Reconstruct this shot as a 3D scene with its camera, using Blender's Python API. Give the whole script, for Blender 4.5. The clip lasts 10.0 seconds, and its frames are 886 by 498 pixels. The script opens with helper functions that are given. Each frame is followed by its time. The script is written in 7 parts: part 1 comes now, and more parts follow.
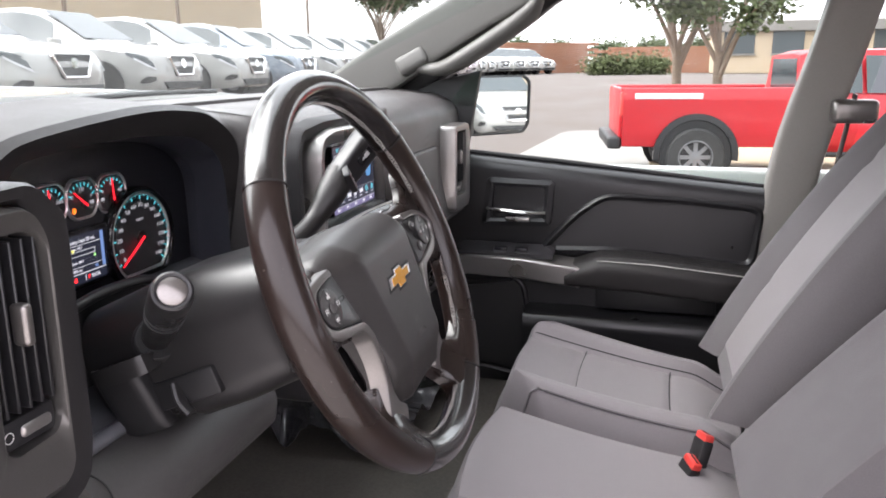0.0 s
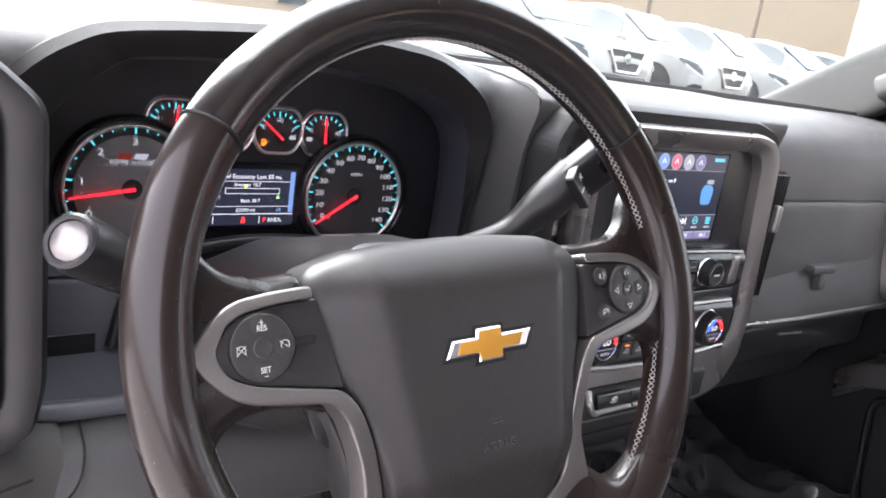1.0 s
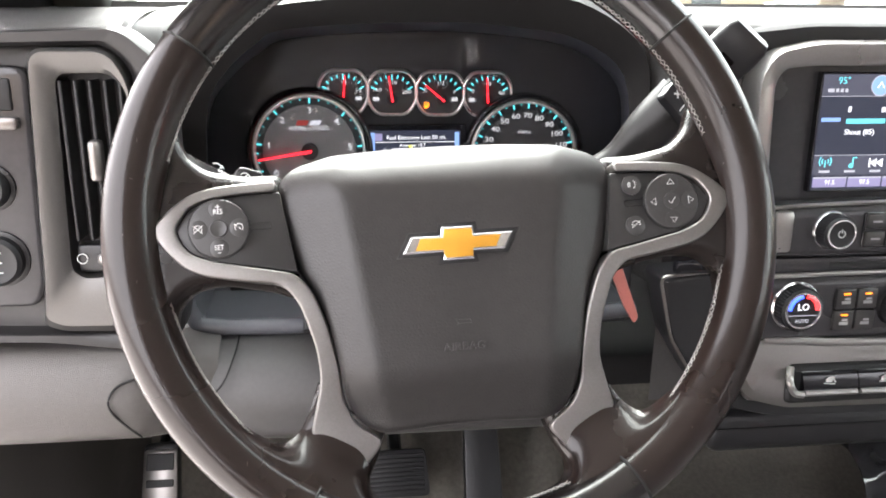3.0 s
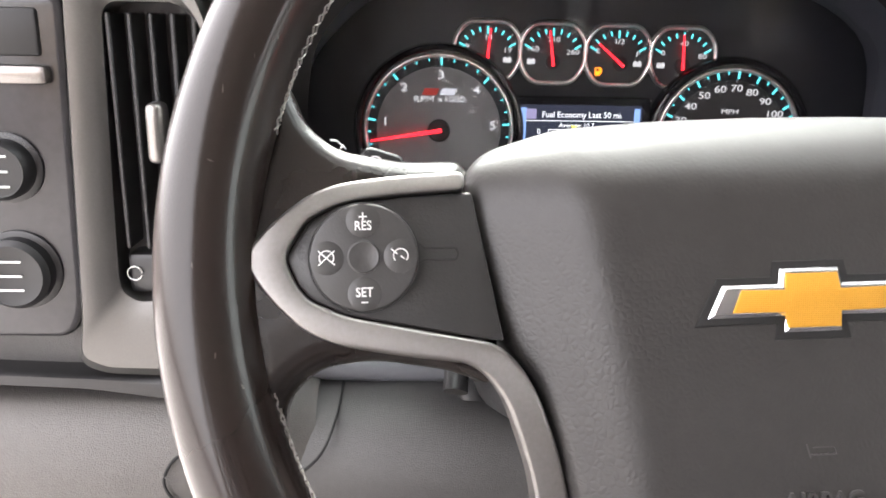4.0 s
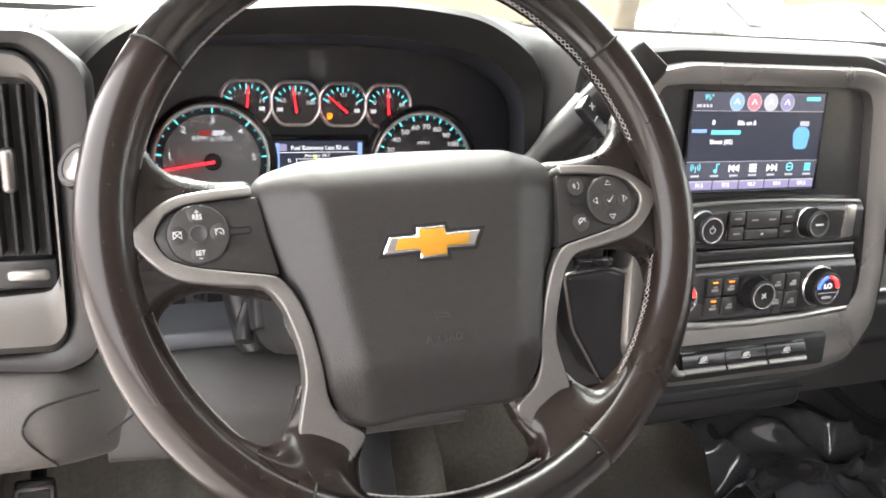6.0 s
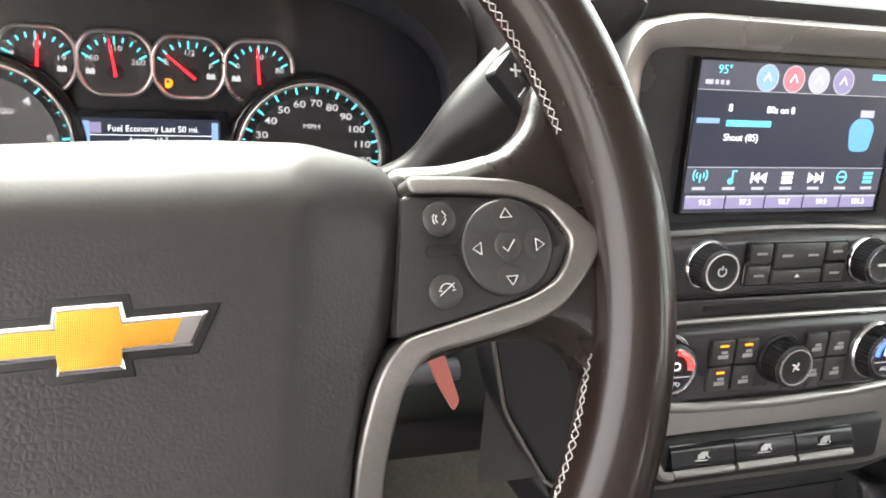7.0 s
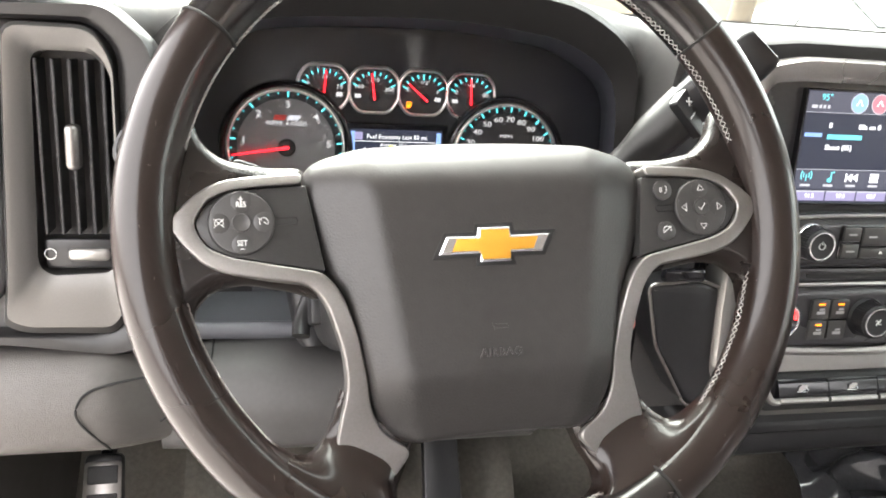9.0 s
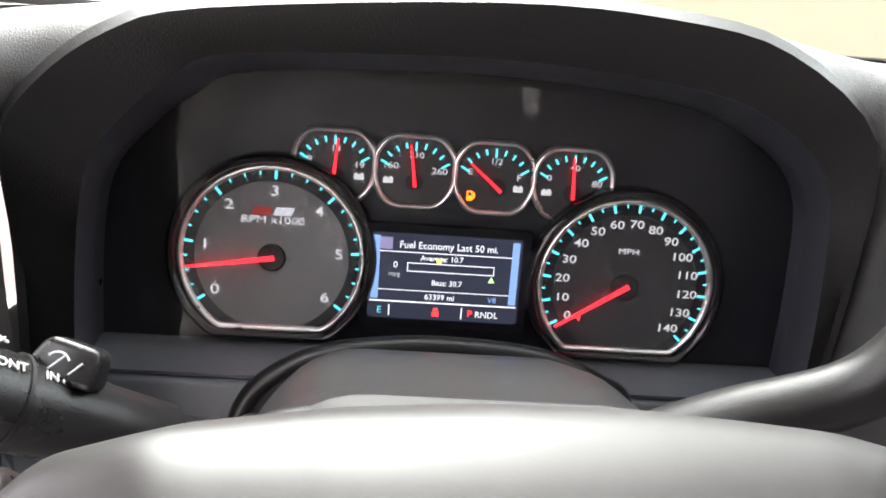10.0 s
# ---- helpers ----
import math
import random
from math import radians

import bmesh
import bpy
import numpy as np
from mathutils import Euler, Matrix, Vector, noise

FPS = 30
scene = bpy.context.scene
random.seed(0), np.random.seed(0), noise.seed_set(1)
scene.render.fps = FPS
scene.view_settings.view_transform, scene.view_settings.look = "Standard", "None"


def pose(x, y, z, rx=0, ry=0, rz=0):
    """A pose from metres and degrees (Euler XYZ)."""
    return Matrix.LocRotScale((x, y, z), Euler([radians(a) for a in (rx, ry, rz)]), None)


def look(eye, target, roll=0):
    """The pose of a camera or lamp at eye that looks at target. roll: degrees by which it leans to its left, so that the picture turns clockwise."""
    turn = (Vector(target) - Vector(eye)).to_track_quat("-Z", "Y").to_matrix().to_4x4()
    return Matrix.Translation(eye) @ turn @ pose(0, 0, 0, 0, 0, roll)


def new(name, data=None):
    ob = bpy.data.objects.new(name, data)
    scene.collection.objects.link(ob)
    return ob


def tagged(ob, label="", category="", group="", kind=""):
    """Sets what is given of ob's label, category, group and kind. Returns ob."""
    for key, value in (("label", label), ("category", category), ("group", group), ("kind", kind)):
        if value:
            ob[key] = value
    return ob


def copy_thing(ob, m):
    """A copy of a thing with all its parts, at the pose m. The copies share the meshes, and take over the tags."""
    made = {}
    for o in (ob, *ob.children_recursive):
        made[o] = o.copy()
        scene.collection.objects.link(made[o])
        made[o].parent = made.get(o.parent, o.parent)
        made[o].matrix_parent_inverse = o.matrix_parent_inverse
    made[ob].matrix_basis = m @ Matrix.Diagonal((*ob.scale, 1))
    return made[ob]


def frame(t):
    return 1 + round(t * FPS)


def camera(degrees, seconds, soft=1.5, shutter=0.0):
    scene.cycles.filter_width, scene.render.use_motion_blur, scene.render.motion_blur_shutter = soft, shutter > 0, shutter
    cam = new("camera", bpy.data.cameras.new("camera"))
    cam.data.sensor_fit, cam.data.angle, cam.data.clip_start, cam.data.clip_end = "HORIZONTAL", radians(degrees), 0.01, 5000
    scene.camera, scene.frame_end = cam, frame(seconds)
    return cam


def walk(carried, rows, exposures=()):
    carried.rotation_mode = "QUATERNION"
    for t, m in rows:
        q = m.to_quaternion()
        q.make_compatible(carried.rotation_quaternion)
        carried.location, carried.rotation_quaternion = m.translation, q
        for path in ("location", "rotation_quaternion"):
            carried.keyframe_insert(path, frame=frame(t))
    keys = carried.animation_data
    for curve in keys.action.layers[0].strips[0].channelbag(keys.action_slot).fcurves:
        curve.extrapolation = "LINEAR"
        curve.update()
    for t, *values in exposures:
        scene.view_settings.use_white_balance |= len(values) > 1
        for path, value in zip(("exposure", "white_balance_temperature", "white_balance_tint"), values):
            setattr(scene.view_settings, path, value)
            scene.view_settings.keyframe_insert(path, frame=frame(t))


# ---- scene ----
cam = camera(59.4, 10.0, soft=1.8)
PATH = [
    (0, (-0.675, -0.245, 1.766), (1.201, 0.272, 1.304), -0.4),
    (0.3, (-0.519, -0.272, 1.747), (1.215, 0.613, 1.291), 2.3),
    (0.5, (-0.44, -0.284, 1.755), (1.161, 0.813, 1.273), 5.6),
    (1, (-0.277, -0.323, 1.733), (0.901, 1.207, 1.212), 8.8),
    (1.5, (-0.098, -0.424, 1.71), (0.618, 1.357, 1.149), 4.2),
    (2, (-0.04, -0.445, 1.702), (0.39, 1.44, 1.188), 0.6),
    (2.5, (-0.044, -0.446, 1.687), (0.259, 1.464, 1.174), 0.2),
    (3, (-0.052, -0.434, 1.683), (0.166, 1.481, 1.15), 0.3),
    (3.2, (-0.061, -0.396, 1.678), (0.082, 1.52, 1.124), -0.1),
    (4.3, (-0.12, -0.206, 1.642), (-0.059, 1.711, 1.075), 1.2),
    (4.5, (-0.12, -0.205, 1.642), (-0.054, 1.709, 1.067), 1.4),
    (5, (-0.115, -0.255, 1.644), (0.066, 1.651, 1.066), 1.6),
    (5.5, (-0.126, -0.387, 1.664), (0.32, 1.484, 1.115), 1.8),
    (6, (-0.147, -0.441, 1.678), (0.527, 1.378, 1.195), 1.9),
    (6.2, (-0.123, -0.41, 1.674), (0.584, 1.399, 1.198), 2.4),
    (7.3, (0.06, -0.198, 1.65), (0.634, 1.64, 1.11), 3.7),
    (7.5, (0.063, -0.191, 1.648), (0.607, 1.655, 1.102), 3.7),
    (8, (0.022, -0.257, 1.659), (0.501, 1.611, 1.128), 3.2),
    (8.5, (-0.087, -0.387, 1.675), (0.388, 1.486, 1.16), 2.4),
    (9, (-0.116, -0.405, 1.672), (0.326, 1.479, 1.165), 3.3),
    (9.5, (-0.064, -0.248, 1.686), (0.175, 1.676, 1.192), 4.4),
    (10, (-0.023, -0.108, 1.683), (0.1, 1.841, 1.252), 4.3),
]
walk(cam, [(t, look(eye, target, roll)) for t, eye, target, roll in PATH], [(0, 2.2, 6400, 22), (0.5, 2.4, 6250, 24), (1, 2.6, 6200, 22), (1.5, 2.9, 6400, 20), (2.5, 3.14, 6500, 16), (4.5, 3.17, 6600, 15), (5.5, 3.28, 6700, 14), (6.0, 3.2, 6700, 14), (8, 3.3, 6800, 13), (9.5, 3.42, 6600, 12), (10, 3.0, 6500, 16)])

# ---------- light ----------
world = bpy.data.worlds.new("sky")
world.use_nodes = True
scene.world = world
wn = world.node_tree.nodes
sky = wn.new("ShaderNodeTexSky")
sky.sky_type, sky.sun_disc = "NISHITA", False
sky.sun_elevation, sky.sun_rotation = radians(50), radians(-9)
sky.air_density, sky.dust_density, sky.ozone_density = 1.0, 6.0, 0.6
pale = wn.new("ShaderNodeHueSaturation")
pale.inputs["Saturation"].default_value = 0.35
world.node_tree.links.new(sky.outputs[0], pale.inputs["Color"])
veil = wn.new("ShaderNodeMix")
veil.data_type = "RGBA"
veil.inputs["Factor"].default_value = 0.5
veil.inputs["B"].default_value = (8.0, 7.9, 7.8, 1)
world.node_tree.links.new(pale.outputs[0], veil.inputs["A"])
world.node_tree.links.new(veil.outputs["Result"], wn["Background"].inputs[0])
wn["Background"].inputs[1].default_value = 0.15
sun = new("sun", bpy.data.lights.new("sun", "SUN"))
sun.data.energy, sun.data.angle, sun.data.color = 1.35, radians(70), (1.0, 0.97, 0.92)
sun.matrix_world = look((-1.0, 6.2, 7.5), (0, 0, 0))


# ---------- materials ----------
def mat(name, colour, rough=0.5, metal=0.0, grain=0.0, grain_size=600, vary=0.15, vary_size=6, stain=0.0, kind="noise", coat=0.0, sheen=0.0, spec=0.5, scratches=0.0, pebble=0.25, coat_rough=0.03, smooth_above=0.0):
    """Procedural paint: base colour varied at two scales, fine relief and uneven gloss. Sizes are waves per metre."""
    m = bpy.data.materials.new(name)
    m.use_nodes = True
    n, l = m.node_tree.nodes, m.node_tree.links
    b = n["Principled BSDF"]
    b.inputs["Roughness"].default_value, b.inputs["Metallic"].default_value = rough, metal
    b.inputs["Coat Weight"].default_value, b.inputs["Sheen Weight"].default_value = coat, sheen
    b.inputs["Specular IOR Level"].default_value = spec
    b.inputs["Coat Roughness"].default_value = coat_rough
    pos = n.new("ShaderNodeNewGeometry")
    big = n.new("ShaderNodeTexNoise")
    big.inputs["Scale"].default_value, big.inputs["Detail"].default_value = vary_size, 6
    l.new(pos.outputs["Position"], big.inputs["Vector"])
    fine = n.new("ShaderNodeTexNoise")
    fine.inputs["Scale"].default_value, fine.inputs["Detail"].default_value = grain_size * 0.35, 3
    l.new(pos.outputs["Position"], fine.inputs["Vector"])
    add = n.new("ShaderNodeMath")
    add.operation = "MULTIPLY_ADD"
    add.inputs[1].default_value, add.inputs[2].default_value = 0.5, 0.0
    l.new(fine.outputs["Fac"], add.inputs[0])
    tot = n.new("ShaderNodeMath")
    tot.operation = "MULTIPLY_ADD"
    tot.inputs[1].default_value = 0.5
    l.new(big.outputs["Fac"], tot.inputs[0])
    l.new(add.outputs[0], tot.inputs[2])
    ramp = n.new("ShaderNodeMapRange")
    ramp.inputs[1].default_value, ramp.inputs[2].default_value = 0.3, 0.7
    ramp.inputs[3].default_value, ramp.inputs[4].default_value = 1 - vary, 1 + vary
    l.new(tot.outputs[0], ramp.inputs[0])
    mix = n.new("ShaderNodeVectorMath")
    mix.operation = "SCALE"
    mix.inputs[0].default_value = colour[:3]
    l.new(ramp.outputs[0], mix.inputs["Scale"])
    l.new(mix.outputs[0], b.inputs["Base Color"])
    if scratches:
        # short scuffs where the hide has worn through, and broad rubbed patches
        wear = []
        for k, (stretch, turn) in enumerate((((620, 70, 160), 0.5), ((110, 700, 240), -0.4))):
            mp = n.new("ShaderNodeMapping")
            mp.inputs["Scale"].default_value, mp.inputs["Rotation"].default_value = stretch, (turn, 0.3 * k, turn)
            nz = n.new("ShaderNodeTexNoise")
            nz.inputs["Scale"].default_value, nz.inputs["Detail"].default_value = 1.0, 1
            cut = n.new("ShaderNodeMapRange")
            cut.inputs[1].default_value, cut.inputs[2].default_value = 0.78, 0.815
            l.new(pos.outputs["Position"], mp.inputs["Vector"])
            l.new(mp.outputs[0], nz.inputs["Vector"])
            l.new(nz.outputs["Fac"], cut.inputs[0])
            wear.append(cut)
        most = n.new("ShaderNodeMath")
        most.operation = "MAXIMUM"
        l.new(wear[0].outputs[0], most.inputs[0])
        l.new(wear[1].outputs[0], most.inputs[1])
        amount = n.new("ShaderNodeMath")
        amount.operation = "MULTIPLY"
        amount.inputs[1].default_value = scratches
        l.new(most.outputs[0], amount.inputs[0])
        bare = n.new("ShaderNodeMix")
        bare.data_type = "RGBA"
        bare.inputs["B"].default_value = (0.34, 0.30, 0.28, 1)
        l.new(amount.outputs[0], bare.inputs["Factor"])
        l.new(mix.outputs[0], bare.inputs["A"])
        l.new(bare.outputs["Result"], b.inputs["Base Color"])
    rr = n.new("ShaderNodeMapRange")
    rr.inputs[1].default_value, rr.inputs[2].default_value = 0.3, 0.7
    rr.inputs[3].default_value, rr.inputs[4].default_value = max(0.02, rough * (1 - 0.25 - stain)), min(1, rough * 1.2)
    l.new(big.outputs["Fac"], rr.inputs[0])
    l.new(rr.outputs[0], b.inputs["Roughness"])
    if grain:
        bump = n.new("ShaderNodeBump")
        bump.inputs["Strength"].default_value, bump.inputs["Distance"].default_value = grain, 0.0006 if kind != "cloth" else 0.001
        if smooth_above:
            # the hide is drawn smooth where it is stretched over the top edge
            split, fade = n.new("ShaderNodeSeparateXYZ"), n.new("ShaderNodeMapRange")
            fade.inputs[1].default_value, fade.inputs[2].default_value = smooth_above - 0.03, smooth_above
            fade.inputs[3].default_value, fade.inputs[4].default_value = grain, grain * 0.06
            l.new(pos.outputs["Position"], split.inputs[0])
            l.new(split.outputs["Z"], fade.inputs[0])
            l.new(fade.outputs[0], bump.inputs["Strength"])
        if kind == "leather":
            tex = n.new("ShaderNodeTexVoronoi")
            tex.feature = "DISTANCE_TO_EDGE"
            tex.inputs["Scale"].default_value = grain_size
            warp = n.new("ShaderNodeTexNoise")
            warp.inputs["Scale"].default_value = grain_size * 0.6
            off = n.new("ShaderNodeVectorMath")
            off.operation = "MULTIPLY_ADD"
            off.inputs[1].default_value = (0.4 / grain_size,) * 3
            l.new(pos.outputs["Position"], warp.inputs["Vector"])
            l.new(warp.outputs["Color"], off.inputs[0])
            l.new(pos.outputs["Position"], off.inputs[2])
            l.new(off.outputs[0], tex.inputs["Vector"])
            edge = n.new("ShaderNodeMapRange")
            edge.inputs[2].default_value = pebble
            l.new(tex.outputs["Distance"], edge.inputs[0])
            l.new(edge.outputs[0], bump.inputs["Height"])
        elif kind == "cloth":
            waves = []
            for axis in ("X", "Z"):
                w = n.new("ShaderNodeTexWave")
                w.bands_direction = axis
                w.inputs["Scale"].default_value = grain_size / 6.28
                w.inputs["Distortion"].default_value = 1.5
                l.new(pos.outputs["Position"], w.inputs["Vector"])
                waves.append(w)
            both = n.new("ShaderNodeMath")
            both.operation = "ADD"
            l.new(waves[0].outputs["Fac"], both.inputs[0])
            l.new(waves[1].outputs["Fac"], both.inputs[1])
            l.new(both.outputs[0], bump.inputs["Height"])
        else:
            tex = n.new("ShaderNodeTexNoise")
            tex.inputs["Scale"].default_value, tex.inputs["Detail"].default_value = grain_size, 2
            l.new(pos.outputs["Position"], tex.inputs["Vector"])
            l.new(tex.outputs["Fac"], bump.inputs["Height"])
        l.new(bump.outputs[0], b.inputs["Normal"])
    return m


def glow(name, colour, strength):
    m = bpy.data.materials.new(name)
    m.use_nodes = True
    b = m.node_tree.nodes["Principled BSDF"]
    b.inputs["Base Color"].default_value = (*[c * 0.2 for c in colour], 1)
    b.inputs["Emission Color"].default_value = (*colour, 1)
    b.inputs["Emission Strength"].default_value = strength
    b.inputs["Roughness"].default_value = 0.25
    return m


def glass(name, tint=(0.9, 0.95, 0.93), rough=0.0, least=0.015):
    m = bpy.data.materials.new(name)
    m.use_nodes = True
    n, l = m.node_tree.nodes, m.node_tree.links
    n.remove(n["Principled BSDF"])
    clear, shine, both = n.new("ShaderNodeBsdfTransparent"), n.new("ShaderNodeBsdfGlossy"), n.new("ShaderNodeMixShader")
    clear.inputs[0].default_value = (*tint, 1)
    shine.inputs["Roughness"].default_value = rough
    lay, power, scale = n.new("ShaderNodeLayerWeight"), n.new("ShaderNodeMath"), n.new("ShaderNodeMath")
    power.operation, scale.operation = "POWER", "MULTIPLY_ADD"
    power.inputs[1].default_value = 5.0
    scale.inputs[1].default_value, scale.inputs[2].default_value = 0.35, least
    l.new(lay.outputs["Facing"], power.inputs[0])
    l.new(power.outputs[0], scale.inputs[0])
    l.new(scale.outputs[0], both.inputs[0])
    l.new(clear.outputs[0], both.inputs[1])
    l.new(shine.outputs[0], both.inputs[2])
    l.new(both.outputs[0], n["Material Output"].inputs[0])
    return m


LEATHER = mat("wheel_leather", (0.015, 0.0096, 0.0080), 0.30, grain=0.05, grain_size=900, kind="leather", vary=0.10, vary_size=9, scratches=0.22, spec=0.28, coat=0.42, coat_rough=0.11)
PAD = mat("airbag_vinyl", (0.029, 0.0270, 0.0262), 0.43, grain=0.20, grain_size=470, kind="leather", vary=0.12, spec=0.5, pebble=0.45, smooth_above=1.610)
SPOKE = mat("spoke_leather", (0.013, 0.0092, 0.0080), 0.30, grain=0.10, grain_size=700, kind="leather", vary=0.12, vary_size=30, spec=0.3, coat=0.3, coat_rough=0.15)
# Raised letters paler than the pad: light on their edges, put into the colour.
PADTEXT = mat("airbag_stamp", (0.050, 0.047, 0.046), 0.34, vary=0.05)
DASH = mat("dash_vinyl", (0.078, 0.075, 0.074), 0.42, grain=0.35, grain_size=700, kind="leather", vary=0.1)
# On the brow, this dark tone holds the shade of its inner face.
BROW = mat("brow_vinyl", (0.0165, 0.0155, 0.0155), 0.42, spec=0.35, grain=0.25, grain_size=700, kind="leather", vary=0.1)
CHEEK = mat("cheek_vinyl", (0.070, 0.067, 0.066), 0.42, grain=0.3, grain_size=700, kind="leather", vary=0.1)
# The brow's vinyl again, paler: windscreen light on its top, put into the colour.
BROWLIT = mat("brow_vinyl_lit", (0.036, 0.0345, 0.034), 0.42, spec=0.4, grain=0.25, grain_size=700, kind="leather", vary=0.1)
PODWALL = mat("gauge_hood_plastic", (0.055, 0.058, 0.072), 0.36, grain=0.2, grain_size=900, vary=0.15)
DARK = mat("dark_plastic", (0.014, 0.014, 0.0155), 0.36, grain=0.2, grain_size=900, vary=0.15)
SHROUD = mat("column_plastic", (0.016, 0.0155, 0.016), 0.32, grain=0.2, grain_size=1100, vary=0.15)
BLACK = mat("black_rubber", (0.010, 0.010, 0.011), 0.55, vary=0.2)
GLOSS = mat("gloss_black", (0.008, 0.008, 0.010), 0.12, vary=0.2)
PANELGREY = mat("console_plastic", (0.038, 0.037, 0.040), 0.24, vary=0.15)
SPOKE_SATIN = mat("satin_grey_spoke", (0.27, 0.258, 0.250), 0.36, metal=0.88, grain=0.05, grain_size=2000, vary=0.1)
SATIN = mat("satin_silver", (0.33, 0.318, 0.306), 0.30, metal=0.82, grain=0.05, grain_size=2000, vary=0.08)
GUNMETAL = mat("gunmetal_trim", (0.26, 0.245, 0.235), 0.32, metal=0.85, grain=0.05, grain_size=2000, vary=0.08)
CHROME = mat("chrome", (0.88, 0.88, 0.89), 0.18, metal=1.0, vary=0.05)
SOFTCHROME = mat("bezel_chrome", (0.90, 0.88, 0.86), 0.34, metal=1.0, vary=0.12, vary_size=60)
BONNET = mat("bonnet_paint", (0.66, 0.66, 0.65), 0.28, vary=0.04, coat=1.0)
GOLD = mat("gold_enamel", (0.70, 0.34, 0.035), 0.34, metal=0.45, grain=0.3, grain_size=3600, kind="cloth", vary=0.06)
BUTTON = mat("button_rubber", (0.042, 0.041, 0.0405), 0.34, grain=0.1, grain_size=1500, vary=0.1)
WHITE = mat("white_print", (0.72, 0.73, 0.72), 0.5, vary=0.04)
THREAD = mat("grey_thread", (0.42, 0.41, 0.39), 0.7, vary=0.2, vary_size=200)
SEAM = mat("seam_line", (0.006, 0.006, 0.006), 0.6, vary=0.1)
FABRIC = mat("seat_cloth", (0.195, 0.180, 0.188), 0.9, grain=0.5, grain_size=1500, vary=0.12, vary_size=9, sheen=0.1)
FABRIC2 = mat("seat_bolster_cloth", (0.100, 0.093, 0.098), 0.9, grain=0.5, grain_size=1500, vary=0.12, vary_size=9, sheen=0.1)
CARPET = mat("carpet", (0.125, 0.115, 0.098), 0.95, grain=1.0, grain_size=420, vary=0.3, vary_size=12)
LINER = mat("headliner", (0.60, 0.59, 0.56), 0.9, grain=0.3, grain_size=900, vary=0.06)
PILLAR = mat("pillar_trim", (0.098, 0.097, 0.090), 0.5, grain=0.2, grain_size=900, vary=0.06)
POST = mat("door_post_trim", (0.24, 0.228, 0.212), 0.55, grain=0.2, grain_size=900, vary=0.06)
LOWER = mat("lower_dash", (0.090, 0.083, 0.078), 0.42, grain=0.35, grain_size=700, kind="leather", vary=0.1)
TAGRED = mat("tag_plastic", (0.55, 0.17, 0.14), 0.35, vary=0.06)
RED = mat("red_plastic", (0.60, 0.05, 0.04), 0.4, vary=0.08)
NEEDLE = glow("needle_red", (1.0, 0.02, 0.03), 0.45)
# Unlit scale and numeral print, brightened by a glow of its own.
TEAL = glow("teal_print", (0.08, 0.60, 0.66), 0.30)
DIGIT = glow("digit_print", (0.80, 0.82, 0.84), 0.11)
AMBER = glow("amber_lamp", (1.0, 0.20, 0.01), 0.5)
REDLAMP = glow("red_lamp", (1.0, 0.03, 0.03), 0.6)
BLUELAMP = glow("blue_lamp", (0.04, 0.10, 1.0), 0.6)
BLUELCD = glow("lcd_blue", (0.20, 0.34, 0.66), 0.22)
LCDDARK = glow("lcd_dark", (0.012, 0.014, 0.022), 0.45)
LCDWHITE = glow("lcd_white", (0.85, 0.88, 0.92), 0.22)
LCDTEAL = glow("lcd_teal", (0.10, 0.48, 0.55), 0.28)
LCDRED = glow("lcd_red", (0.60, 0.16, 0.20), 0.22)
LCDGREY = glow("lcd_grey", (0.30, 0.31, 0.34), 0.28)
LCDLILAC = glow("lcd_lilac", (0.26, 0.24, 0.40), 0.18)
LCDBAR = glow("lcd_bar", (0.030, 0.032, 0.044), 0.45)
LCDART = glow("lcd_art", (0.10, 0.30, 0.55), 0.24)
YELLOW = glow("lcd_yellow", (0.75, 0.75, 0.08), 0.5)
GREEN = glow("lcd_green", (0.30, 0.72, 0.22), 0.45)
# Paler tachometer face: the lens's reflected veil is put into the colour.
FACEVEIL = mat("gauge_face_veil", (0.165, 0.160, 0.163), 0.42, grain=0.5, grain_size=1300, vary=0.06)
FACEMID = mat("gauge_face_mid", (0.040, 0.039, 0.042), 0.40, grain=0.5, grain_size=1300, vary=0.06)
FACEDARK = mat("gauge_face_dark", (0.013, 0.013, 0.017), 0.36, grain=0.3, grain_size=1300, vary=0.06)
LOWFACE = mat("dash_lower_face", (0.105, 0.108, 0.120), 0.36, grain=0.2, grain_size=900, vary=0.08)
PAVING = mat("pale_paving", (0.40, 0.385, 0.365), 0.85, grain=0.4, grain_size=40, vary=0.08, vary_size=1.5)
GLASS = glass("window_glass")
LENS = glass("gauge_lens", (0.96, 0.96, 0.96), 0.02, 0.009)
PRINT = mat("grey_print", (0.34, 0.34, 0.35), 0.5, vary=0.05)
MIRROR = mat("mirror", (0.85, 0.86, 0.86), 0.02, metal=1.0, vary=0.01)
PLASTIC = mat("plastic_sheet", (0.065, 0.065, 0.070), 0.10, vary=0.2, coat=1.0, spec=0.8)
BOLSTER = mat("bolster_vinyl", (0.060, 0.058, 0.057), 0.40, grain=0.25, grain_size=700, kind="leather", vary=0.1)
CARWHITE = mat("white_paint", (0.31, 0.31, 0.30), 0.25, vary=0.03, coat=1.0)
CARGREY = mat("grey_paint", (0.16, 0.19, 0.23), 0.28, vary=0.05, coat=1.0)
CARRED = mat("red_paint", (0.40, 0.006, 0.012), 0.38, vary=0.05, coat=0.25)
CARGLASS = mat("tinted_glass", (0.05, 0.06, 0.065), 0.06, vary=0.05)
TYRE = mat("tyre", (0.03, 0.03, 0.03), 0.8, grain=0.5, grain_size=60, vary=0.2)
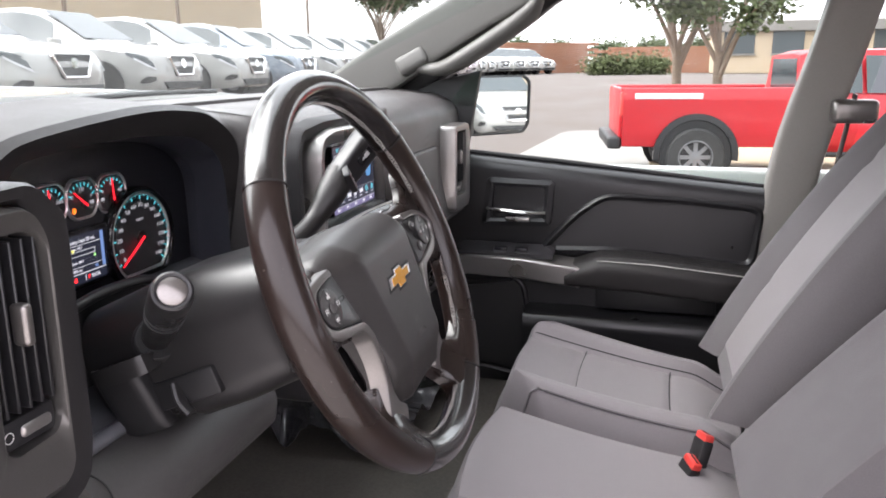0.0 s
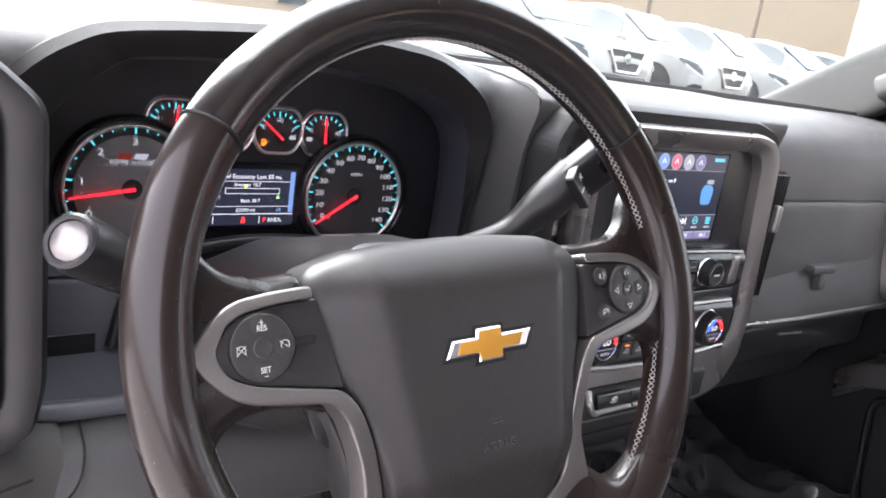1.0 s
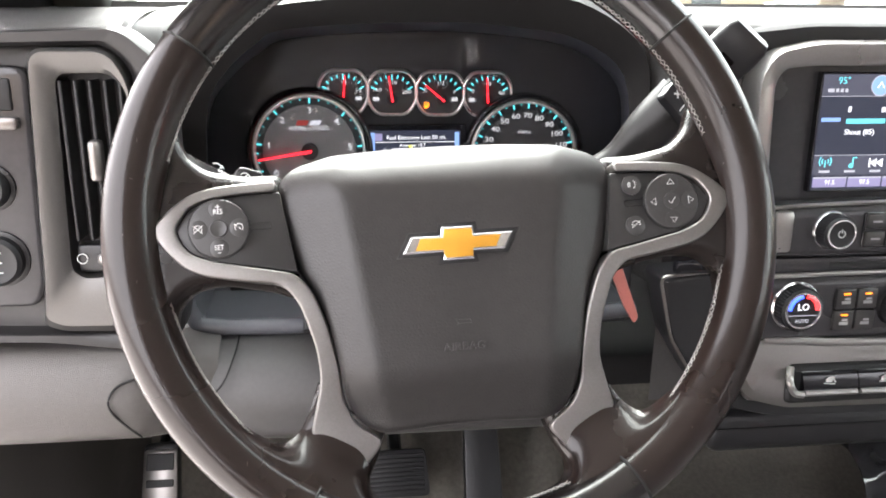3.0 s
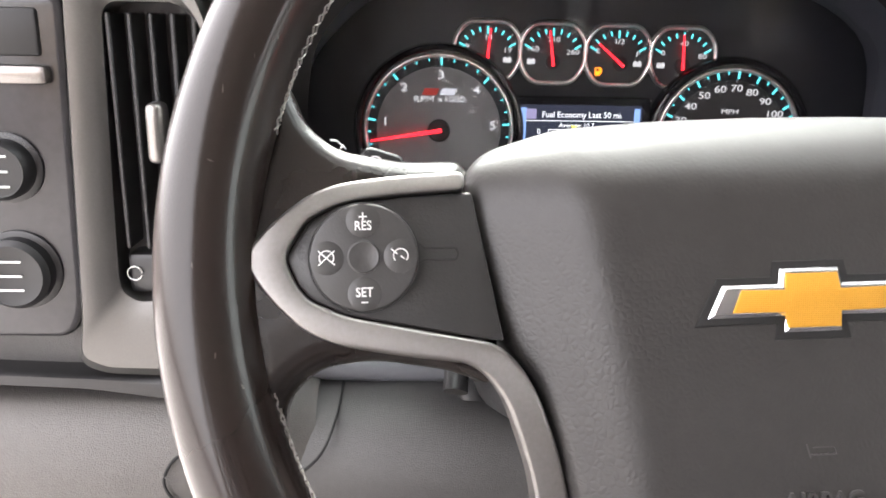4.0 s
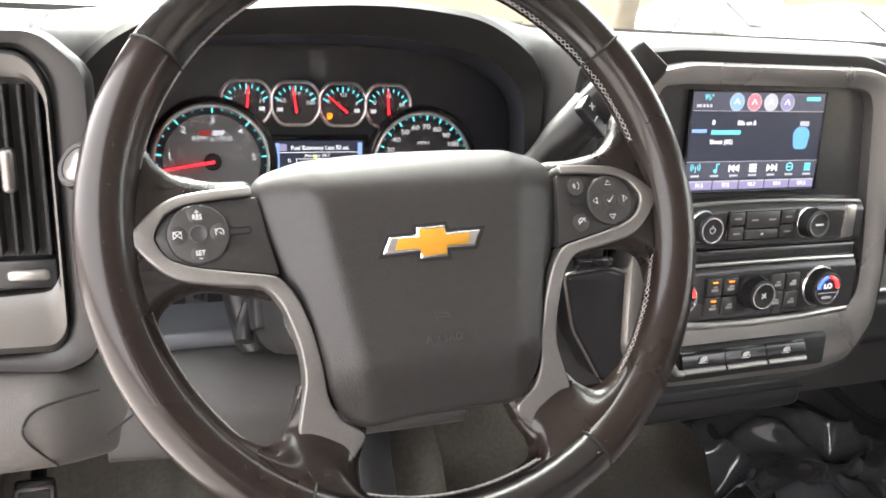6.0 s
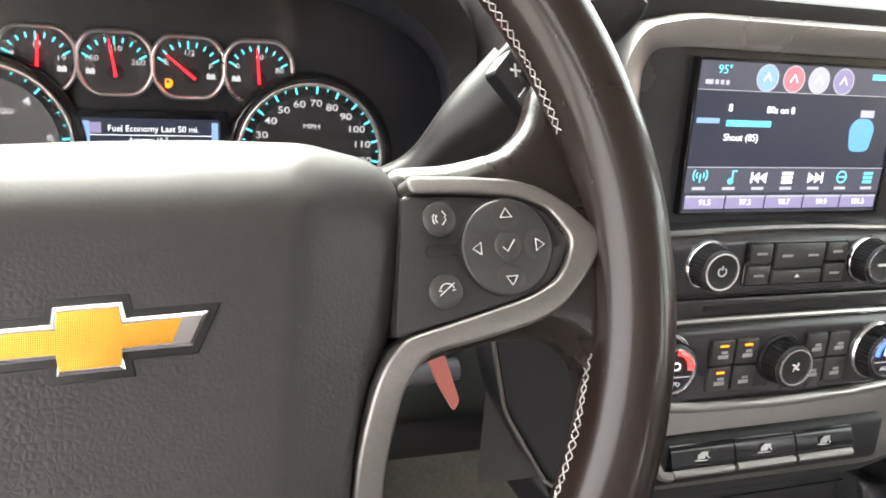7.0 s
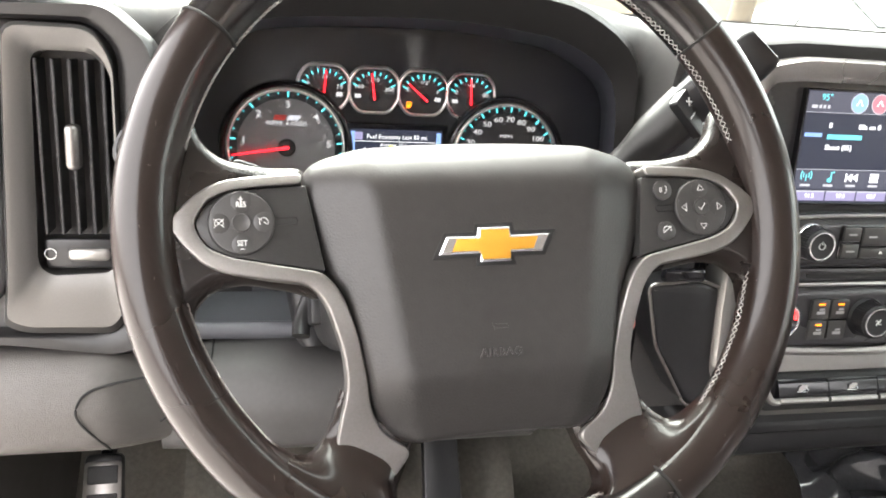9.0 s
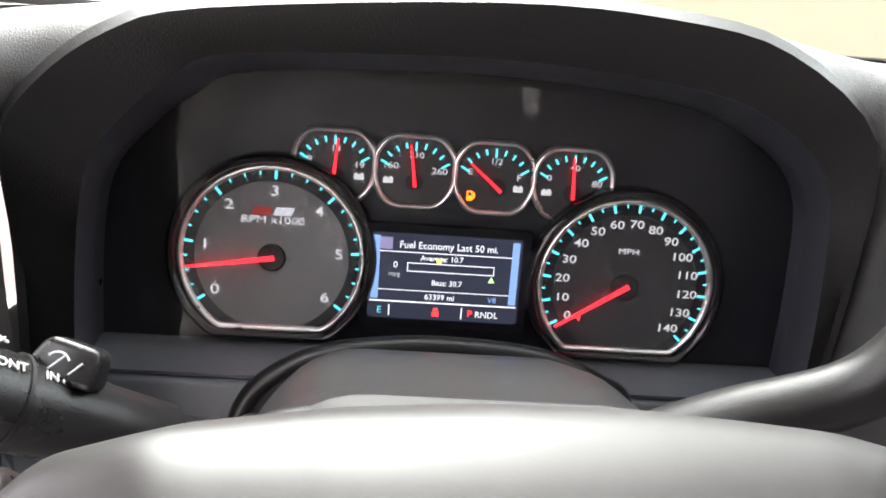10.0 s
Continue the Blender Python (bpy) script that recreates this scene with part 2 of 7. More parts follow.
RIM = mat("alloy", (0.24, 0.24, 0.25), 0.35, metal=0.8, vary=0.1)
LAMP = mat("lamp_lens", (0.55, 0.56, 0.58), 0.15, vary=0.2)
ASPHALT = mat("asphalt", (0.088, 0.070, 0.062), 0.9, grain=0.6, grain_size=60, vary=0.2, vary_size=0.6)
CONCRETE = mat("concrete", (0.19, 0.178, 0.165), 0.85, grain=0.4, grain_size=40, vary=0.1, vary_size=1.2)
SAND = mat("gravel", (0.32, 0.24, 0.155), 0.95, grain=0.8, grain_size=30, vary=0.25, vary_size=2)
BLOCK = mat("block_wall", (0.25, 0.115, 0.07), 0.9, grain=0.6, grain_size=25, vary=0.15, vary_size=2)
STUCCO = mat("stucco", (0.38, 0.30, 0.21), 0.9, grain=0.5, grain_size=30, vary=0.08, vary_size=0.8)
BARK = mat("bark", (0.16, 0.12, 0.09), 0.9, grain=1.0, grain_size=30, vary=0.3)
LEAF = mat("foliage", (0.060, 0.080, 0.030), 0.8, vary=0.5, vary_size=3)
HEDGE = mat("hedge", (0.070, 0.085, 0.030), 0.8, vary=0.5, vary_size=4)


# ---------- building helpers ----------
from mathutils.geometry import tessellate_polygon


def slab(f, off, nu, nv):
    """A cushion: the surface f(u, v), its copy shifted by off, and the edge between."""
    bm = bmesh.new()
    a = [[bm.verts.new(f(i / nu, j / nv)) for j in range(nv + 1)] for i in range(nu + 1)]
    b = [[bm.verts.new(Vector(f(i / nu, j / nv)) + Vector(off)) for j in range(nv + 1)] for i in range(nu + 1)]
    for i in range(nu):
        for j in range(nv):
            bm.faces.new((a[i][j], a[i + 1][j], a[i + 1][j + 1], a[i][j + 1]))
            bm.faces.new((b[i][j], b[i][j + 1], b[i + 1][j + 1], b[i + 1][j]))
    rim = [(i, 0) for i in range(nu)] + [(nu, j) for j in range(nv)] + [(i, nv) for i in range(nu, 0, -1)] + [(0, j) for j in range(nv, 0, -1)]
    for (i, j), (k, m) in zip(rim, rim[1:] + rim[:1]):
        bm.faces.new((a[i][j], a[k][m], b[k][m], b[i][j]))
    return bm

def shade(me, sharp=38):
    for p in me.polygons:
        p.use_smooth = True
    me.set_sharp_from_angle(angle=radians(sharp))


def thing(name, label, category, m=None, group="", kind=""):
    ob = new(name)
    ob.empty_display_size = 0.02
    if m is not None:
        ob.matrix_world = m
    return tagged(ob, label, category, group, kind)


def part(name, bm, material, parent, label="", sharp=38):
    """Links a bmesh (or mesh) as one mesh object under a thing or a part; its points are in the parent's own frame."""
    if isinstance(bm, bmesh.types.BMesh):
        bmesh.ops.recalc_face_normals(bm, faces=bm.faces[:])
        me = bpy.data.meshes.new(name)
        bm.to_mesh(me)
        bm.free()
    else:
        me = bm
    shade(me, sharp)
    me.materials.clear()
    me.materials.append(material)
    ob = new(name, me)
    ob.parent = parent
    return tagged(ob, label)


def solo(name, bm, material, label, category, kind="", sharp=38, group=""):
    return tagged(part(name, bm, material, None, "", sharp), label, category, group, kind)


def loft(rings, closed=True, caps=True):
    """Skin over rings of equally many points."""
    bm = bmesh.new()
    vs = [[bm.verts.new(p) for p in r] for r in rings]
    n = len(vs[0])
    for a, b in zip(vs, vs[1:]):
        for i in range(n if closed else n - 1):
            j = (i + 1) % n
            bm.faces.new((a[i], a[j], b[j], b[i]))
    if caps and closed:
        bm.faces.new(vs[0][::-1])
        bm.faces.new(vs[-1])
    return bm


def rounded(pts, r=0.004, seg=4):
    """A polygon with its corners rounded."""
    out = []
    n = len(pts)
    for i in range(n):
        p, a, b = Vector(pts[i]), Vector(pts[i - 1]), Vector(pts[(i + 1) % n])
        da, db = a - p, b - p
        k = min(r, da.length * 0.45, db.length * 0.45)
        s, e = p + da.normalized() * k, p + db.normalized() * k
        for j in range(seg + 1):
            t = j / seg
            out.append(tuple(s * (1 - t) ** 2 + p * 2 * t * (1 - t) + e * t * t))
    return out


def inset(pts, d):
    """The polygon shrunk by about d."""
    n = len(pts)
    area = sum(pts[i - 1][0] * pts[i][1] - pts[i][0] * pts[i - 1][1] for i in range(n))
    sg = 1 if area > 0 else -1
    out = []
    for i in range(n):
        a, p, b = Vector(pts[i - 1]), Vector(pts[i]), Vector(pts[(i + 1) % n])
        d1, d2 = (p - a), (b - p)
        if d1.length < 1e-9 or d2.length < 1e-9:
            out.append(tuple(p))
            continue
        d1, d2 = d1.normalized(), d2.normalized()
        nrm = Vector((-d1.y - d2.y, d1.x + d2.x)) * sg
        if nrm.length < 1e-6:
            nrm = Vector((-d1.y, d1.x)) * sg
        nrm.normalize()
        c = max(0.5, nrm.dot(Vector((-d1.y, d1.x)) * sg))
        out.append(tuple(p + nrm * d / c))
    return out


def prism(pts, lo, hi, bevel=0.0015, steps=3, lift=None):
    """A slab over a polygon in the plane (u, v), from n = lo to n = hi, its upper edge rounded. lift(u, v) adds to n."""
    lift = lift or (lambda u, v: 0.0)
    rings = [[(u, v, lo + lift(u, v)) for u, v in pts]]
    for k in range(steps + 1):
        a = k / steps * math.pi / 2
        q = inset(pts, bevel * (1 - math.cos(a)))
        rings.append([(u, v, hi - bevel + bevel * math.sin(a) + lift(u, v)) for u, v in q])
    bm = loft(rings, caps=False)
    bm.verts.ensure_lookup_table()
    n, last = len(pts), len(rings) - 1
    for base, ring in ((0, rings[0]), (last * n, rings[last])):
        for t in tessellate_polygon([[Vector((u, v, 0)) for u, v, _ in ring]]):
            bm.faces.new([bm.verts[base + k] for k in t])
    return bm


def moved(bm, m):
    bmesh.ops.transform(bm, matrix=m, verts=bm.verts)
    return bm


def box(x0, x1, y0, y1, z0, z1, bevel=0.004, seg=2):
    bm = bmesh.new()
    bmesh.ops.create_cube(bm, size=1)
    for v in bm.verts:
        v.co = ((x0 + x1) / 2 + v.co.x * (x1 - x0), (y0 + y1) / 2 + v.co.y * (y1 - y0), (z0 + z1) / 2 + v.co.z * (z1 - z0))
    if bevel:
        bmesh.ops.bevel(bm, geom=bm.edges[:], offset=min(bevel, (x1 - x0) * 0.45, (y1 - y0) * 0.45, (z1 - z0) * 0.45), segments=seg, affect="EDGES", profile=0.5)
    return bm


def lathe(profile, n=48, m=None):
    """A solid turned round z from (r, z) pairs."""
    rings = [[(r * math.cos(2 * math.pi * i / n), r * math.sin(2 * math.pi * i / n), z) for i in range(n)] for r, z in profile]
    bm = loft(rings)
    return moved(bm, m) if m is not None else bm


def tube(path, radius, n=12, flat=1.0, caps=True):
    """A round bar along points; radius may be a list, flat squeezes it."""
    P = [Vector(p) for p in path]
    rings = []
    ref = Vector((0, 0, 1))
    for i, p in enumerate(P):
        d = (P[min(i + 1, len(P) - 1)] - P[max(i - 1, 0)]).normalized()
        if abs(d.dot(ref)) > 0.95:
            ref = Vector((0, 1, 0))
        a = d.cross(ref).normalized()
        b = a.cross(d).normalized()
        r = radius[i] if isinstance(radius, (list, tuple)) else radius
        rings.append([p + a * r * math.cos(2 * math.pi * k / n) + b * r * flat * math.sin(2 * math.pi * k / n) for k in range(n)])
    return loft(rings, caps=caps)


def curve(pts, n=8):
    """A smooth line through points."""
    P = [Vector(p) for p in pts]
    out = []
    for i in range(len(P) - 1):
        p0, p1, p2, p3 = P[max(i - 1, 0)], P[i], P[i + 1], P[min(i + 2, len(P) - 1)]
        for k in range(n):
            t = k / n
            out.append(0.5 * (2 * p1 + (p2 - p0) * t + (2 * p0 - 5 * p1 + 4 * p2 - p3) * t * t + (3 * p1 - p0 - 3 * p2 + p3) * t ** 3))
    out.append(P[-1])
    return out


def sheet(f, nu, nv, thick=0.0):
    """A surface f(u, v) over the unit square, thickened downwards along its normals."""
    bm = bmesh.new()
    vs = [[bm.verts.new(f(i / nu, j / nv)) for j in range(nv + 1)] for i in range(nu + 1)]
    for i in range(nu):
        for j in range(nv):
            bm.faces.new((vs[i][j], vs[i + 1][j], vs[i + 1][j + 1], vs[i][j + 1]))
    if thick:
        bmesh.ops.recalc_face_normals(bm, faces=bm.faces[:])
        bmesh.ops.solidify(bm, geom=bm.faces[:], thickness=thick)
    return bm


def joined(*bms):
    out = bmesh.new()
    me = bpy.data.meshes.new("join")
    for b in bms:
        b.to_mesh(me)
        b.free()
        out.from_mesh(me)
    bpy.data.meshes.remove(me)
    return out


def words(body, size, m, depth=0.0002, bold=0.0, wide=1.0):
    """Lettering in the built-in font as a bmesh, centred at the pose m, facing its +z."""
    cu = bpy.data.curves.new("words", "FONT")
    cu.body, cu.size, cu.extrude, cu.offset, cu.resolution_u = body, size, depth, bold, 3
    cu.align_x, cu.align_y = "CENTER", "CENTER"
    ob = bpy.data.objects.new("words", cu)
    me = bpy.data.meshes.new_from_object(ob)
    bm = bmesh.new()
    bm.from_mesh(me)
    bpy.data.objects.remove(ob)
    bpy.data.curves.remove(cu)
    bpy.data.meshes.remove(me)
    return moved(bm, m @ Matrix.Diagonal((wide, 1, 1, 1)))


def smooth(a, b, x):
    t = min(1, max(0, (x - a) / (b - a)))
    return t * t * (3 - 2 * t)




def facing(x, y, z, tilt=0):
    """A frame on the dash: u right, v up, n towards the driver."""
    return pose(x, y, z, 90 - tilt)


# ---------- steering wheel ----------
TILT = 22
WHEEL = Matrix.Translation((0.003, 0.001, 1.580)) @ pose(0, 0, 0, 90 - TILT) @ pose(0, 0, 0, 0, 0, 2.4)
wheel = thing("steering_wheel", "worn dark brown leather steering wheel with satin silver spokes", "steering wheel", WHEEL)
mirrored = lambda pts: [(-u, v) for u, v in pts][::-1]


def dish(u, v):
    """How far the spokes sink behind the rim's plane."""
    return -0.016 * smooth(-0.02, -0.14, v) if v < -0.02 else -0.010 * smooth(0.005, 0.04, v)


def rim_part(a0, a1, n, r_tube, name, material):
    rings = []
    for i in range(n + 1):
        a = radians(a0 + (a1 - a0) * i / n)
        ring = []
        for k in range(24):
            b = 2 * math.pi * k / 24
            rad = 0.1800 + r_tube * 0.98 * math.cos(b)
            dep = (r_tube + 0.002) * math.sin(b) - 0.002
            if math.cos(b) < -0.2 and math.sin(b) > 0:
                dep -= 0.0012 * math.sin(2 * a) ** 2
            ring.append((rad * math.cos(a), rad * math.sin(a), dep))
        rings.append(ring)
    full = abs(a1 - a0) >= 359
    return part(name, loft(rings, caps=not full), material, wheel)


# four leather lengths, meeting in sewn joints
CUTS = (36.6, 143.4, 239.5, 300.5)
LEATHER_TOP = mat("wheel_leather_top", (0.009, 0.0072, 0.0070), 0.26, spec=0.5, scratches=0.12, grain=0.06, grain_size=900, kind="leather", vary=0.15, vary_size=7, coat=0.75, coat_rough=0.12)
rim_part(CUTS[0] + 0.25, CUTS[1] - 0.25, 72, 0.0160, "rim_leather", LEATHER_TOP)
rim_part(CUTS[1] + 0.25, CUTS[2] - 0.25, 60, 0.0160, "rim_leather", LEATHER)
rim_part(CUTS[2] + 0.25, CUTS[3] - 0.25, 48, 0.0160, "rim_leather", LEATHER_TOP)
rim_part(CUTS[3] + 0.25, CUTS[0] + 359.75, 60, 0.0160, "rim_leather", LEATHER)
rim_part(0, 360, 144, 0.0150, "rim_core", SEAM)

# leather-covered roots of the spokes
side_root = [(-0.098, 0.037), (-0.122, 0.036), (-0.140, 0.039), (-0.151, 0.048), (-0.157, 0.064), (-0.166, 0.074), (-0.172, 0.050),
             (-0.174, 0.0), (-0.172, -0.05), (-0.167, -0.074), (-0.160, -0.060), (-0.157, -0.040), (-0.147, -0.031), (-0.130, -0.029),
             (-0.105, -0.034), (-0.092, -0.040), (-0.090, -0.02), (-0.094, 0.01)]
LOW_OUT = curve([Vector(p) for p in ((-0.0835, -0.088, 0), (-0.0890, -0.103, 0), (-0.0965, -0.1155, 0), (-0.108, -0.1195, 0), (-0.130, -0.104, 0))], 8)
LOW_IN = curve([Vector(p) for p in ((-0.0470, -0.120, 0), (-0.0520, -0.133, 0), (-0.0575, -0.146, 0), (-0.0500, -0.1575, 0), (-0.012, -0.168, 0))], 8)


def low_root(s, w, side):
    """The hide that widens from the rim up to the end of the lower spoke's trim."""
    k = min(s * (len(LOW_OUT) - 1), len(LOW_OUT) - 1.001)
    a = LOW_OUT[int(k)].lerp(LOW_OUT[int(k) + 1], k % 1)
    b = LOW_IN[int(k)].lerp(LOW_IN[int(k) + 1], k % 1)
    crown = Vector((-0.0675, -0.104, 0)).lerp(Vector((-0.0745, -0.159, 0)), s)
    m = 2 * crown - 0.5 * (a + b)
    p = a * (1 - w) ** 2 + m * 2 * w * (1 - w) + b * w * w
    n = -0.0118 + 0.0205 * smooth(0.25, 1.0, s) - 0.0060 * abs(2 * w - 1) ** 5
    return (p.x * side, p.y, n)


for pts in (side_root, mirrored(side_root)):
    part("spoke_leather", prism(rounded(pts, 0.006), -0.012, 0.0022, 0.009, 5, lambda u, v: dish(u, v) - 0.010 * smooth(0.135, 0.105, abs(u))), SPOKE, wheel)
for side in (1, -1):
    part("spoke_leather", slab(lambda s, w: low_root(s, w if side > 0 else 1 - w, side), (0, 0, -0.012), 28, 28), LEATHER, wheel)

# silver trims with button pods
trim_out = [(-0.100, 0.0293), (-0.122, 0.0283), (-0.139, 0.0265), (-0.1485, 0.0230), (-0.158, 0.0155), (-0.1690, 0.0028), (-0.162, -0.0082), (-0.151, -0.0193), (-0.1405, -0.0242),
            (-0.121, -0.0280), (-0.1015, -0.0308), (-0.0960, -0.0345), (-0.0905, -0.042), (-0.0870, -0.0525), (-0.0825, -0.068), (-0.0810, -0.086), (-0.0895, -0.1190), (-0.0705, -0.1500),
            (-0.0470, -0.1235), (-0.0640, -0.1115), (-0.0695, -0.098), (-0.0700, -0.083), (-0.0748, -0.058), (-0.0805, -0.041), (-0.0850, -0.0325), (-0.0920, -0.0252),
            (-0.1155, -0.0204), (-0.138, -0.0155), (-0.1485, -0.0105), (-0.1525, -0.0055), (-0.1560, 0.0028), (-0.1510, 0.0112), (-0.1485, 0.0148), (-0.139, 0.0195), (-0.121, 0.0219), (-0.100, 0.0229)]
panel = [(-0.098, 0.0224), (-0.121, 0.0214), (-0.139, 0.0190), (-0.1480, 0.0144), (-0.1555, 0.0028), (-0.1520, -0.0054), (-0.1480, -0.0100), (-0.138, -0.0150), (-0.090, -0.0248)]
PODGREY = mat("pod_plastic", (0.026, 0.0255, 0.0255), 0.34, grain=0.2, grain_size=1200, vary=0.1)
for sgn in (-1, 1):
    mir = (lambda p: p) if sgn < 0 else mirrored
    part("spoke_trim", prism(rounded(mir(trim_out), 0.007), -0.013, 0.0040, 0.0016, 5, dish), SPOKE_SATIN, wheel)
    pod = part("button_panel", prism(rounded(mir(panel), 0.0015), -0.020, 0.0008, 0.0006, 2, dish), PODGREY, wheel)
    cu, cv = 0.1318 * sgn, 0.0022
    ringpts = [(0.0166 * math.cos(2 * math.pi * k / 40), 0.0166 * math.sin(2 * math.pi * k / 40)) for k in range(40)]
    dial = part("button_ring", moved(prism(ringpts, 0.0, 0.0018, 0.0010, 3), Matrix.Translation((cu, cv, 0.0008))), BUTTON, wheel)
    part("groove", moved(loft([[(r * math.cos(2 * math.pi * k / 48), r * math.sin(2 * math.pi * k / 48), z) for k in range(48)] for r, z in ((0.0165, 0.0), (0.0165, 0.0009), (0.0171, 0.0009), (0.0171, 0.0))], caps=False), Matrix.Translation((cu, cv, 0.0008))), SEAM, dial)
    for du, dv in ((0, 0), (0.0112, 0), (-0.0112, 0), (0, 0.0112), (0, -0.0112)):
        r = 0.0050 if du == dv == 0 else 0.0052
        prof = [(r, -0.001), (r, 0.0001), (r * 0.82, 0.0004), (r * 0.5, 0.0006), (0.0004, 0.0006)]
        if du == dv == 0:
            prof = [(r, -0.001), (r, 0.0006), (r * 0.9, 0.0009), (r * 0.6, 0.0005), (0.0004, 0.0003)]
        part("button", lathe(prof, 28, Matrix.Translation((cu + du, cv + dv, 0.0026))), BUTTON, dial)
    # the fine groove that leads from the ring towards the pad
    for dv in (0.0022, -0.0014):
        part("groove", tube([(cu - sgn * 0.0165, cv + dv * 1.8, 0.0009), (cu - sgn * 0.0185, cv + dv, 0.0009), (cu - sgn * 0.0280, cv + dv, 0.0009)], 0.00035, 5), SEAM, pod)
    part("groove", tube([(cu - sgn * 0.0280, cv + 0.0022, 0.0009), (cu - sgn * 0.0288, cv + 0.0004, 0.0009), (cu - sgn * 0.0280, cv - 0.0014, 0.0009)], 0.00035, 5), SEAM, pod)
    if sgn > 0:
        for dv in (0.0110, -0.0133):
            part("button", lathe([(0.0058, -0.001), (0.0058, 0.0005), (0.0045, 0.0012), (0.0004, 0.0014)], 24, Matrix.Translation((0.1085, cv + dv, 0.0008))), BUTTON, pod)

up = 0.0033
put = lambda u, v, turn=0: Matrix.Translation((u, v, up)) @ pose(0, 0, 0, 0, 0, turn)
flat = lambda *pts: joined(*[tube([(a, b, 0) for a, b in p], 0.00022, 5) for p in pts])
part("print_plus", words("+", 0.0052, put(-0.1318, 0.0142)), WHITE, wheel)
part("print_resume", words("RES", 0.0040, put(-0.1318, 0.0116), bold=0.00005, wide=0.85), WHITE, wheel)
part("print_set", words("SET", 0.0040, put(-0.1318, -0.0086), bold=0.00005, wide=0.85), WHITE, wheel)
part("print_minus", flat([(-0.001, 0), (0.001, 0)]), WHITE, wheel).matrix_local = put(-0.1318, -0.0115)
arc = lambda r, a0, a1, n=10: [(r * math.cos(radians(a0 + (a1 - a0) * k / n)), r * math.sin(radians(a0 + (a1 - a0) * k / n))) for k in range(n + 1)]
part("icon_cruise", flat(arc(0.0022, -40, 220), [(0, 0), (0.0012, -0.001)], [(-0.0028, 0.0022), (-0.001, 0.0006)]), WHITE, wheel).matrix_local = put(-0.1206, 0.0022)
part("icon_cancel", flat(arc(0.0022, -40, 220), [(-0.0025, -0.0022), (0.0025, 0.0022)], [(-0.0025, 0.0022), (0.0025, -0.0022)]), WHITE, wheel).matrix_local = put(-0.1430, 0.0022)
for a, (du, dv) in ((0, (0, 0.0112)), (180, (0, -0.0112)), (90, (-0.0112, 0)), (-90, (0.0112, 0))):
    part("icon_arrow", flat([(-0.0021, -0.0011), (0.0021, -0.0011), (0, 0.0020), (-0.0021, -0.0011)]), WHITE, wheel).matrix_local = put(0.1318 + du, 0.0022 + dv, a)
part("icon_tick", flat([(-0.0022, 0), (-0.0006, -0.0016), (0.0022, 0.0022)]), WHITE, wheel).matrix_local = put(0.1318, 0.0022)
part("icon_voice", flat([(0.0008, 0.0026), (0.0020, 0.0010), (0.0014, 0.0004), (0.0020, -0.0002), (0.0014, -0.0012), (0.0006, -0.0022)], arc(0.0016, 130, 230, 6), arc(0.0026, 140, 220, 6)), WHITE, wheel).matrix_local = put(0.1085, 0.0132) @ Matrix.Translation((0, 0, -0.0008))
part("icon_hang_up", flat(arc(0.0026, 20, 160, 8), [(-0.0026, -0.0012), (0.0026, 0.0026)], [(-0.0030, 0.0004), (-0.0018, 0.0002)], [(0.0030, 0.0004), (0.0018, 0.0002)]), WHITE, wheel).matrix_local = put(0.1085, -0.0111) @ Matrix.Translation((0, 0, -0.0008))

# airbag cover
pad_half = [(0.0, 0.0495), (0.035, 0.0485), (0.070, 0.0450), (0.0915, 0.0395), (0.0990, 0.0320), (0.1005, 0.018), (0.0965, -0.006), (0.0905, -0.0245), (0.0820, -0.0370), (0.0752, -0.056),
            (0.0700, -0.081), (0.0675, -0.1005), (0.0605, -0.1145), (0.0480, -0.1195), (0.0150, -0.1178), (0.0, -0.1175)]
pad_line = rounded([(-u, v) for u, v in pad_half[::-1]][:-1] + pad_half[:-1], 0.006, 4)


def pad_height(u, v):
    """A raised middle with a sloping facet down each side and a rolled upper edge."""
    d, w = abs(u) - (0.0610 + 0.14 * v), 0.005
    slope = 0.0 if d < -w else d if d > w else (d + w) ** 2 / (4 * w)
    n = 0.0100 - 0.50 * slope
    n -= 0.032 * (min(1, max(0, (v - 0.010) / 0.0395)) ** 2.4)
    n -= 0.014 * smooth(-0.080, -0.120, v)
    return n


rings = []
for s, drop in ((1.0, 0.030), (1.0, 0.006), (0.992, 0.0025), (0.975, 0.0008), *[(0.955 - 0.025 * k, 0.0) for k in range(38)], (0.004, 0.0)):
    ring = []
    for u, v in pad_line:
        q, w = u * s, -0.035 + (v + 0.035) * s
        ring.append((q, w, pad_height(q, w) - drop))
    rings.append(ring)
cover = part("airbag_cover", loft(rings), PAD, wheel, sharp=60)
stamp = lambda u, v: Matrix.Translation((u, v, pad_height(u, v) + 0.0001))
part("embossed_word", words("AIRBAG", 0.0062, stamp(0.0, -0.0735), 0.0011, bold=0.00012, wide=1.1), PADTEXT, cover)
part("embossed_sign", flat([(-0.004, 0.002), (-0.003, -0.002)], [(-0.003, -0.001), (0.005, -0.001), (0.004, 0.001), (-0.002, 0.001)]), PADTEXT, cover).matrix_local = stamp(0, -0.0595)

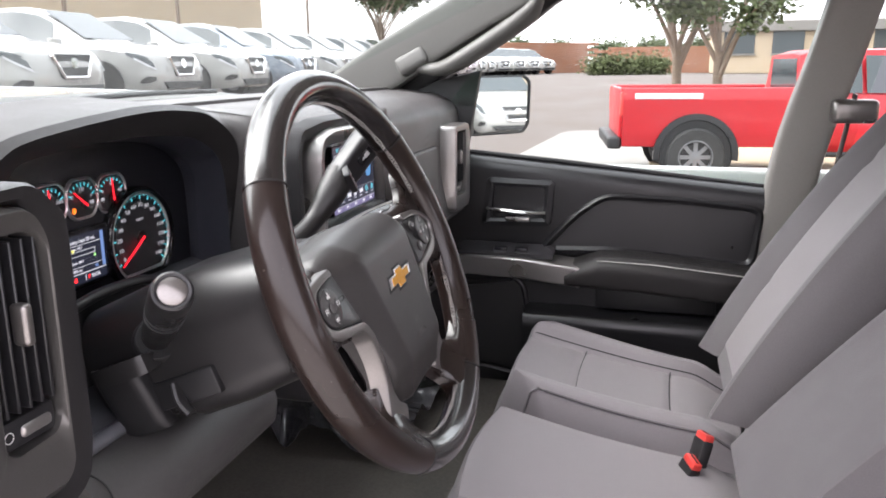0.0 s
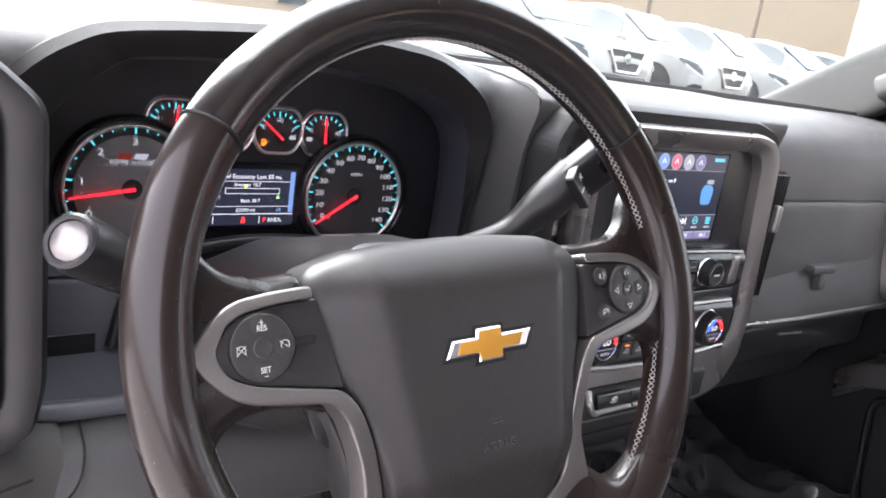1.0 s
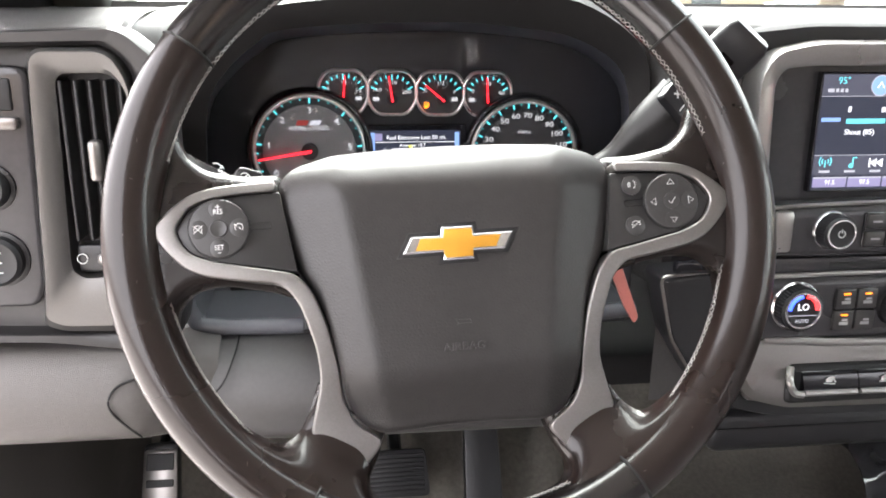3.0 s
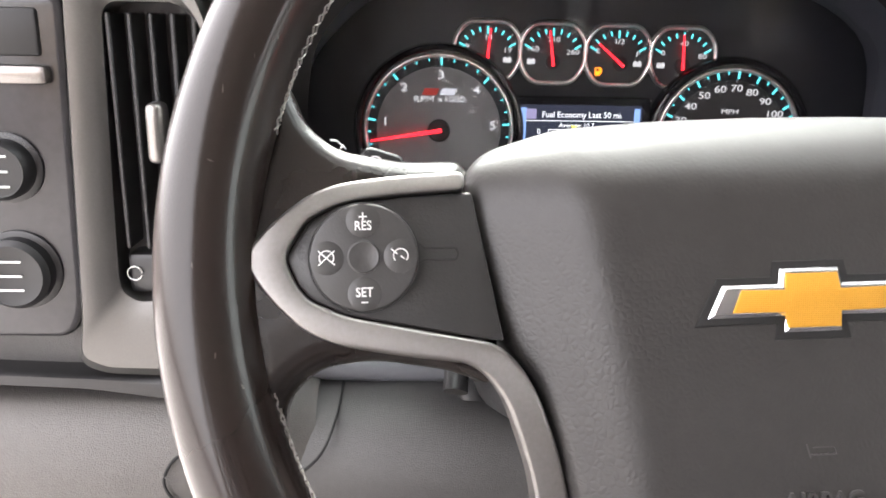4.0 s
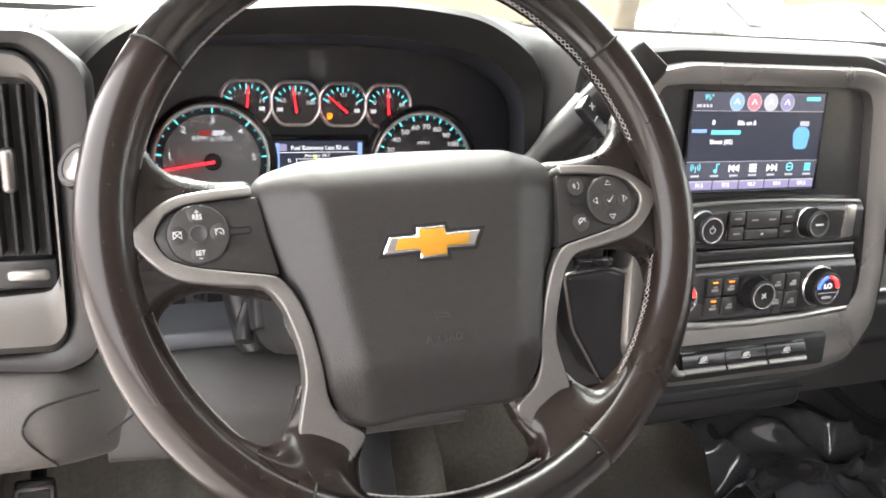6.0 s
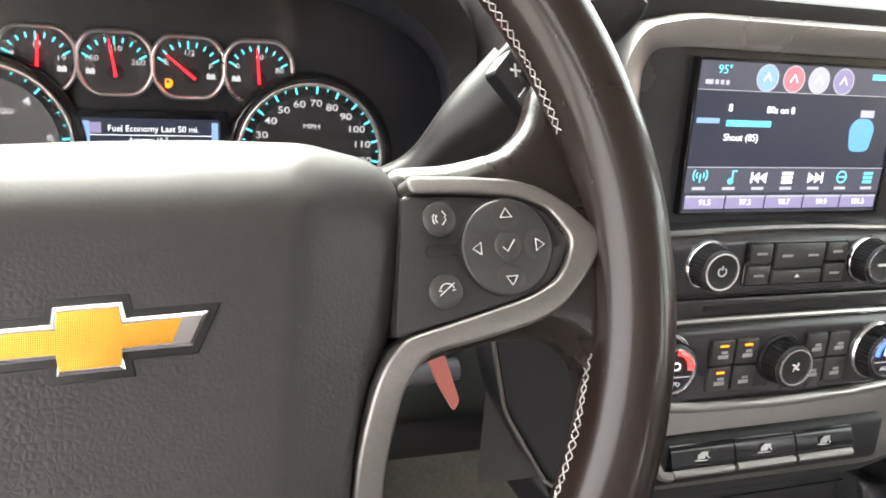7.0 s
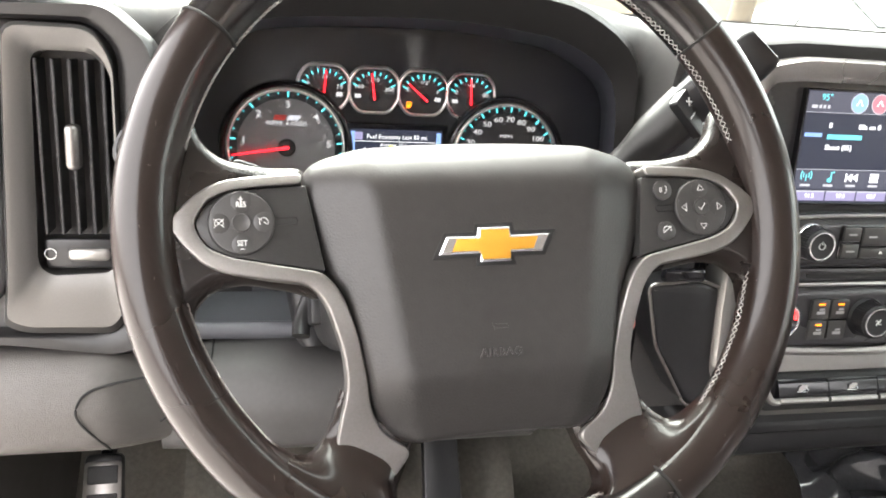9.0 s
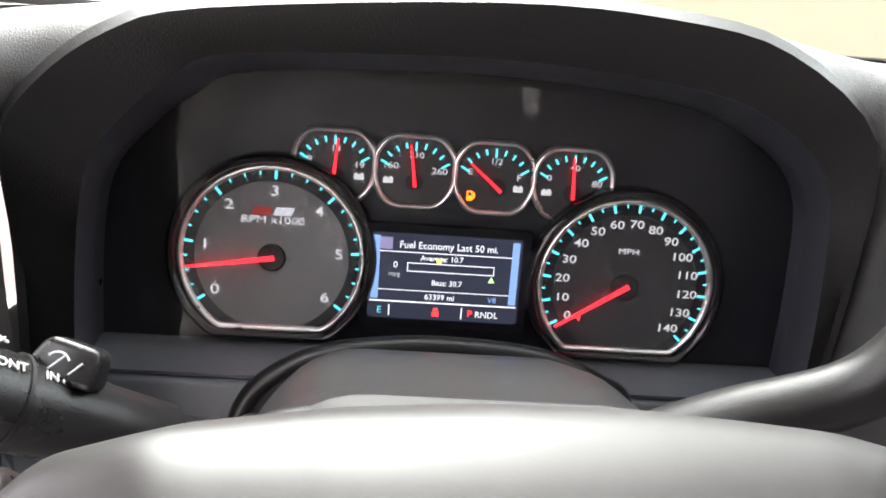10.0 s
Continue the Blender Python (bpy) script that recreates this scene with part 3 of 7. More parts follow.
# cross-shaped badge
bow = [(-0.0328, -0.0214), (-0.0265, -0.0094), (-0.0100, -0.0094), (-0.0092, -0.0048), (0.0106, -0.0048), (0.0114, -0.0094), (0.0346, -0.0094), (0.0283, -0.0214), (0.0100, -0.0212), (0.0108, -0.0260), (-0.0096, -0.0260), (-0.0088, -0.0212)][::-1]
gold = [(-0.0238, -0.0188), (-0.0206, -0.0120), (-0.0076, -0.0122), (-0.0071, -0.0074), (0.0087, -0.0074), (0.0093, -0.0122), (0.0254, -0.0120), (0.0222, -0.0188), (0.0090, -0.0190), (0.0086, -0.0236), (-0.0073, -0.0236), (-0.0078, -0.0190)][::-1]
# Shadow in the recess round the badge, drawn as a black plate.
backing = part("badge_shadow", moved(prism(inset(bow, -0.0011), 0.0, 0.0018, 0.0006, 2), Matrix.Translation((0, 0, 0.0088))), SEAM, wheel, "black shadow line of the recess round the badge")
part("badge_frame", moved(prism(bow, 0.0, 0.0026, 0.0022, 1), Matrix.Translation((0, 0, 0.0090))), CHROME, wheel, "chrome cross-shaped badge frame")
part("badge_field", moved(prism(gold, 0.0, 0.0012, 0.0005, 2), Matrix.Translation((0, 0, 0.0108))), GOLD, wheel, "gold cross-shaped badge field")

# stitching along the inner side of the rim and its sewn joints
def stitch(a0, a1, name):
    bms, n = [], int(abs(a1 - a0) / 1.35)
    for i in range(n):
        a = radians(a0 + (a1 - a0) * (i + 0.5) / n)
        for side in (-1, 1):
            pts = []
            for s in (-1, 0, 1):
                bb, aa = radians((6.5 + 1.5 * math.sin(7 * i)) * s), a + s * side * (0.0105 + 0.0015 * math.sin(5 * i + side))
                rad, dep = 0.1800 - 0.0160 * math.cos(bb), 0.0183 * math.sin(bb) - 0.002
                pts.append((rad * math.cos(aa), rad * math.sin(aa), dep))
            bms.append(tube(pts, 0.00032, 4))
    part(name, joined(*bms), THREAD, wheel)


for a0, a1 in ((15, 66), (66, 114), (114, 165), (192, 232), (308, 348), (237, 303)):
    stitch(a0, a1, "stitching")
for a in CUTS:
    ra = radians(a)
    pts = []
    for k in range(13):
        b = radians(-100 + 200 * k / 12 + (0))
        rad, dep = 0.18 + 0.0161 * math.cos(b + 1.57), 0.0180 * math.sin(b + 1.57) - 0.002
        pts.append((rad * math.cos(ra), rad * math.sin(ra), dep))
    part("joint_cord", tube(pts, 0.0008, 6), SEAM, wheel)
hub = part("hub_back", moved(prism(rounded([(u * 0.97, v * 0.97) for u, v in pad_line][::3], 0.004), -0.075, -0.045, 0.006, 2), Matrix.Translation((0, -0.008, 0))), BLACK, wheel)


# ---------- steering column ----------
COL = Matrix.Translation((0.003, 0.001, 1.580)) @ pose(0, 0, 0, 90 - TILT)
column = thing("steering_column", "dark grey plastic steering column shroud behind the wheel", "steering column", COL)


def col_ring(hw, top, bot, n):
    return [(u, v, n) for u, v in rounded([(-hw, bot), (hw, bot), (hw * 1.04, 0.02), (hw * 0.72, top), (-hw * 0.72, top), (-hw * 1.04, 0.02)], 0.030, 6)]


part("shroud", loft([col_ring(0.064, 0.040, -0.060, -0.050), col_ring(0.074, 0.044, -0.070, -0.053), col_ring(0.080, 0.047, -0.076, -0.060), col_ring(0.079, 0.047, -0.075, -0.068), col_ring(0.073, 0.046, -0.070, -0.078), col_ring(0.074, 0.052, -0.070, -0.10), col_ring(0.080, 0.062, -0.074, -0.15), col_ring(0.084, 0.066, -0.074, -0.20), col_ring(0.080, 0.060, -0.05, -0.30)]), SHROUD, column)
part("shroud_collar", loft([col_ring(0.060, 0.046, -0.056, -0.045), col_ring(0.064, 0.050, -0.060, -0.060)]), BLACK, column)
part("stalk_socket", moved(lathe([(0.022, -0.006), (0.021, 0.002), (0.019, 0.004), (0.016, 0.003), (0.012, 0.001)], 32), Matrix.Translation((-0.084, 0.0155, -0.206)) @ Vector((-0.65, 0.24, 0.73)).to_track_quat("Z", "Y").to_matrix().to_4x4()), BLACK, column)
part("hazard_button", moved(prism(rounded([(-0.020, -0.008), (0.020, -0.008), (0.016, 0.008), (-0.016, 0.008)], 0.004), 0, 0.010, 0.003, 3), Matrix.Translation((-0.026, 0.049, -0.168)) @ pose(0, 0, 0, -70)), DARK, column)
part("hazard_sign", moved(prism([(-0.004, -0.002), (0.004, -0.002), (0, 0.0025)], 0, 0.0004, 0.0001, 1), Matrix.Translation((-0.026, 0.0605, -0.165)) @ pose(0, 0, 0, -70)), WHITE, column)
# left stalk with its flag
root, tip = Vector((-0.090, 0.0180, -0.200)), Vector((-0.199, 0.0575, -0.078))
axis = (tip - root).normalized()
stalk = part("turn_stalk", tube([root, root + axis * 0.030, root + axis * 0.034, root + axis * 0.060, root + axis * 0.066, root + axis * 0.130, root + axis * 0.158, tip], [0.013, 0.012, 0.0145, 0.0150, 0.0155, 0.0165, 0.0168, 0.0150], 24), SHROUD, column)
m = Matrix.Translation(tip) @ axis.to_track_quat("Z", "Y").to_matrix().to_4x4()
part("end_ring", lathe([(0.0152, -0.002), (0.0152, 0.001), (0.0135, 0.0022), (0.0115, 0.0014), (0.0113, -0.001)], 36, m), DARK, stalk)
part("end_button", lathe([(0.0112, -0.004), (0.0112, 0.0006), (0.0100, 0.0016), (0.0003, 0.0020)], 36, m), GUNMETAL, stalk, "round satin button in the stalk's end")
for k in (0.094, 0.106):
    c = root + axis * k
    part("ring_groove", tube([c, c + axis * 0.0012], 0.0168, 24), SEAM, stalk)
flag = Matrix.Translation(root + axis * 0.078 + Vector((0.004, 0.017, 0.006))) @ pose(0, 0, 0, 0, 0, -14) @ Matrix.Diagonal((0.8, 0.8, 0.9, 1))
tab = part("wiper_tab", moved(prism(rounded([(-0.016, -0.008), (0.018, -0.008), (0.016, 0.010), (-0.008, 0.011)], 0.005), -0.006, 0.006, 0.003, 3), flag), SHROUD, stalk)
part("tab_print", moved(joined(tube([(a * 1.0, b, 0.0062) for a, b in arc(0.005, 30, 150)], 0.0005, 5), tube([(-0.003, -0.003, 0.0062), (0.002, 0.004, 0.0062)], 0.0005, 5), tube([(0.006, -0.003, 0.0062), (0.010, 0.003, 0.0062)], 0.0005, 5)), flag), WHITE, tab)
facet = Vector((0, 0.75, 1.0))
facet = (facet - axis * facet.dot(axis)).normalized()
across = facet.cross(-axis)


def mk(k, h=0.0172):
    """A frame on the stalk's upper side, reading towards its root."""
    o = root + axis * k + facet * h
    return Matrix(((-axis.x, across.x, facet.x, o.x), (-axis.y, across.y, facet.y, o.y), (-axis.z, across.z, facet.z, o.z), (0, 0, 0, 1)))


part("print_front", words("FRONT", 0.0048, mk(0.105, 0.0168), 0.0003), WHITE, stalk)
part("print_interval", words("INT", 0.0048, mk(0.087, 0.0164), 0.0003), WHITE, stalk)
part("print_wiper", moved(joined(tube([(-0.005, 0.003, 0), (0, 0.006, 0), (0.005, 0.003, 0)], 0.0005, 5), tube([(0, 0, 0), (0.004, 0.005, 0)], 0.0005, 5)), mk(0.108, 0.0165) @ Matrix.Translation((0, 0.007, -0.001))), WHITE, stalk)
# tilt lever and switch block under the left side
tilt = part("tilt_lever", loft([[(-0.100 + a * 0.017 * k, b, n) for a, b in rounded([(-1, -0.008), (1, -0.008), (1, 0.006), (-1, 0.010)], 0.006)] for n, k in ((-0.268, 0.6), (-0.262, 0.95), (-0.235, 1.0), (-0.214, 0.90), (-0.208, 0.6))]), SHROUD, column)
part("lever_body", loft([[(u, v, n) for u, n in rounded([(-0.106 + d, -0.280), (-0.070, -0.285), (-0.066, -0.232), (-0.104 + d, -0.228)], 0.014, 4)] for v, d in ((-0.006, 0.0), (-0.02, 0.002), (-0.060, 0.010), (-0.068, 0.016))]), BLACK, tilt)
# Black block on the shroud's side, standing for the shade in a recess.
part("recess_shade", box(-0.0885, -0.070, -0.052, -0.024, -0.238, -0.160, 0.003), BLACK, column)
part("under_tab", tube(curve([(-0.086, -0.030, -0.205), (-0.092, -0.046, -0.203), (-0.094, -0.060, -0.196)]), 0.007, 10, 0.6), SHROUD, column)
# gear lever
GRIP = mat("lever_vinyl", (0.016, 0.015, 0.0145), 0.48, grain=0.2, grain_size=1100, vary=0.15)
lever = part("gear_lever", tube(curve([(0.058, 0.024, -0.160), (0.098, 0.044, -0.140), (0.136, 0.058, -0.124), (0.160, 0.078, -0.104), (0.182, 0.100, -0.085)]), [0.015 - 0.0035 * smooth(0, 14, k) + 0.0065 * smooth(16, 27, k) for k in range(33)], 18), GRIP, column)
a, b = Vector((0.180, 0.096, -0.086)), Vector((0.222, 0.1365, -0.036))
d = (b - a).normalized()
m = Matrix.Translation(a) @ d.to_track_quat("Z", "Y").to_matrix().to_4x4()
part("lever_grip", moved(loft([[(u * s, v * s, w) for u, v in rounded([(-0.017, -0.013), (0.017, -0.013), (0.017, 0.013), (-0.017, 0.013)], 0.007)] for w, s in ((-0.012, 0.90), (0.0, 1.0), (0.052, 1.05), (0.062, 1.0), (0.067, 0.85))]), m), DARK, lever, "black grip")
q = Matrix.Translation((0.177, 0.090, -0.0755)) @ pose(0, 0, 0, -12, 14, -44)
rocker = part("rocker_switch", moved(prism(rounded([(-0.017, -0.010), (0.017, -0.010), (0.017, 0.010), (-0.017, 0.010)], 0.003), -0.004, 0.0035, 0.0015, 2), q), DARK, lever)
q2 = q @ Matrix.Translation((0, 0, 0.0037))
part("print_plus", words("+", 0.013, q2 @ pose(-0.0085, 0, 0, 0, 0, 44)), WHITE, rocker)
part("print_minus", moved(tube([(0.006, 0.004, 0), (0.011, -0.001, 0)], 0.0006, 5), q2), WHITE, rocker)
part("print_divide", moved(tube([(0, -0.008, 0), (0, 0.008, 0)], 0.0004, 5), q2), WHITE, rocker)
part("tow_sign", moved(prism(rounded([(-0.006, -0.012), (0.006, -0.012), (0.006, 0.012), (-0.006, 0.012)], 0.002), 0.0128, 0.0142, 0.0004, 1), m @ Matrix.Translation((0, 0, 0.035)) @ pose(0, 0, 0, -90)), GLOSS, lever)
part("tow_print", moved(joined(box(-0.003, 0.003, -0.006, 0.001, 0.0142, 0.0146, 0), box(-0.0012, 0.0012, -0.0005, 0.006, 0.0142, 0.0146, 0)), m @ Matrix.Translation((0, 0, 0.035)) @ pose(0, 0, 0, -90)), WHITE, lever)

# key with a red tag in the ignition
keytag = thing("key_tag", "red plastic key tag hanging from the ignition key", "key tag")
part("tag", moved(prism(rounded([(-0.012, 0.0), (-0.002, 0.004), (0.024, -0.044), (0.021, -0.050), (0.008, -0.034)], 0.003), -0.0008, 0.0008, 0.0004, 1), Matrix.Translation((0.150, 0.128, 1.515)) @ pose(0, 0, 0, 80, 10, 10)), TAGRED, keytag)
part("key_ring", tube([(0.150 + 0.011 * math.cos(k * 0.35), 0.130, 1.520 + 0.011 * math.sin(k * 0.35)) for k in range(19)], 0.0012, 6), CHROME, keytag)
part("key_head", box(0.105, 0.145, 0.122, 0.130, 1.510, 1.535, 0.004), BLACK, keytag)

# ---------- instrument cluster ----------
cluster = thing("instrument_cluster", "black instrument cluster with chrome-ringed gauges and colour display", "gauge cluster")
FY = 0.359
on = lambda x, z, y=FY: facing(x, y, z)
part("backplate", moved(prism(rounded([(-0.235, 1.455), (0.262, 1.455), (0.262, 1.60), (0.20, 1.672), (0.12, 1.688), (-0.10, 1.690), (-0.19, 1.645), (-0.235, 1.60)], 0.01), -0.01, 0.0, 0.001, 1), on(0, 0, FY + 0.0055)), FACEDARK, cluster)


def circle(r, n=64, cut=None):
    """A circle whose bottom is cut flat at -cut, corners rounded."""
    pts = [(r * math.cos(2 * math.pi * k / n), r * math.sin(2 * math.pi * k / n)) for k in range(n)]
    if cut:
        pts = [p for p in pts if p[1] > -cut]
        w = math.sqrt(r * r - cut * cut)
        k = next(i for i, p in enumerate(pts) if p[0] < 0 and p[1] < 0 and (i + 1 == len(pts) or pts[i + 1][0] > 0 or pts[i + 1][1] > p[1]))
        pts = pts[:k + 1] + [(-w * 0.96, -cut), (-w * 0.5, -cut), (0, -cut), (w * 0.5, -cut), (w * 0.96, -cut)] + pts[k + 1:]
    return pts


def ring_of(pts, w, depth, m, name, material, parent):
    o, i2 = pts, inset(pts, w)
    rings = [[(u, v, -0.006) for u, v in inset(o, -0.0004)], [(u, v, 0) for u, v in inset(o, -0.0004)]] + [[(u, v, depth * (0.45 + 0.55 * math.sin(math.pi * (0.08 + 0.84 * k / 6)))) for u, v in inset(o, w * k / 6)] for k in range(7)] + [[(u, v, 0.0005) for u, v in i2]]
    return part(name, moved(loft(rings, caps=False), m), material, parent)


def dial(cx, cz, r, cut, labels, a0, a1, ticks, needle, unit, fs):
    g = part("gauge", moved(prism(circle(r * 0.97, cut=cut), -0.006, 0.0015, 0.0005, 1), on(cx, cz)), FACEDARK, cluster)
    # Only the tachometer carries the paler face with the reflection in its colour.
    part("inner_face", moved(prism(circle(r * 0.815, cut=min(cut * 0.97, r * 0.77)), 0.0014, 0.0019, 0.0003, 1), on(cx, cz)), FACEVEIL if cx < 0 else FACEMID, g)
    ring_of(circle(r, cut=cut), 0.0040, 0.0042, on(cx, cz), "bezel", SOFTCHROME, g)
    ring_of(circle(r + 0.0065, cut=cut + 0.0055), 0.0062, 0.007, on(cx, cz), "shroud_ring", GLOSS, g)
    bms = []
    for k in range(ticks + 1):
        a = radians(a0 + (a1 - a0) * k / ticks)
        big = k % (ticks // (len(labels) - 1)) == 0
        ri = r * (0.84 if big else 0.89)
        bms.append(moved(box(ri, r * 0.94, -0.0007 if big else -0.00045, 0.0008 if big else 0.00045, 0.0016, 0.0021, 0), pose(0, 0, 0, 0, 0, math.degrees(a))))
    part("scale", moved(joined(*bms), on(cx, cz)), TEAL, g)
    for k, s in enumerate(labels):
        a = radians(a0 + (a1 - a0) * k / (len(labels) - 1))
        part("numeral", words(s, fs, on(cx + r * 0.71 * math.cos(a), cz + r * 0.71 * math.sin(a), FY - 0.0021), bold=0.00003, wide=1.3), DIGIT, g)
    part("unit_print", words(unit, fs * 0.72, on(cx, cz + r * 0.40, FY - 0.0021), wide=1.3), DIGIT, g)
    t = radians(needle)
    part("needle", moved(prism([(-0.002, -0.0015), (r * 0.90, -0.0007), (r * 0.90, 0.0007), (-0.002, 0.0015)], 0.005, 0.0068, 0.0003, 1), on(cx, cz) @ pose(0, 0, 0, 0, 0, needle)), NEEDLE, g)
    part("needle_hub", lathe([(0.0085, 0.001), (0.0085, 0.0038), (0.0075, 0.0046), (0.0003, 0.0046)], 32, on(cx, cz)), BLACK, g)
    return g


tach = dial(-0.0975, 1.5685, 0.0572, 0.0470, "0123456", 213, -36, 24, 189, "RPM x1000", 0.0088)
part("badge_red", moved(prism([(-0.012, -0.002), (-0.001, -0.002), (0.001, 0.003), (-0.010, 0.003)], 0, 0.0004, 0.0001, 1), on(-0.0985, 1.5965, FY - 0.0020)), RED, tach)
part("badge_grey", moved(prism([(0.001, -0.002), (0.012, -0.002), (0.014, 0.003), (0.003, 0.003)], 0, 0.0004, 0.0001, 1), on(-0.0985, 1.5965, FY - 0.0020)), LCDGREY, tach)
speedo = dial(0.1220, 1.5630, 0.0563, 0.0440, ["0", "10", "20", "30", "40", "50", "60", "70", "80", "90", "100", "110", "120", "130", "140"], 211, -40, 28, 213, "MPH", 0.0072)
part("belt_lamp", words("4", 0.008, on(0.0945, 1.5415, FY - 0.0021)), REDLAMP, speedo)

FS = FY + 0.0050
octo = rounded([(-0.0260, 0.010), (-0.0260, -0.009), (-0.016, -0.0235), (0.016, -0.0235), (0.0260, -0.009), (0.0260, 0.010), (0.016, 0.0225), (-0.016, 0.0225)], 0.009, 4)
for k, (marks, ang, pv) in enumerate(((("9", "19"), 85, 0), (("160", "260"), 98, 1), (("E", "F"), 140, 2), (("0", "80"), 93, 3))):
    cx, cz = -0.0625 + 0.0487 * k, 1.6270 - 0.0007 * k
    g = part("small_gauge", moved(prism(octo, 0.0, 0.0012, 0.0004, 1), on(cx, cz, FS)), FACEMID, cluster)
    ring_of(octo, 0.0030, 0.0034, on(cx, cz, FS), "bezel", SOFTCHROME, g)
    bms = []
    for i in range(9):
        a = 150 - 120 * i / 8
        big = i % 4 == 0
        bms.append(moved(box(0.0205 if not big else 0.0185, 0.0240, -0.0006, 0.0006, 0.0013, 0.0017, 0), Matrix.Translation((0, -0.0065, 0)) @ pose(0, 0, 0, 0, 0, a)))
    part("scale", moved(joined(*bms), on(cx, cz, FS)), TEAL, g)
    part("numeral", words(marks[0], 0.0055, on(cx - 0.0150, cz + 0.0025, FS - 0.0014), wide=1.2), DIGIT, g)
    part("numeral", words(marks[1], 0.0055, on(cx + 0.0150, cz + 0.0005, FS - 0.0014), wide=1.2), DIGIT, g)
    mid = ("14", "210", "1/2", "40")[k]
    part("numeral", words(mid, 0.0052, on(cx + 0.0005, cz + 0.0095, FS - 0.0014), wide=1.2), DIGIT, g)
    sx = 0.0150 if k in (0, 2) else -0.0160
    part("sign", moved(joined(box(-0.003, 0.003, -0.0018, 0.0016, 0.0012, 0.0016, 0), box(-0.0022, -0.0010, 0.0016, 0.0024, 0.0012, 0.0016, 0), box(0.0010, 0.0022, 0.0016, 0.0024, 0.0012, 0.0016, 0)), on(cx + sx, cz - 0.0065, FS)), DIGIT, g)
    part("needle", moved(prism([(-0.003, -0.0011), (0.0225, -0.0005), (0.0225, 0.0005), (-0.003, 0.0011)], 0.004, 0.0055, 0.0003, 1), on(cx + (0.002 if k == 2 else 0), cz - 0.0065, FS) @ pose(0, 0, 0, 0, 0, ang)), NEEDLE, g)
    part("needle_hub", lathe([(0.0055, 0.001), (0.0055, 0.0030), (0.0003, 0.0034)], 24, on(cx + (0.002 if k == 2 else 0), cz - 0.0065, FS)), BLACK, g)
    if k == 2:
        part("fuel_lamp", moved(joined(box(-0.0022, 0.0014, -0.0032, -0.0002, 0.0012, 0.0018, 0), box(-0.0022, -0.0015, -0.0002, 0.0028, 0.0012, 0.0018, 0), box(0.0007, 0.0014, -0.0002, 0.0028, 0.0012, 0.0018, 0), box(-0.0015, 0.0007, 0.0021, 0.0028, 0.0012, 0.0018, 0), box(0.0018, 0.0027, -0.0018, 0.0020, 0.0012, 0.0018, 0)), on(cx - 0.0140, cz - 0.0120, FS)), AMBER, g)

DX0, DX1, DZ0, DZ1 = -0.0380, 0.0555, 1.5345, 1.5890
disp = part("display", box(DX0, DX1, FY - 0.0020, FY, DZ0, DZ1, 0.0), LCDDARK, cluster, "lit colour driver display")
part("display_frame", moved(loft([[(u, v, n) for u, v in rounded([(DX0 - k, DZ0 - k), (DX1 + k, DZ0 - k), (DX1 + k, DZ1 + k), (DX0 - k, DZ1 + k)], 0.003)] for k, n in ((0.006, 0.0), (0.005, 0.004), (0.0, 0.004), (0.0, 0.0))], caps=False), on(0, 0)), GLOSS, cluster)
lcd = lambda x, z, k=0.0024: on(x, z, FY - k)
bar = lambda x0, x1, z0, z1, k=0.0024: box(x0, x1, FY - k, FY - 0.002, z0, z1, 0)
part("side_bar", bar(DX0 + 0.0015, DX0 + 0.006, 1.5468, 1.5866), BLUELCD, disp)
part("side_bar", bar(DX1 - 0.006, DX1 - 0.0015, 1.5468, 1.5866), BLUELCD, disp)
part("ruling", joined(bar(-0.0322, 0.0497, 1.5767, 1.5772), bar(-0.0370, 0.0545, 1.5449, 1.5457), bar(-0.0322, 0.0497, 1.5525, 1.5529), bar(-0.0149, 0.0391, 1.5700, 1.5705), bar(-0.0149, 0.0391, 1.5648, 1.5653), bar(-0.0149, -0.0144, 1.5648, 1.5705), bar(0.0386, 0.0391, 1.5648, 1.5705), bar(-0.0250, -0.0243, 1.5359, 1.5430), bar(0.0203, 0.0210, 1.5359, 1.5430)), LCDWHITE, disp)
part("title_print", words("Fuel Economy Last 50 mi.", 0.0062, lcd(0.0102, 1.5814), wide=0.95), LCDWHITE, disp)
part("average_print", words("Average: 10.7", 0.0048, lcd(0.0063, 1.5736)), LCDWHITE, disp)
part("best_print", words("Best: 30.7", 0.0048, lcd(0.0102, 1.5582)), LCDWHITE, disp)
part("odometer_print", words("63399 mi", 0.0050, lcd(0.0063, 1.5490)), LCDWHITE, disp)
part("zero_print", words("0", 0.0056, lcd(-0.0221, 1.5686)), LCDWHITE, disp)
part("mpg_print", words("mpg", 0.0042, lcd(-0.0226, 1.5629)), LCDGREY, disp)
part("gear_print", words("RNDL", 0.0056, lcd(0.0364, 1.5392)), LCDWHITE, disp)
part("gear_letter", words("P", 0.0062, lcd(0.0258, 1.5394)), REDLAMP, disp)
part("engine_print", words("V8", 0.0050, lcd(0.0391, 1.5490)), BLUELCD, disp)
part("compass_print", words("E", 0.0062, lcd(-0.0308, 1.5392)), LCDTEAL, disp)
part("lock_lamp", moved(joined(box(-0.002, 0.002, -0.0025, 0.0005, 0, 0.0004, 0), box(-0.0014, 0.0014, 0.0010, 0.0028, 0, 0.0004, 0)), lcd(0.0044, 1.5394)), REDLAMP, disp)
part("marker_low", moved(prism([(-0.0022, 0.0016), (0.0022, 0.0016), (0, -0.0020)][::-1], 0, 0.0004, 0.0001, 1), lcd(0.0044, 1.5719)), YELLOW, disp)
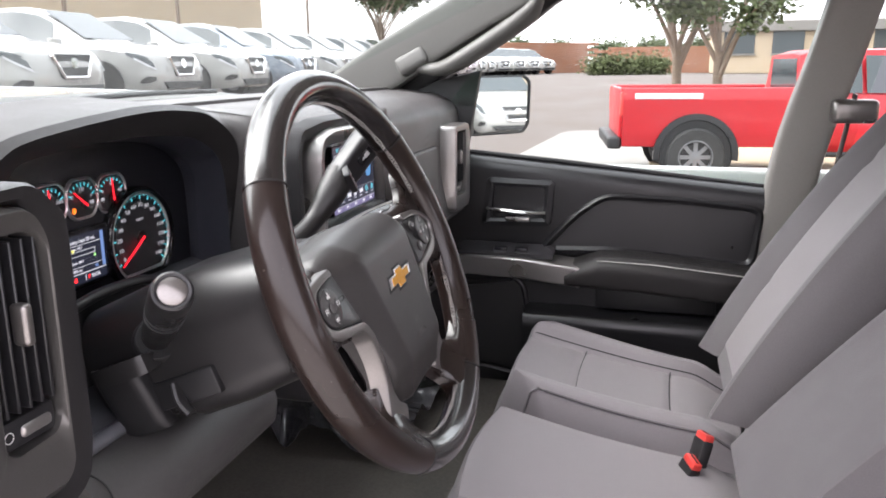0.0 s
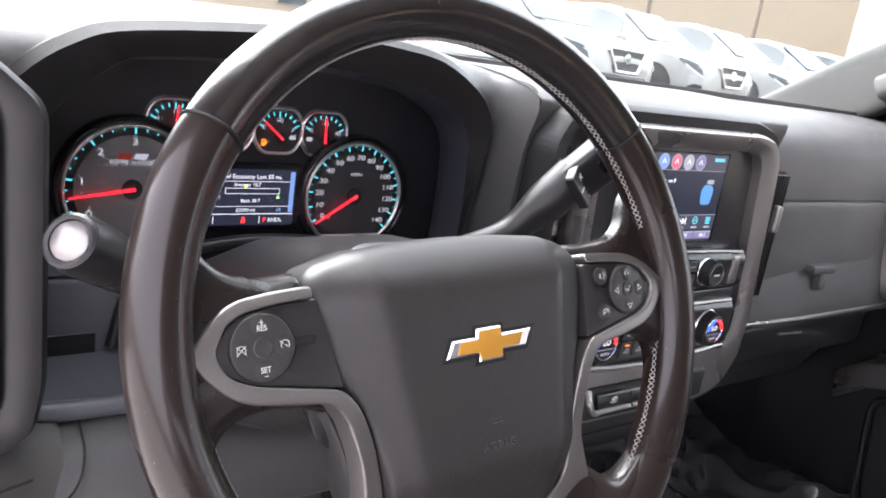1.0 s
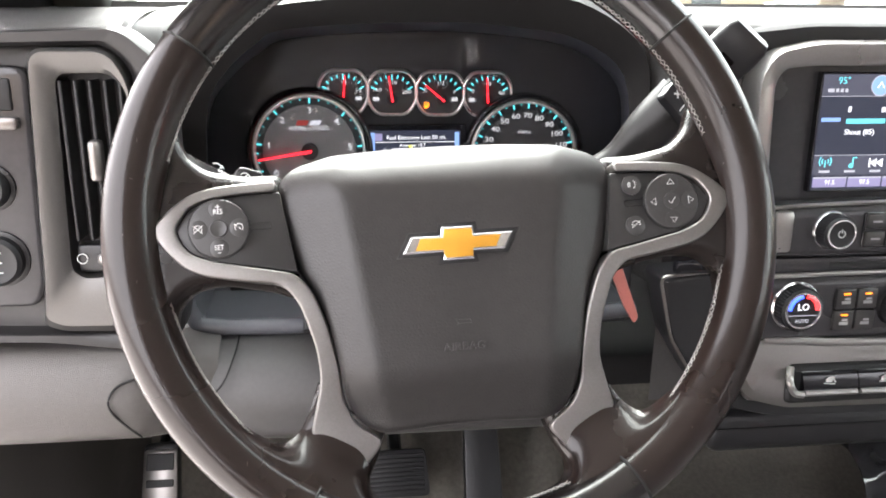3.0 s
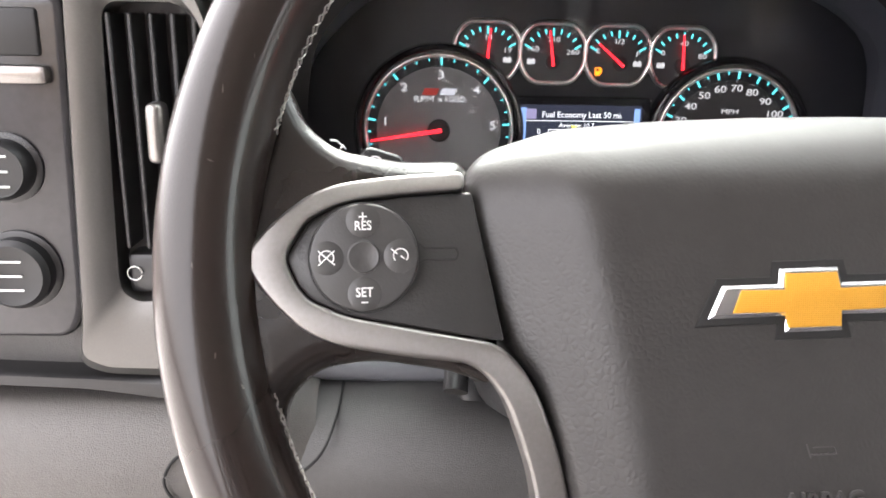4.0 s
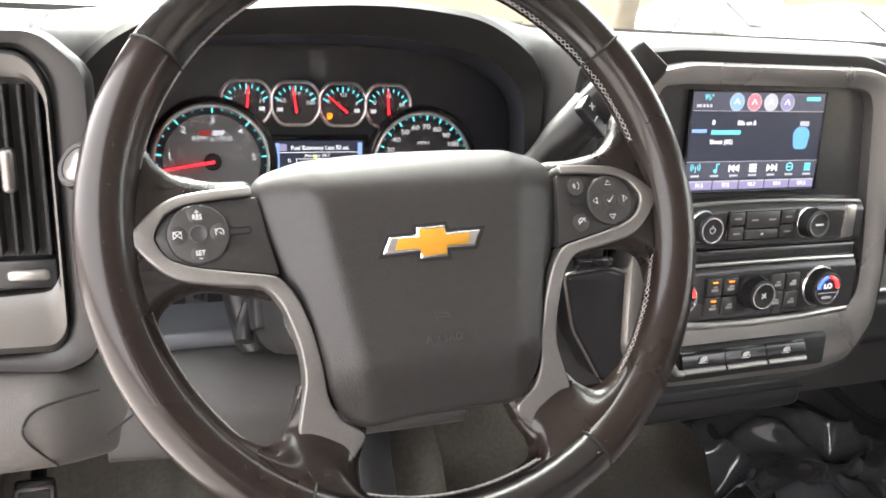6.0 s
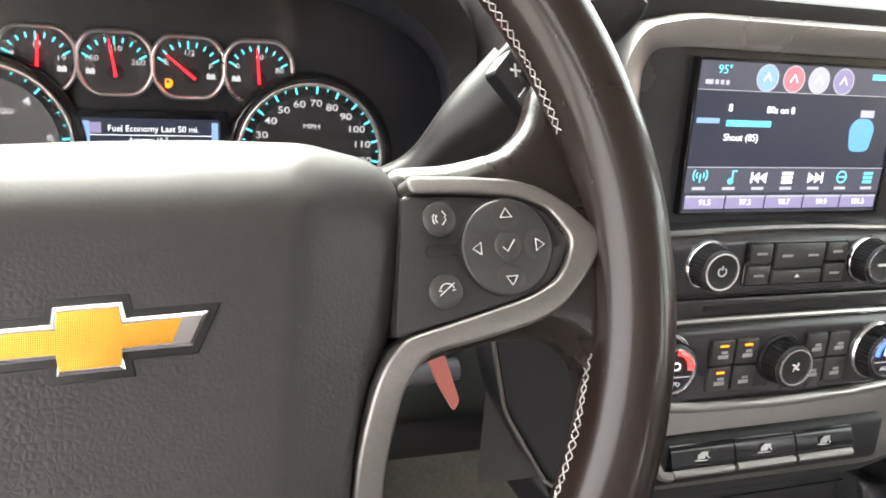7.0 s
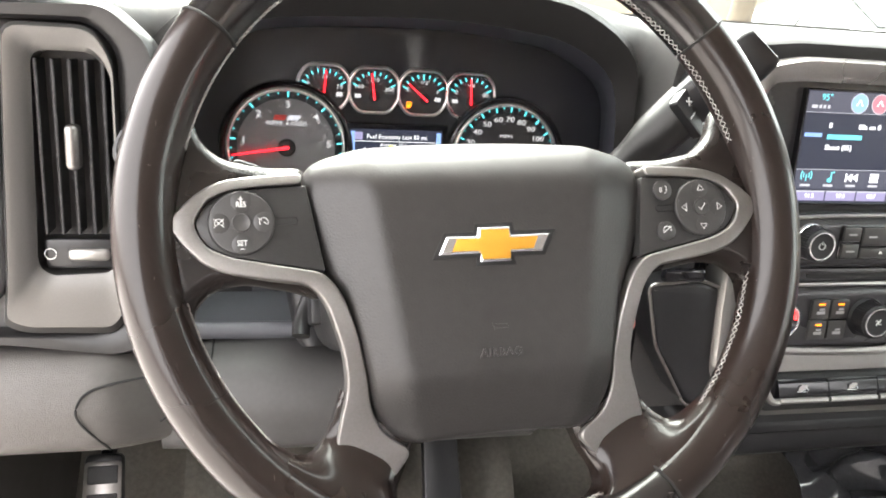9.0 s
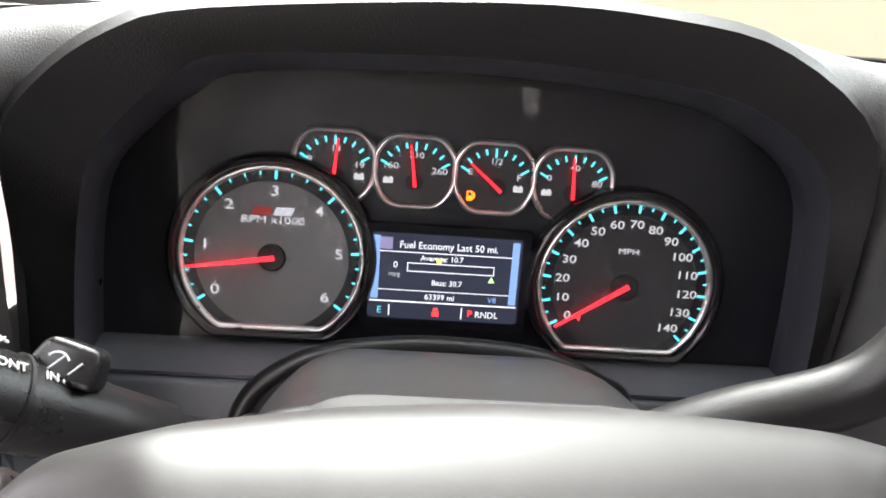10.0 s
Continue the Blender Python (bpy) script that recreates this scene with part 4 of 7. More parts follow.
part("marker_high", moved(prism([(-0.0020, -0.0020), (0.0020, -0.0020), (0, 0.0018)], 0, 0.0004, 0.0001, 1), lcd(0.0377, 1.5625)), GREEN, disp)
part("page_sign", bar(-0.0322, -0.0245, 1.5783, 1.5857), LCDLILAC, disp)
lens = part("lens", sheet(lambda u, v: (-0.198 + 0.420 * u, 0.3455 - 0.003 * v, 1.518 + 0.122 * v + 0.040 * smooth(0, 0.16, u) * smooth(1, 0.84, u) * v), 20, 8, 0.001), LENS, cluster, "clear gauge lens")
lens.visible_shadow = False
# ledge, face and column opening under the gauges
part("ledge", sheet(lambda u, v: (-0.215 + 0.450 * u, 0.361 - 0.034 * v, 1.5135 - 0.007 * v * v - 0.003 * v), 24, 8, 0.003), LOWFACE, cluster)
part("lower_face", moved(prism(rounded([(-0.205, 1.385), (0.236, 1.385), (0.240, 1.500), (-0.210, 1.500)], 0.006), -0.008, 0, 0.004, 3), on(0, 0, 0.326)), LOWFACE, cluster)
part("tray_rim", tube(curve([(-0.214, 0.262, 1.515), (-0.208, 0.250, 1.470), (-0.200, 0.244, 1.436), (-0.180, 0.242, 1.428), (-0.10, 0.242, 1.426), (0.10, 0.242, 1.426), (0.21, 0.245, 1.430)], 6), 0.008, 10), LOWFACE, cluster)
part("tray_wall", sheet(lambda u, v: (-0.208 + 0.010 * v, 0.345 - 0.097 * u, 1.512 - 0.086 * v), 6, 8, 0.003), LOWFACE, cluster)
part("tray_floor", sheet(lambda u, v: (-0.200 + 0.41 * v, 0.345 - 0.100 * u, 1.436 - 0.010 * u), 6, 12, 0.003), LOWFACE, cluster)
part("blank_switch", moved(prism(rounded([(-0.180, 1.425), (-0.130, 1.425), (-0.130, 1.452), (-0.180, 1.452)], 0.003), 0, 0.0012, 0.0005, 1), on(0, 0, 0.326)), DARK, cluster)
part("column_arch", tube(curve([(-0.118, 0.321, 1.440), (-0.108, 0.321, 1.482), (-0.094, 0.321, 1.503), (-0.065, 0.320, 1.521), (-0.026, 0.319, 1.529), (0.014, 0.319, 1.531), (0.065, 0.319, 1.527), (0.101, 0.320, 1.513), (0.120, 0.321, 1.497), (0.130, 0.321, 1.440)]), 0.006, 10), SHROUD, cluster)
# Flat black plate: the shade inside the column opening, put into the colour.
part("arch_shade", moved(prism(rounded([(-0.114, 1.39), (0.128, 1.39), (0.117, 1.495), (0.099, 1.510), (0.064, 1.524), (0.014, 1.528), (-0.026, 1.526), (-0.064, 1.518), (-0.092, 1.500), (-0.105, 1.480)], 0.006), 0, 0.0015, 0.0005, 1), on(0, 0, 0.3255)), BLACK, cluster)

# ---------- brow over the cluster ----------
I = [(-0.188, 1.493), (-0.187, 1.565), (-0.181, 1.622), (-0.164, 1.650), (-0.138, 1.673), (-0.106, 1.687), (0.020, 1.6935), (0.100, 1.689), (0.157, 1.678), (0.200, 1.646), (0.209, 1.580), (0.207, 1.493)]
P = [(-0.200, 1.485), (-0.199, 1.560), (-0.192, 1.612), (-0.172, 1.640), (-0.143, 1.664), (-0.108, 1.679), (0.022, 1.686), (0.112, 1.681), (0.172, 1.668), (0.218, 1.634), (0.226, 1.570), (0.224, 1.485)]
F = [(-0.221, 1.50), (-0.221, 1.58), (-0.213, 1.638), (-0.195, 1.667), (-0.162, 1.692), (-0.118, 1.706), (0.020, 1.719), (0.103, 1.7175), (0.162, 1.706), (0.213, 1.667), (0.224, 1.602), (0.227, 1.53)]
B = [(-0.256, 1.50), (-0.258, 1.58), (-0.256, 1.650), (-0.233, 1.681), (-0.180, 1.707), (-0.120, 1.722), (0.020, 1.733), (0.115, 1.731), (0.180, 1.718), (0.245, 1.681), (0.264, 1.60), (0.266, 1.53)]
rail = lambda pts, y, k=0.0: [Vector((x, y, z)) for x, z in pts]
yf = lambda z: 0.270 + 0.03 * smooth(1.64, 1.56, z)
front = [Vector((x, yf(z), z)) for x, z in F]
front_in = [Vector((x * 0.985 + 0.0003, yf(z) + 0.004, z - 0.008)) for x, z in F]
front_out = [Vector((x * 1.02, yf(z) + 0.010, z + 0.006)) for x, z in F]
part("pod_wall", loft([curve(r, 4) for r in (rail(P, 0.360), rail(P, 0.340), rail(I, 0.2880))], closed=False, caps=False), PODWALL, cluster)
lines = [curve(r, 4) for r in (rail(I, 0.2880), front_in, front, front_out, rail(B, 0.40), rail([(x, z - 0.02) for x, z in B], 0.50))]
BROW_LINES = lines


# ---------- dashboard ----------
dash = thing("dashboard", "grained dark grey vinyl dashboard with silver trim", "dashboard")
# One vinyl in a shaded and a lit tone, inner face and top.
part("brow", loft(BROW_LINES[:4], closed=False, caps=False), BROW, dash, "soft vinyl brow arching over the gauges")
part("brow_top", loft(BROW_LINES[3:], closed=False, caps=False), BROWLIT, dash)


def cheek(brow_line, skin_line, name):
    """Skin swept from the brow's outer line to the edge of the neighbouring panel."""
    rows = [curve([Vector(a), Vector(a).lerp(Vector(b), 0.5) + Vector((0, 0, 0.004)), Vector(b)], 5) for a, b in zip(curve([Vector(p) for p in brow_line], 5), curve([Vector(p) for p in skin_line], 5))]
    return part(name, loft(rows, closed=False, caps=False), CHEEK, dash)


cheek([(-0.060, 0.340, 1.716), (-0.118, 0.292, 1.711), (-0.164, 0.284, 1.698), (-0.199, 0.281, 1.673), (-0.217, 0.281, 1.644), (-0.226, 0.294, 1.580), (-0.226, 0.308, 1.490)],
      [(-0.100, 0.460, 1.716), (-0.180, 0.440, 1.711), (-0.234, 0.380, 1.7065), (-0.234, 0.290, 1.6990), (-0.234, 0.222, 1.6800), (-0.234, 0.205, 1.580), (-0.234, 0.202, 1.440)], "brow_cheek")
cheek([(0.060, 0.340, 1.722), (0.105, 0.292, 1.7225), (0.165, 0.284, 1.7115), (0.217, 0.281, 1.673), (0.2285, 0.294, 1.607), (0.2315, 0.308, 1.530), (0.236, 0.326, 1.440)],
      [(0.110, 0.460, 1.719), (0.180, 0.440, 1.716), (0.236, 0.380, 1.7110), (0.236, 0.280, 1.7055), (0.236, 0.230, 1.6900), (0.236, 0.241, 1.610), (0.236, 0.246, 1.440)], "brow_cheek")
part("top_pad", sheet(lambda u, v: (-0.40 + 1.69 * u, 0.40 + 0.37 * v, 1.712 - 0.004 * v - 0.016 * v * v - 0.03 * smooth(0.93, 1, abs(2 * u - 1)) + 0.004 * math.sin(3.1 * u)), 60, 12, 0.02), DASH, dash)


def fascia(x0, x1, prof, n, name, material, bulge=0.0):
    """A dash skin: the profile (y, z) run from x0 to x1."""
    P = [(p.y, p.z) for p in curve([(0, y, z) for y, z in prof], 5)]
    rings = [[(x0 + (x1 - x0) * i / n, y - bulge * math.sin(math.pi * i / n), z) for y, z in P] for i in range(n + 1)]
    bm = loft(rings, closed=False, caps=False)
    return part(name, bm, material, dash)


fascia(-0.400, -0.228, [(0.42, 1.708), (0.33, 1.704), (0.26, 1.694), (0.215, 1.676), (0.205, 1.655), (0.205, 1.56), (0.200, 1.45), (0.215, 1.43)], 8, "left_skin", DASH)
fascia(0.234, 0.660, [(0.42, 1.711), (0.33, 1.710), (0.27, 1.704), (0.232, 1.694), (0.226, 1.680), (0.240, 1.62), (0.245, 1.45), (0.25, 1.33)], 16, "centre_skin", DASH)
fascia(0.636, 1.290, [(0.42, 1.709), (0.33, 1.702), (0.28, 1.692), (0.243, 1.668), (0.234, 1.630), (0.230, 1.52), (0.215, 1.425), (0.235, 1.405), (0.30, 1.36), (0.34, 1.30), (0.40, 1.20)], 24, "right_skin", DASH, 0.004)
part("speaker_bump", lathe([(0.012, 0), (0.012, 0.004), (0.006, 0.009), (0.0003, 0.009)], 16, Matrix.Translation((0.05, 0.66, 1.700))), BLACK, dash)
# glove box
gl = rounded([(0.668, 1.590), (0.990, 1.590), (0.985, 1.455), (0.672, 1.455)], 0.018, 5)
part("glove_gap", moved(prism(inset(gl, -0.0035), 0.0, 0.004, 0.001, 1), facing(0, 0.232, 0)), SEAM, dash)
glove = part("glove_box_lid", moved(prism(gl, 0.0, 0.008, 0.004, 3), facing(0, 0.231, 0)), DASH, dash)
part("latch", joined(box(0.796, 0.858, 0.2090, 0.224, 1.486, 1.500, 0.003), box(0.818, 0.836, 0.2090, 0.224, 1.462, 1.488, 0.003)), CHEEK, glove)
part("latch_key", lathe([(0.006, 0), (0.006, 0.0012), (0.0004, 0.0014)], 16, facing(0.827, 0.2092, 1.472)), SATIN, glove)
part("silver_line", tube([(0.640, 0.214, 1.424), (0.80, 0.211, 1.421), (0.97, 0.211, 1.421), (1.10, 0.216, 1.424)], 0.003, 8), SATIN, dash)
part("lower_glove", box(0.650, 1.080, 0.240, 0.34, 1.335, 1.412, 0.02, 3), DARK, dash)
part("lower_line", tube([(0.800, 0.238, 1.385), (0.86, 0.236, 1.383)], 0.0022, 8), SATIN, dash)


def vent(cx, cz, y, w, h, frame_pts, name):
    """Tall outer air vent: dark mouth, upright slats, tab and thumb wheel in a silver frame."""
    v = part(name, moved(prism(rounded([(cx - w / 2, cz - h / 2), (cx + w / 2, cz - h / 2), (cx + w / 2, cz + h / 2), (cx - w / 2, cz + h / 2)], 0.012), -0.004, 0.0, 0.001, 1), facing(0, y + 0.022, 0)), BLACK, dash)
    for k in range(5):
        x = cx - w / 2 + w * (k + 0.5) / 5
        part("slat", box(x - 0.0014, x + 0.0014, y - 0.002, y + 0.020, cz - h / 2 + 0.030, cz + h / 2 - 0.006, 0.0008, 1), DARK, v)
    part("tab", box(cx - 0.0048, cx + 0.0048, y - 0.011, y + 0.004, cz - 0.002, cz + 0.030, 0.004, 3), GUNMETAL, v, "satin silver vent tab")
    part("sill", box(cx - w / 2 + 0.002, cx + w / 2 - 0.002, y + 0.002, y + 0.020, cz - h / 2 + 0.003, cz - h / 2 + 0.026, 0.003), DARK, v)
    part("thumb_wheel", box(cx - 0.010, cx + 0.020, y - 0.001, y + 0.012, cz - h / 2 + 0.009, cz - h / 2 + 0.019, 0.004, 3), SATIN, v)
    part("shut_sign", tube([(cx - 0.021 + 0.004 * math.cos(k * 0.5), y + 0.001, cz - h / 2 + 0.015 + 0.004 * math.sin(k * 0.5)) for k in range(13)], 0.0004, 5), WHITE, v)
    return v


def frame_ring(outer, inner, y0, y1, name, material, parent, r=0.012):
    o, i2 = rounded(outer, r, 4), rounded(inner, r * 0.8, 4)
    c = lambda p, y: [(x, y, z) for x, z in p]
    mid = [((a[0] * 0.25 + b[0] * 0.75), (a[1] * 0.25 + b[1] * 0.75)) for a, b in zip(o, i2)]
    out = [((a[0] * 0.85 + b[0] * 0.15), (a[1] * 0.85 + b[1] * 0.15)) for a, b in zip(o, i2)]
    return part(name, loft([c(o, y1), c(o, y0 + 0.006), c(out, y0), c(mid, y0 + 0.001), c(i2, y0 + 0.005), c(i2, y1)], caps=False), material, parent)


FRAMEGREY = mat("vent_frame_paint", (0.125, 0.121, 0.116), 0.36, metal=0.7, grain=0.05, grain_size=2000, vary=0.08)
# left end: silver frame round the vent, beside the lamp switch panel
left_group = []
left_group.append(frame_ring([(-0.300, 1.474), (-0.304, 1.448), (-0.290, 1.442), (-0.228, 1.440), (-0.219, 1.452), (-0.219, 1.640), (-0.232, 1.664), (-0.290, 1.664)],
           [(-0.277, 1.500), (-0.276, 1.492), (-0.268, 1.486), (-0.228, 1.488), (-0.2215, 1.500), (-0.2215, 1.632), (-0.233, 1.646), (-0.272, 1.646)], 0.178, 0.212, "vent_frame", FRAMEGREY, dash))
left_group.append(frame_ring([(-0.190, 1.470), (-0.198, 1.432), (-0.224, 1.420), (-0.300, 1.432), (-0.392, 1.436), (-0.394, 1.672), (-0.222, 1.680), (-0.191, 1.652)],
           [(-0.2175, 1.470), (-0.2205, 1.446), (-0.236, 1.439), (-0.300, 1.441), (-0.384, 1.444), (-0.386, 1.664), (-0.234, 1.666), (-0.2175, 1.648)], 0.182, 0.215, "black_edge", SHROUD, dash))
left_group.append(vent(-0.2485, 1.5665, 0.186, 0.054, 0.160, None, "side_vent"))
lampp = part("lamp_switch_panel", moved(prism(rounded([(-0.386, 1.462), (-0.308, 1.462), (-0.300, 1.480), (-0.294, 1.650), (-0.386, 1.655)], 0.010), 0.0, 0.012, 0.004, 3), facing(0, 0.200, 0)), PANELGREY, dash)
part("panel_lip", box(-0.384, -0.302, 0.180, 0.196, 1.604, 1.614, 0.003), GUNMETAL, lampp)
part("panel_slot", box(-0.384, -0.306, 0.1855, 0.19, 1.618, 1.642, 0.002), BLACK, lampp)
for z, r in ((1.503, 0.0195), (1.560, 0.016)):
    kn = part("lamp_knob", lathe([(r, 0), (r, 0.010), (r * 0.86, 0.013), (r * 0.82, 0.0125), (0.0003, 0.0125)], 36, facing(-0.3310, 0.188, z)), BLACK, lampp)
    part("knob_ring", lathe([(r + 0.003, -0.001), (r + 0.003, 0.002), (r, 0.003)], 36, facing(-0.3310, 0.188, z)), DARK, kn)
    part("knob_print", moved(joined(*[tube([(-0.007, dz, 0.0130), (0.006, dz, 0.0130)], 0.0006, 4) for dz in (-0.008, 0.0, 0.008)]), facing(-0.3310, 0.188, z)), WHITE, kn)
for o in left_group + [lampp]:
    o.location.z += 0.008
# right end vent
frame_ring([(1.025, 1.470), (1.030, 1.440), (1.045, 1.432), (1.150, 1.430), (1.165, 1.442), (1.165, 1.610), (1.150, 1.632), (1.025, 1.632)],
           [(1.048, 1.490), (1.050, 1.472), (1.058, 1.466), (1.134, 1.466), (1.144, 1.474), (1.144, 1.604), (1.136, 1.616), (1.046, 1.616)], 0.192, 0.235, "vent_frame", SATIN, dash)
vent(1.096, 1.540, 0.204, 0.092, 0.150, None, "side_vent")

# ---------- centre stack ----------
stack = thing("centre_stack", "centre console stack with silver surround, radio and climate controls", "console")
gasket = rounded([(0.238, 1.655), (0.256, 1.686), (0.33, 1.694), (0.56, 1.694), (0.603, 1.682), (0.620, 1.652), (0.640, 1.46), (0.638, 1.385), (0.602, 1.340), (0.55, 1.328), (0.34, 1.330), (0.290, 1.342), (0.262, 1.400), (0.242, 1.48)][::-1], 0.012)
frame_ring(gasket, inset(gasket, 0.020), 0.200, 0.250, "black_surround", BLACK, stack, 0.0001)
frame_ring([(0.280, 1.650), (0.292, 1.672), (0.33, 1.680), (0.555, 1.680), (0.588, 1.672), (0.602, 1.650), (0.622, 1.455), (0.620, 1.392), (0.592, 1.352), (0.55, 1.343), (0.345, 1.345), (0.306, 1.356), (0.283, 1.392), (0.281, 1.455)],
           [(0.297, 1.645), (0.304, 1.657), (0.33, 1.6595), (0.545, 1.659), (0.562, 1.655), (0.570, 1.640), (0.590, 1.470), (0.590, 1.430), (0.575, 1.413), (0.545, 1.410), (0.35, 1.410), (0.322, 1.413), (0.305, 1.430), (0.303, 1.49)], 0.186, 0.235, "silver_surround", SATIN, stack)
part("lower_face", moved(prism(rounded([(0.305, 1.350), (0.588, 1.350), (0.590, 1.414), (0.305, 1.414)], 0.01), -0.02, 0.0, 0.004, 2), facing(0, 0.196, 0)), GUNMETAL, stack)
for xs, hw, y in ((0.2640, 0.0170, 0.2220), (0.6290, 0.0150, 0.2030)):
    v = part("side_vent", box(xs - hw, xs + hw, y, y + 0.0025, 1.470, 1.636, 0.0), BLACK, stack)
    for k in range(5):
        part("slat", box(xs - hw * 0.84 + hw * 0.40 * k, xs - hw * 0.72 + hw * 0.40 * k, y - 0.009, y + 0.0005, 1.474, 1.632, 0.0006, 1), DARK, v)
    part("tab", box(xs - 0.005, xs + 0.005, y - 0.017, y - 0.004, 1.560, 1.595, 0.004, 3), SATIN, v)
part("vent_panel", moved(prism(rounded([(0.250, 1.634), (0.290, 1.634), (0.290, 1.676), (0.262, 1.676), (0.250, 1.660)], 0.004), -0.004, 0.0, 0.001, 1), facing(0, 0.2150, 0)), PANELGREY, stack)
part("bezel", moved(prism(rounded([(0.296, 1.405), (0.596, 1.405), (0.596, 1.664), (0.296, 1.664)], 0.01), -0.004, 0, 0.001, 1), facing(0, 0.2035, 0)), PANELGREY, stack)


def row_skin(profile, x0, x1, arch, name):
    """A control row: the profile (y, z) run from x0 to x1, its upper edge arched."""
    zm = sum(z for _, z in profile) / len(profile)
    xs = [x0, x0 + 0.003] + [x0 + 0.003 + (x1 - x0 - 0.006) * k / 10 for k in range(1, 10)] + [x1 - 0.003, x1]
    return part(name, loft([[(x, y, z + (arch * math.sin(math.pi * (x - x0) / (x1 - x0)) if z > zm else 0)) for y, z in rounded(profile, 0.004)] for x in xs]), PANELGREY, stack)


def knob(x, y, z, r, d, parent, face, name="knob", grip=True):
    k = part(name, lathe([(r * 1.05, -0.002), (r, 0.002), (r * 0.94, d * 0.9), (r * 0.86, d), (r * 0.74, d - 0.0006), (0.0003, d - 0.0006)], 48, facing(x, y, z)), BLACK, parent)
    part("base_ring", lathe([(r * 1.14, -0.002), (r * 1.14, 0.0015), (r * 1.08, 0.003), (r * 1.05, 0.001)], 48, facing(x, y, z)), CHROME if face is CHROME else DARK, k)
    if grip:
        part("grip_ribs", joined(*[moved(box(r * 0.93, r * 1.01, -0.0006, 0.0006, 0.003, d * 0.9, 0), facing(x, y, z) @ pose(0, 0, 0, 0, 0, a * 9)) for a in range(40)]), DARK, k)
    part("face_ring", lathe([(r * 0.86, d - 0.0008), (r * 0.84, d + 0.0006), (r * 0.76, d + 0.0006), (r * 0.74, d - 0.0008)], 48, facing(x, y, z)), CHROME, k)
    return k


# radio row
RY = 0.182
radio = row_skin([(0.205, 1.492), (0.188, 1.494), (RY, 1.501), (RY, 1.532), (0.188, 1.540), (0.205, 1.543)], 0.303, 0.570, 0.004, "radio_panel")
for x in (0.3155, 0.5510):
    part("silver_end", box(x - 0.0090, x + 0.0090, RY - 0.0016, RY + 0.016, 1.500, 1.5375, 0.004, 2), SATIN, radio)
part("silver_edge", tube([(0.306 + 0.026 * k, 0.1865, 1.5395 + 0.0040 * math.sin(math.pi * k / 10)) for k in range(11)], 0.0020, 8), GUNMETAL, radio)
for x in (0.359, 0.494):
    kn = knob(x, RY, 1.5200, 0.0152, 0.016, radio, CHROME)
    sign = facing(x, RY - 0.0160, 1.5200)
    part("power_sign", moved(joined(tube([(0.0030 * math.sin(0.6 + k * 0.4), 0.0030 * math.cos(0.6 + k * 0.4), 0) for k in range(14)], 0.0004, 5), tube([(0, 0.001, 0), (0, 0.0042, 0)], 0.0004, 5)) if x < 0.4 else box(-0.0050, 0.0050, -0.0009, 0.0009, 0, 0.0005, 0), sign), WHITE, kn)
btn = part("button_block", moved(prism(rounded([(0.388, 1.504), (0.474, 1.504), (0.474, 1.5355), (0.388, 1.5355)], 0.003), 0, 0.002, 0.0006, 1), facing(0, RY, 0)), GLOSS, radio)
for x0, x1, z0, z1, n in ((0.390, 0.408, 1.5210, 1.5340, 1), (0.390, 0.408, 1.5055, 1.5185, 1), (0.4105, 0.4525, 1.5170, 1.5340, 2), (0.4105, 0.4525, 1.5055, 1.5150, 0), (0.455, 0.472, 1.5210, 1.5340, 1), (0.455, 0.472, 1.5055, 1.5185, 1)):
    b = part("button", box(x0, x1, RY - 0.0040, RY, z0, z1, 0.0012, 2), BUTTON, btn)
    zc, xc = (z0 + z1) / 2, (x0 + x1) / 2
    if n == 0:
        part("eject_sign", moved(prism([(-0.0022, -0.0004), (0.0022, -0.0004), (0, 0.0020)], 0, 0.0004, 0.0001, 1), facing(xc, RY - 0.0040, zc)), WHITE, b)
    for q in range(n):
        c = xc + (0.0 if n == 1 else (q - 0.5) * 0.022)
        part("print_bar", box(c - 0.0042, c + 0.0042, RY - 0.0044, RY - 0.0039, zc - 0.0008, zc + 0.0008, 0), PRINT, b)
part("slot_shelf", box(0.304, 0.574, 0.189, 0.206, 1.478, 1.493, 0.003), PANELGREY, stack)
part("disc_slot", box(0.367, 0.486, 0.1882, 0.1905, 1.4845, 1.4880, 0), SEAM, stack)
# climate row
CY = 0.184
clim = row_skin([(0.205, 1.412), (0.190, 1.414), (CY, 1.420), (CY, 1.468), (0.189, 1.476), (0.205, 1.478)], 0.304, 0.574, 0.002, "climate_panel")
part("silver_edge", tube([(0.306, 0.1895, 1.4765), (0.372, 0.187, 1.4785), (0.439, 0.186, 1.4790), (0.505, 0.187, 1.4785), (0.572, 0.1895, 1.4765)], 0.0024, 8), SATIN, clim)
part("silver_lip", tube([(0.312, 0.188, 1.4170), (0.372, 0.184, 1.4140), (0.439, 0.1825, 1.4130), (0.505, 0.184, 1.4140), (0.572, 0.188, 1.4170)], 0.0042, 10), SATIN, clim)
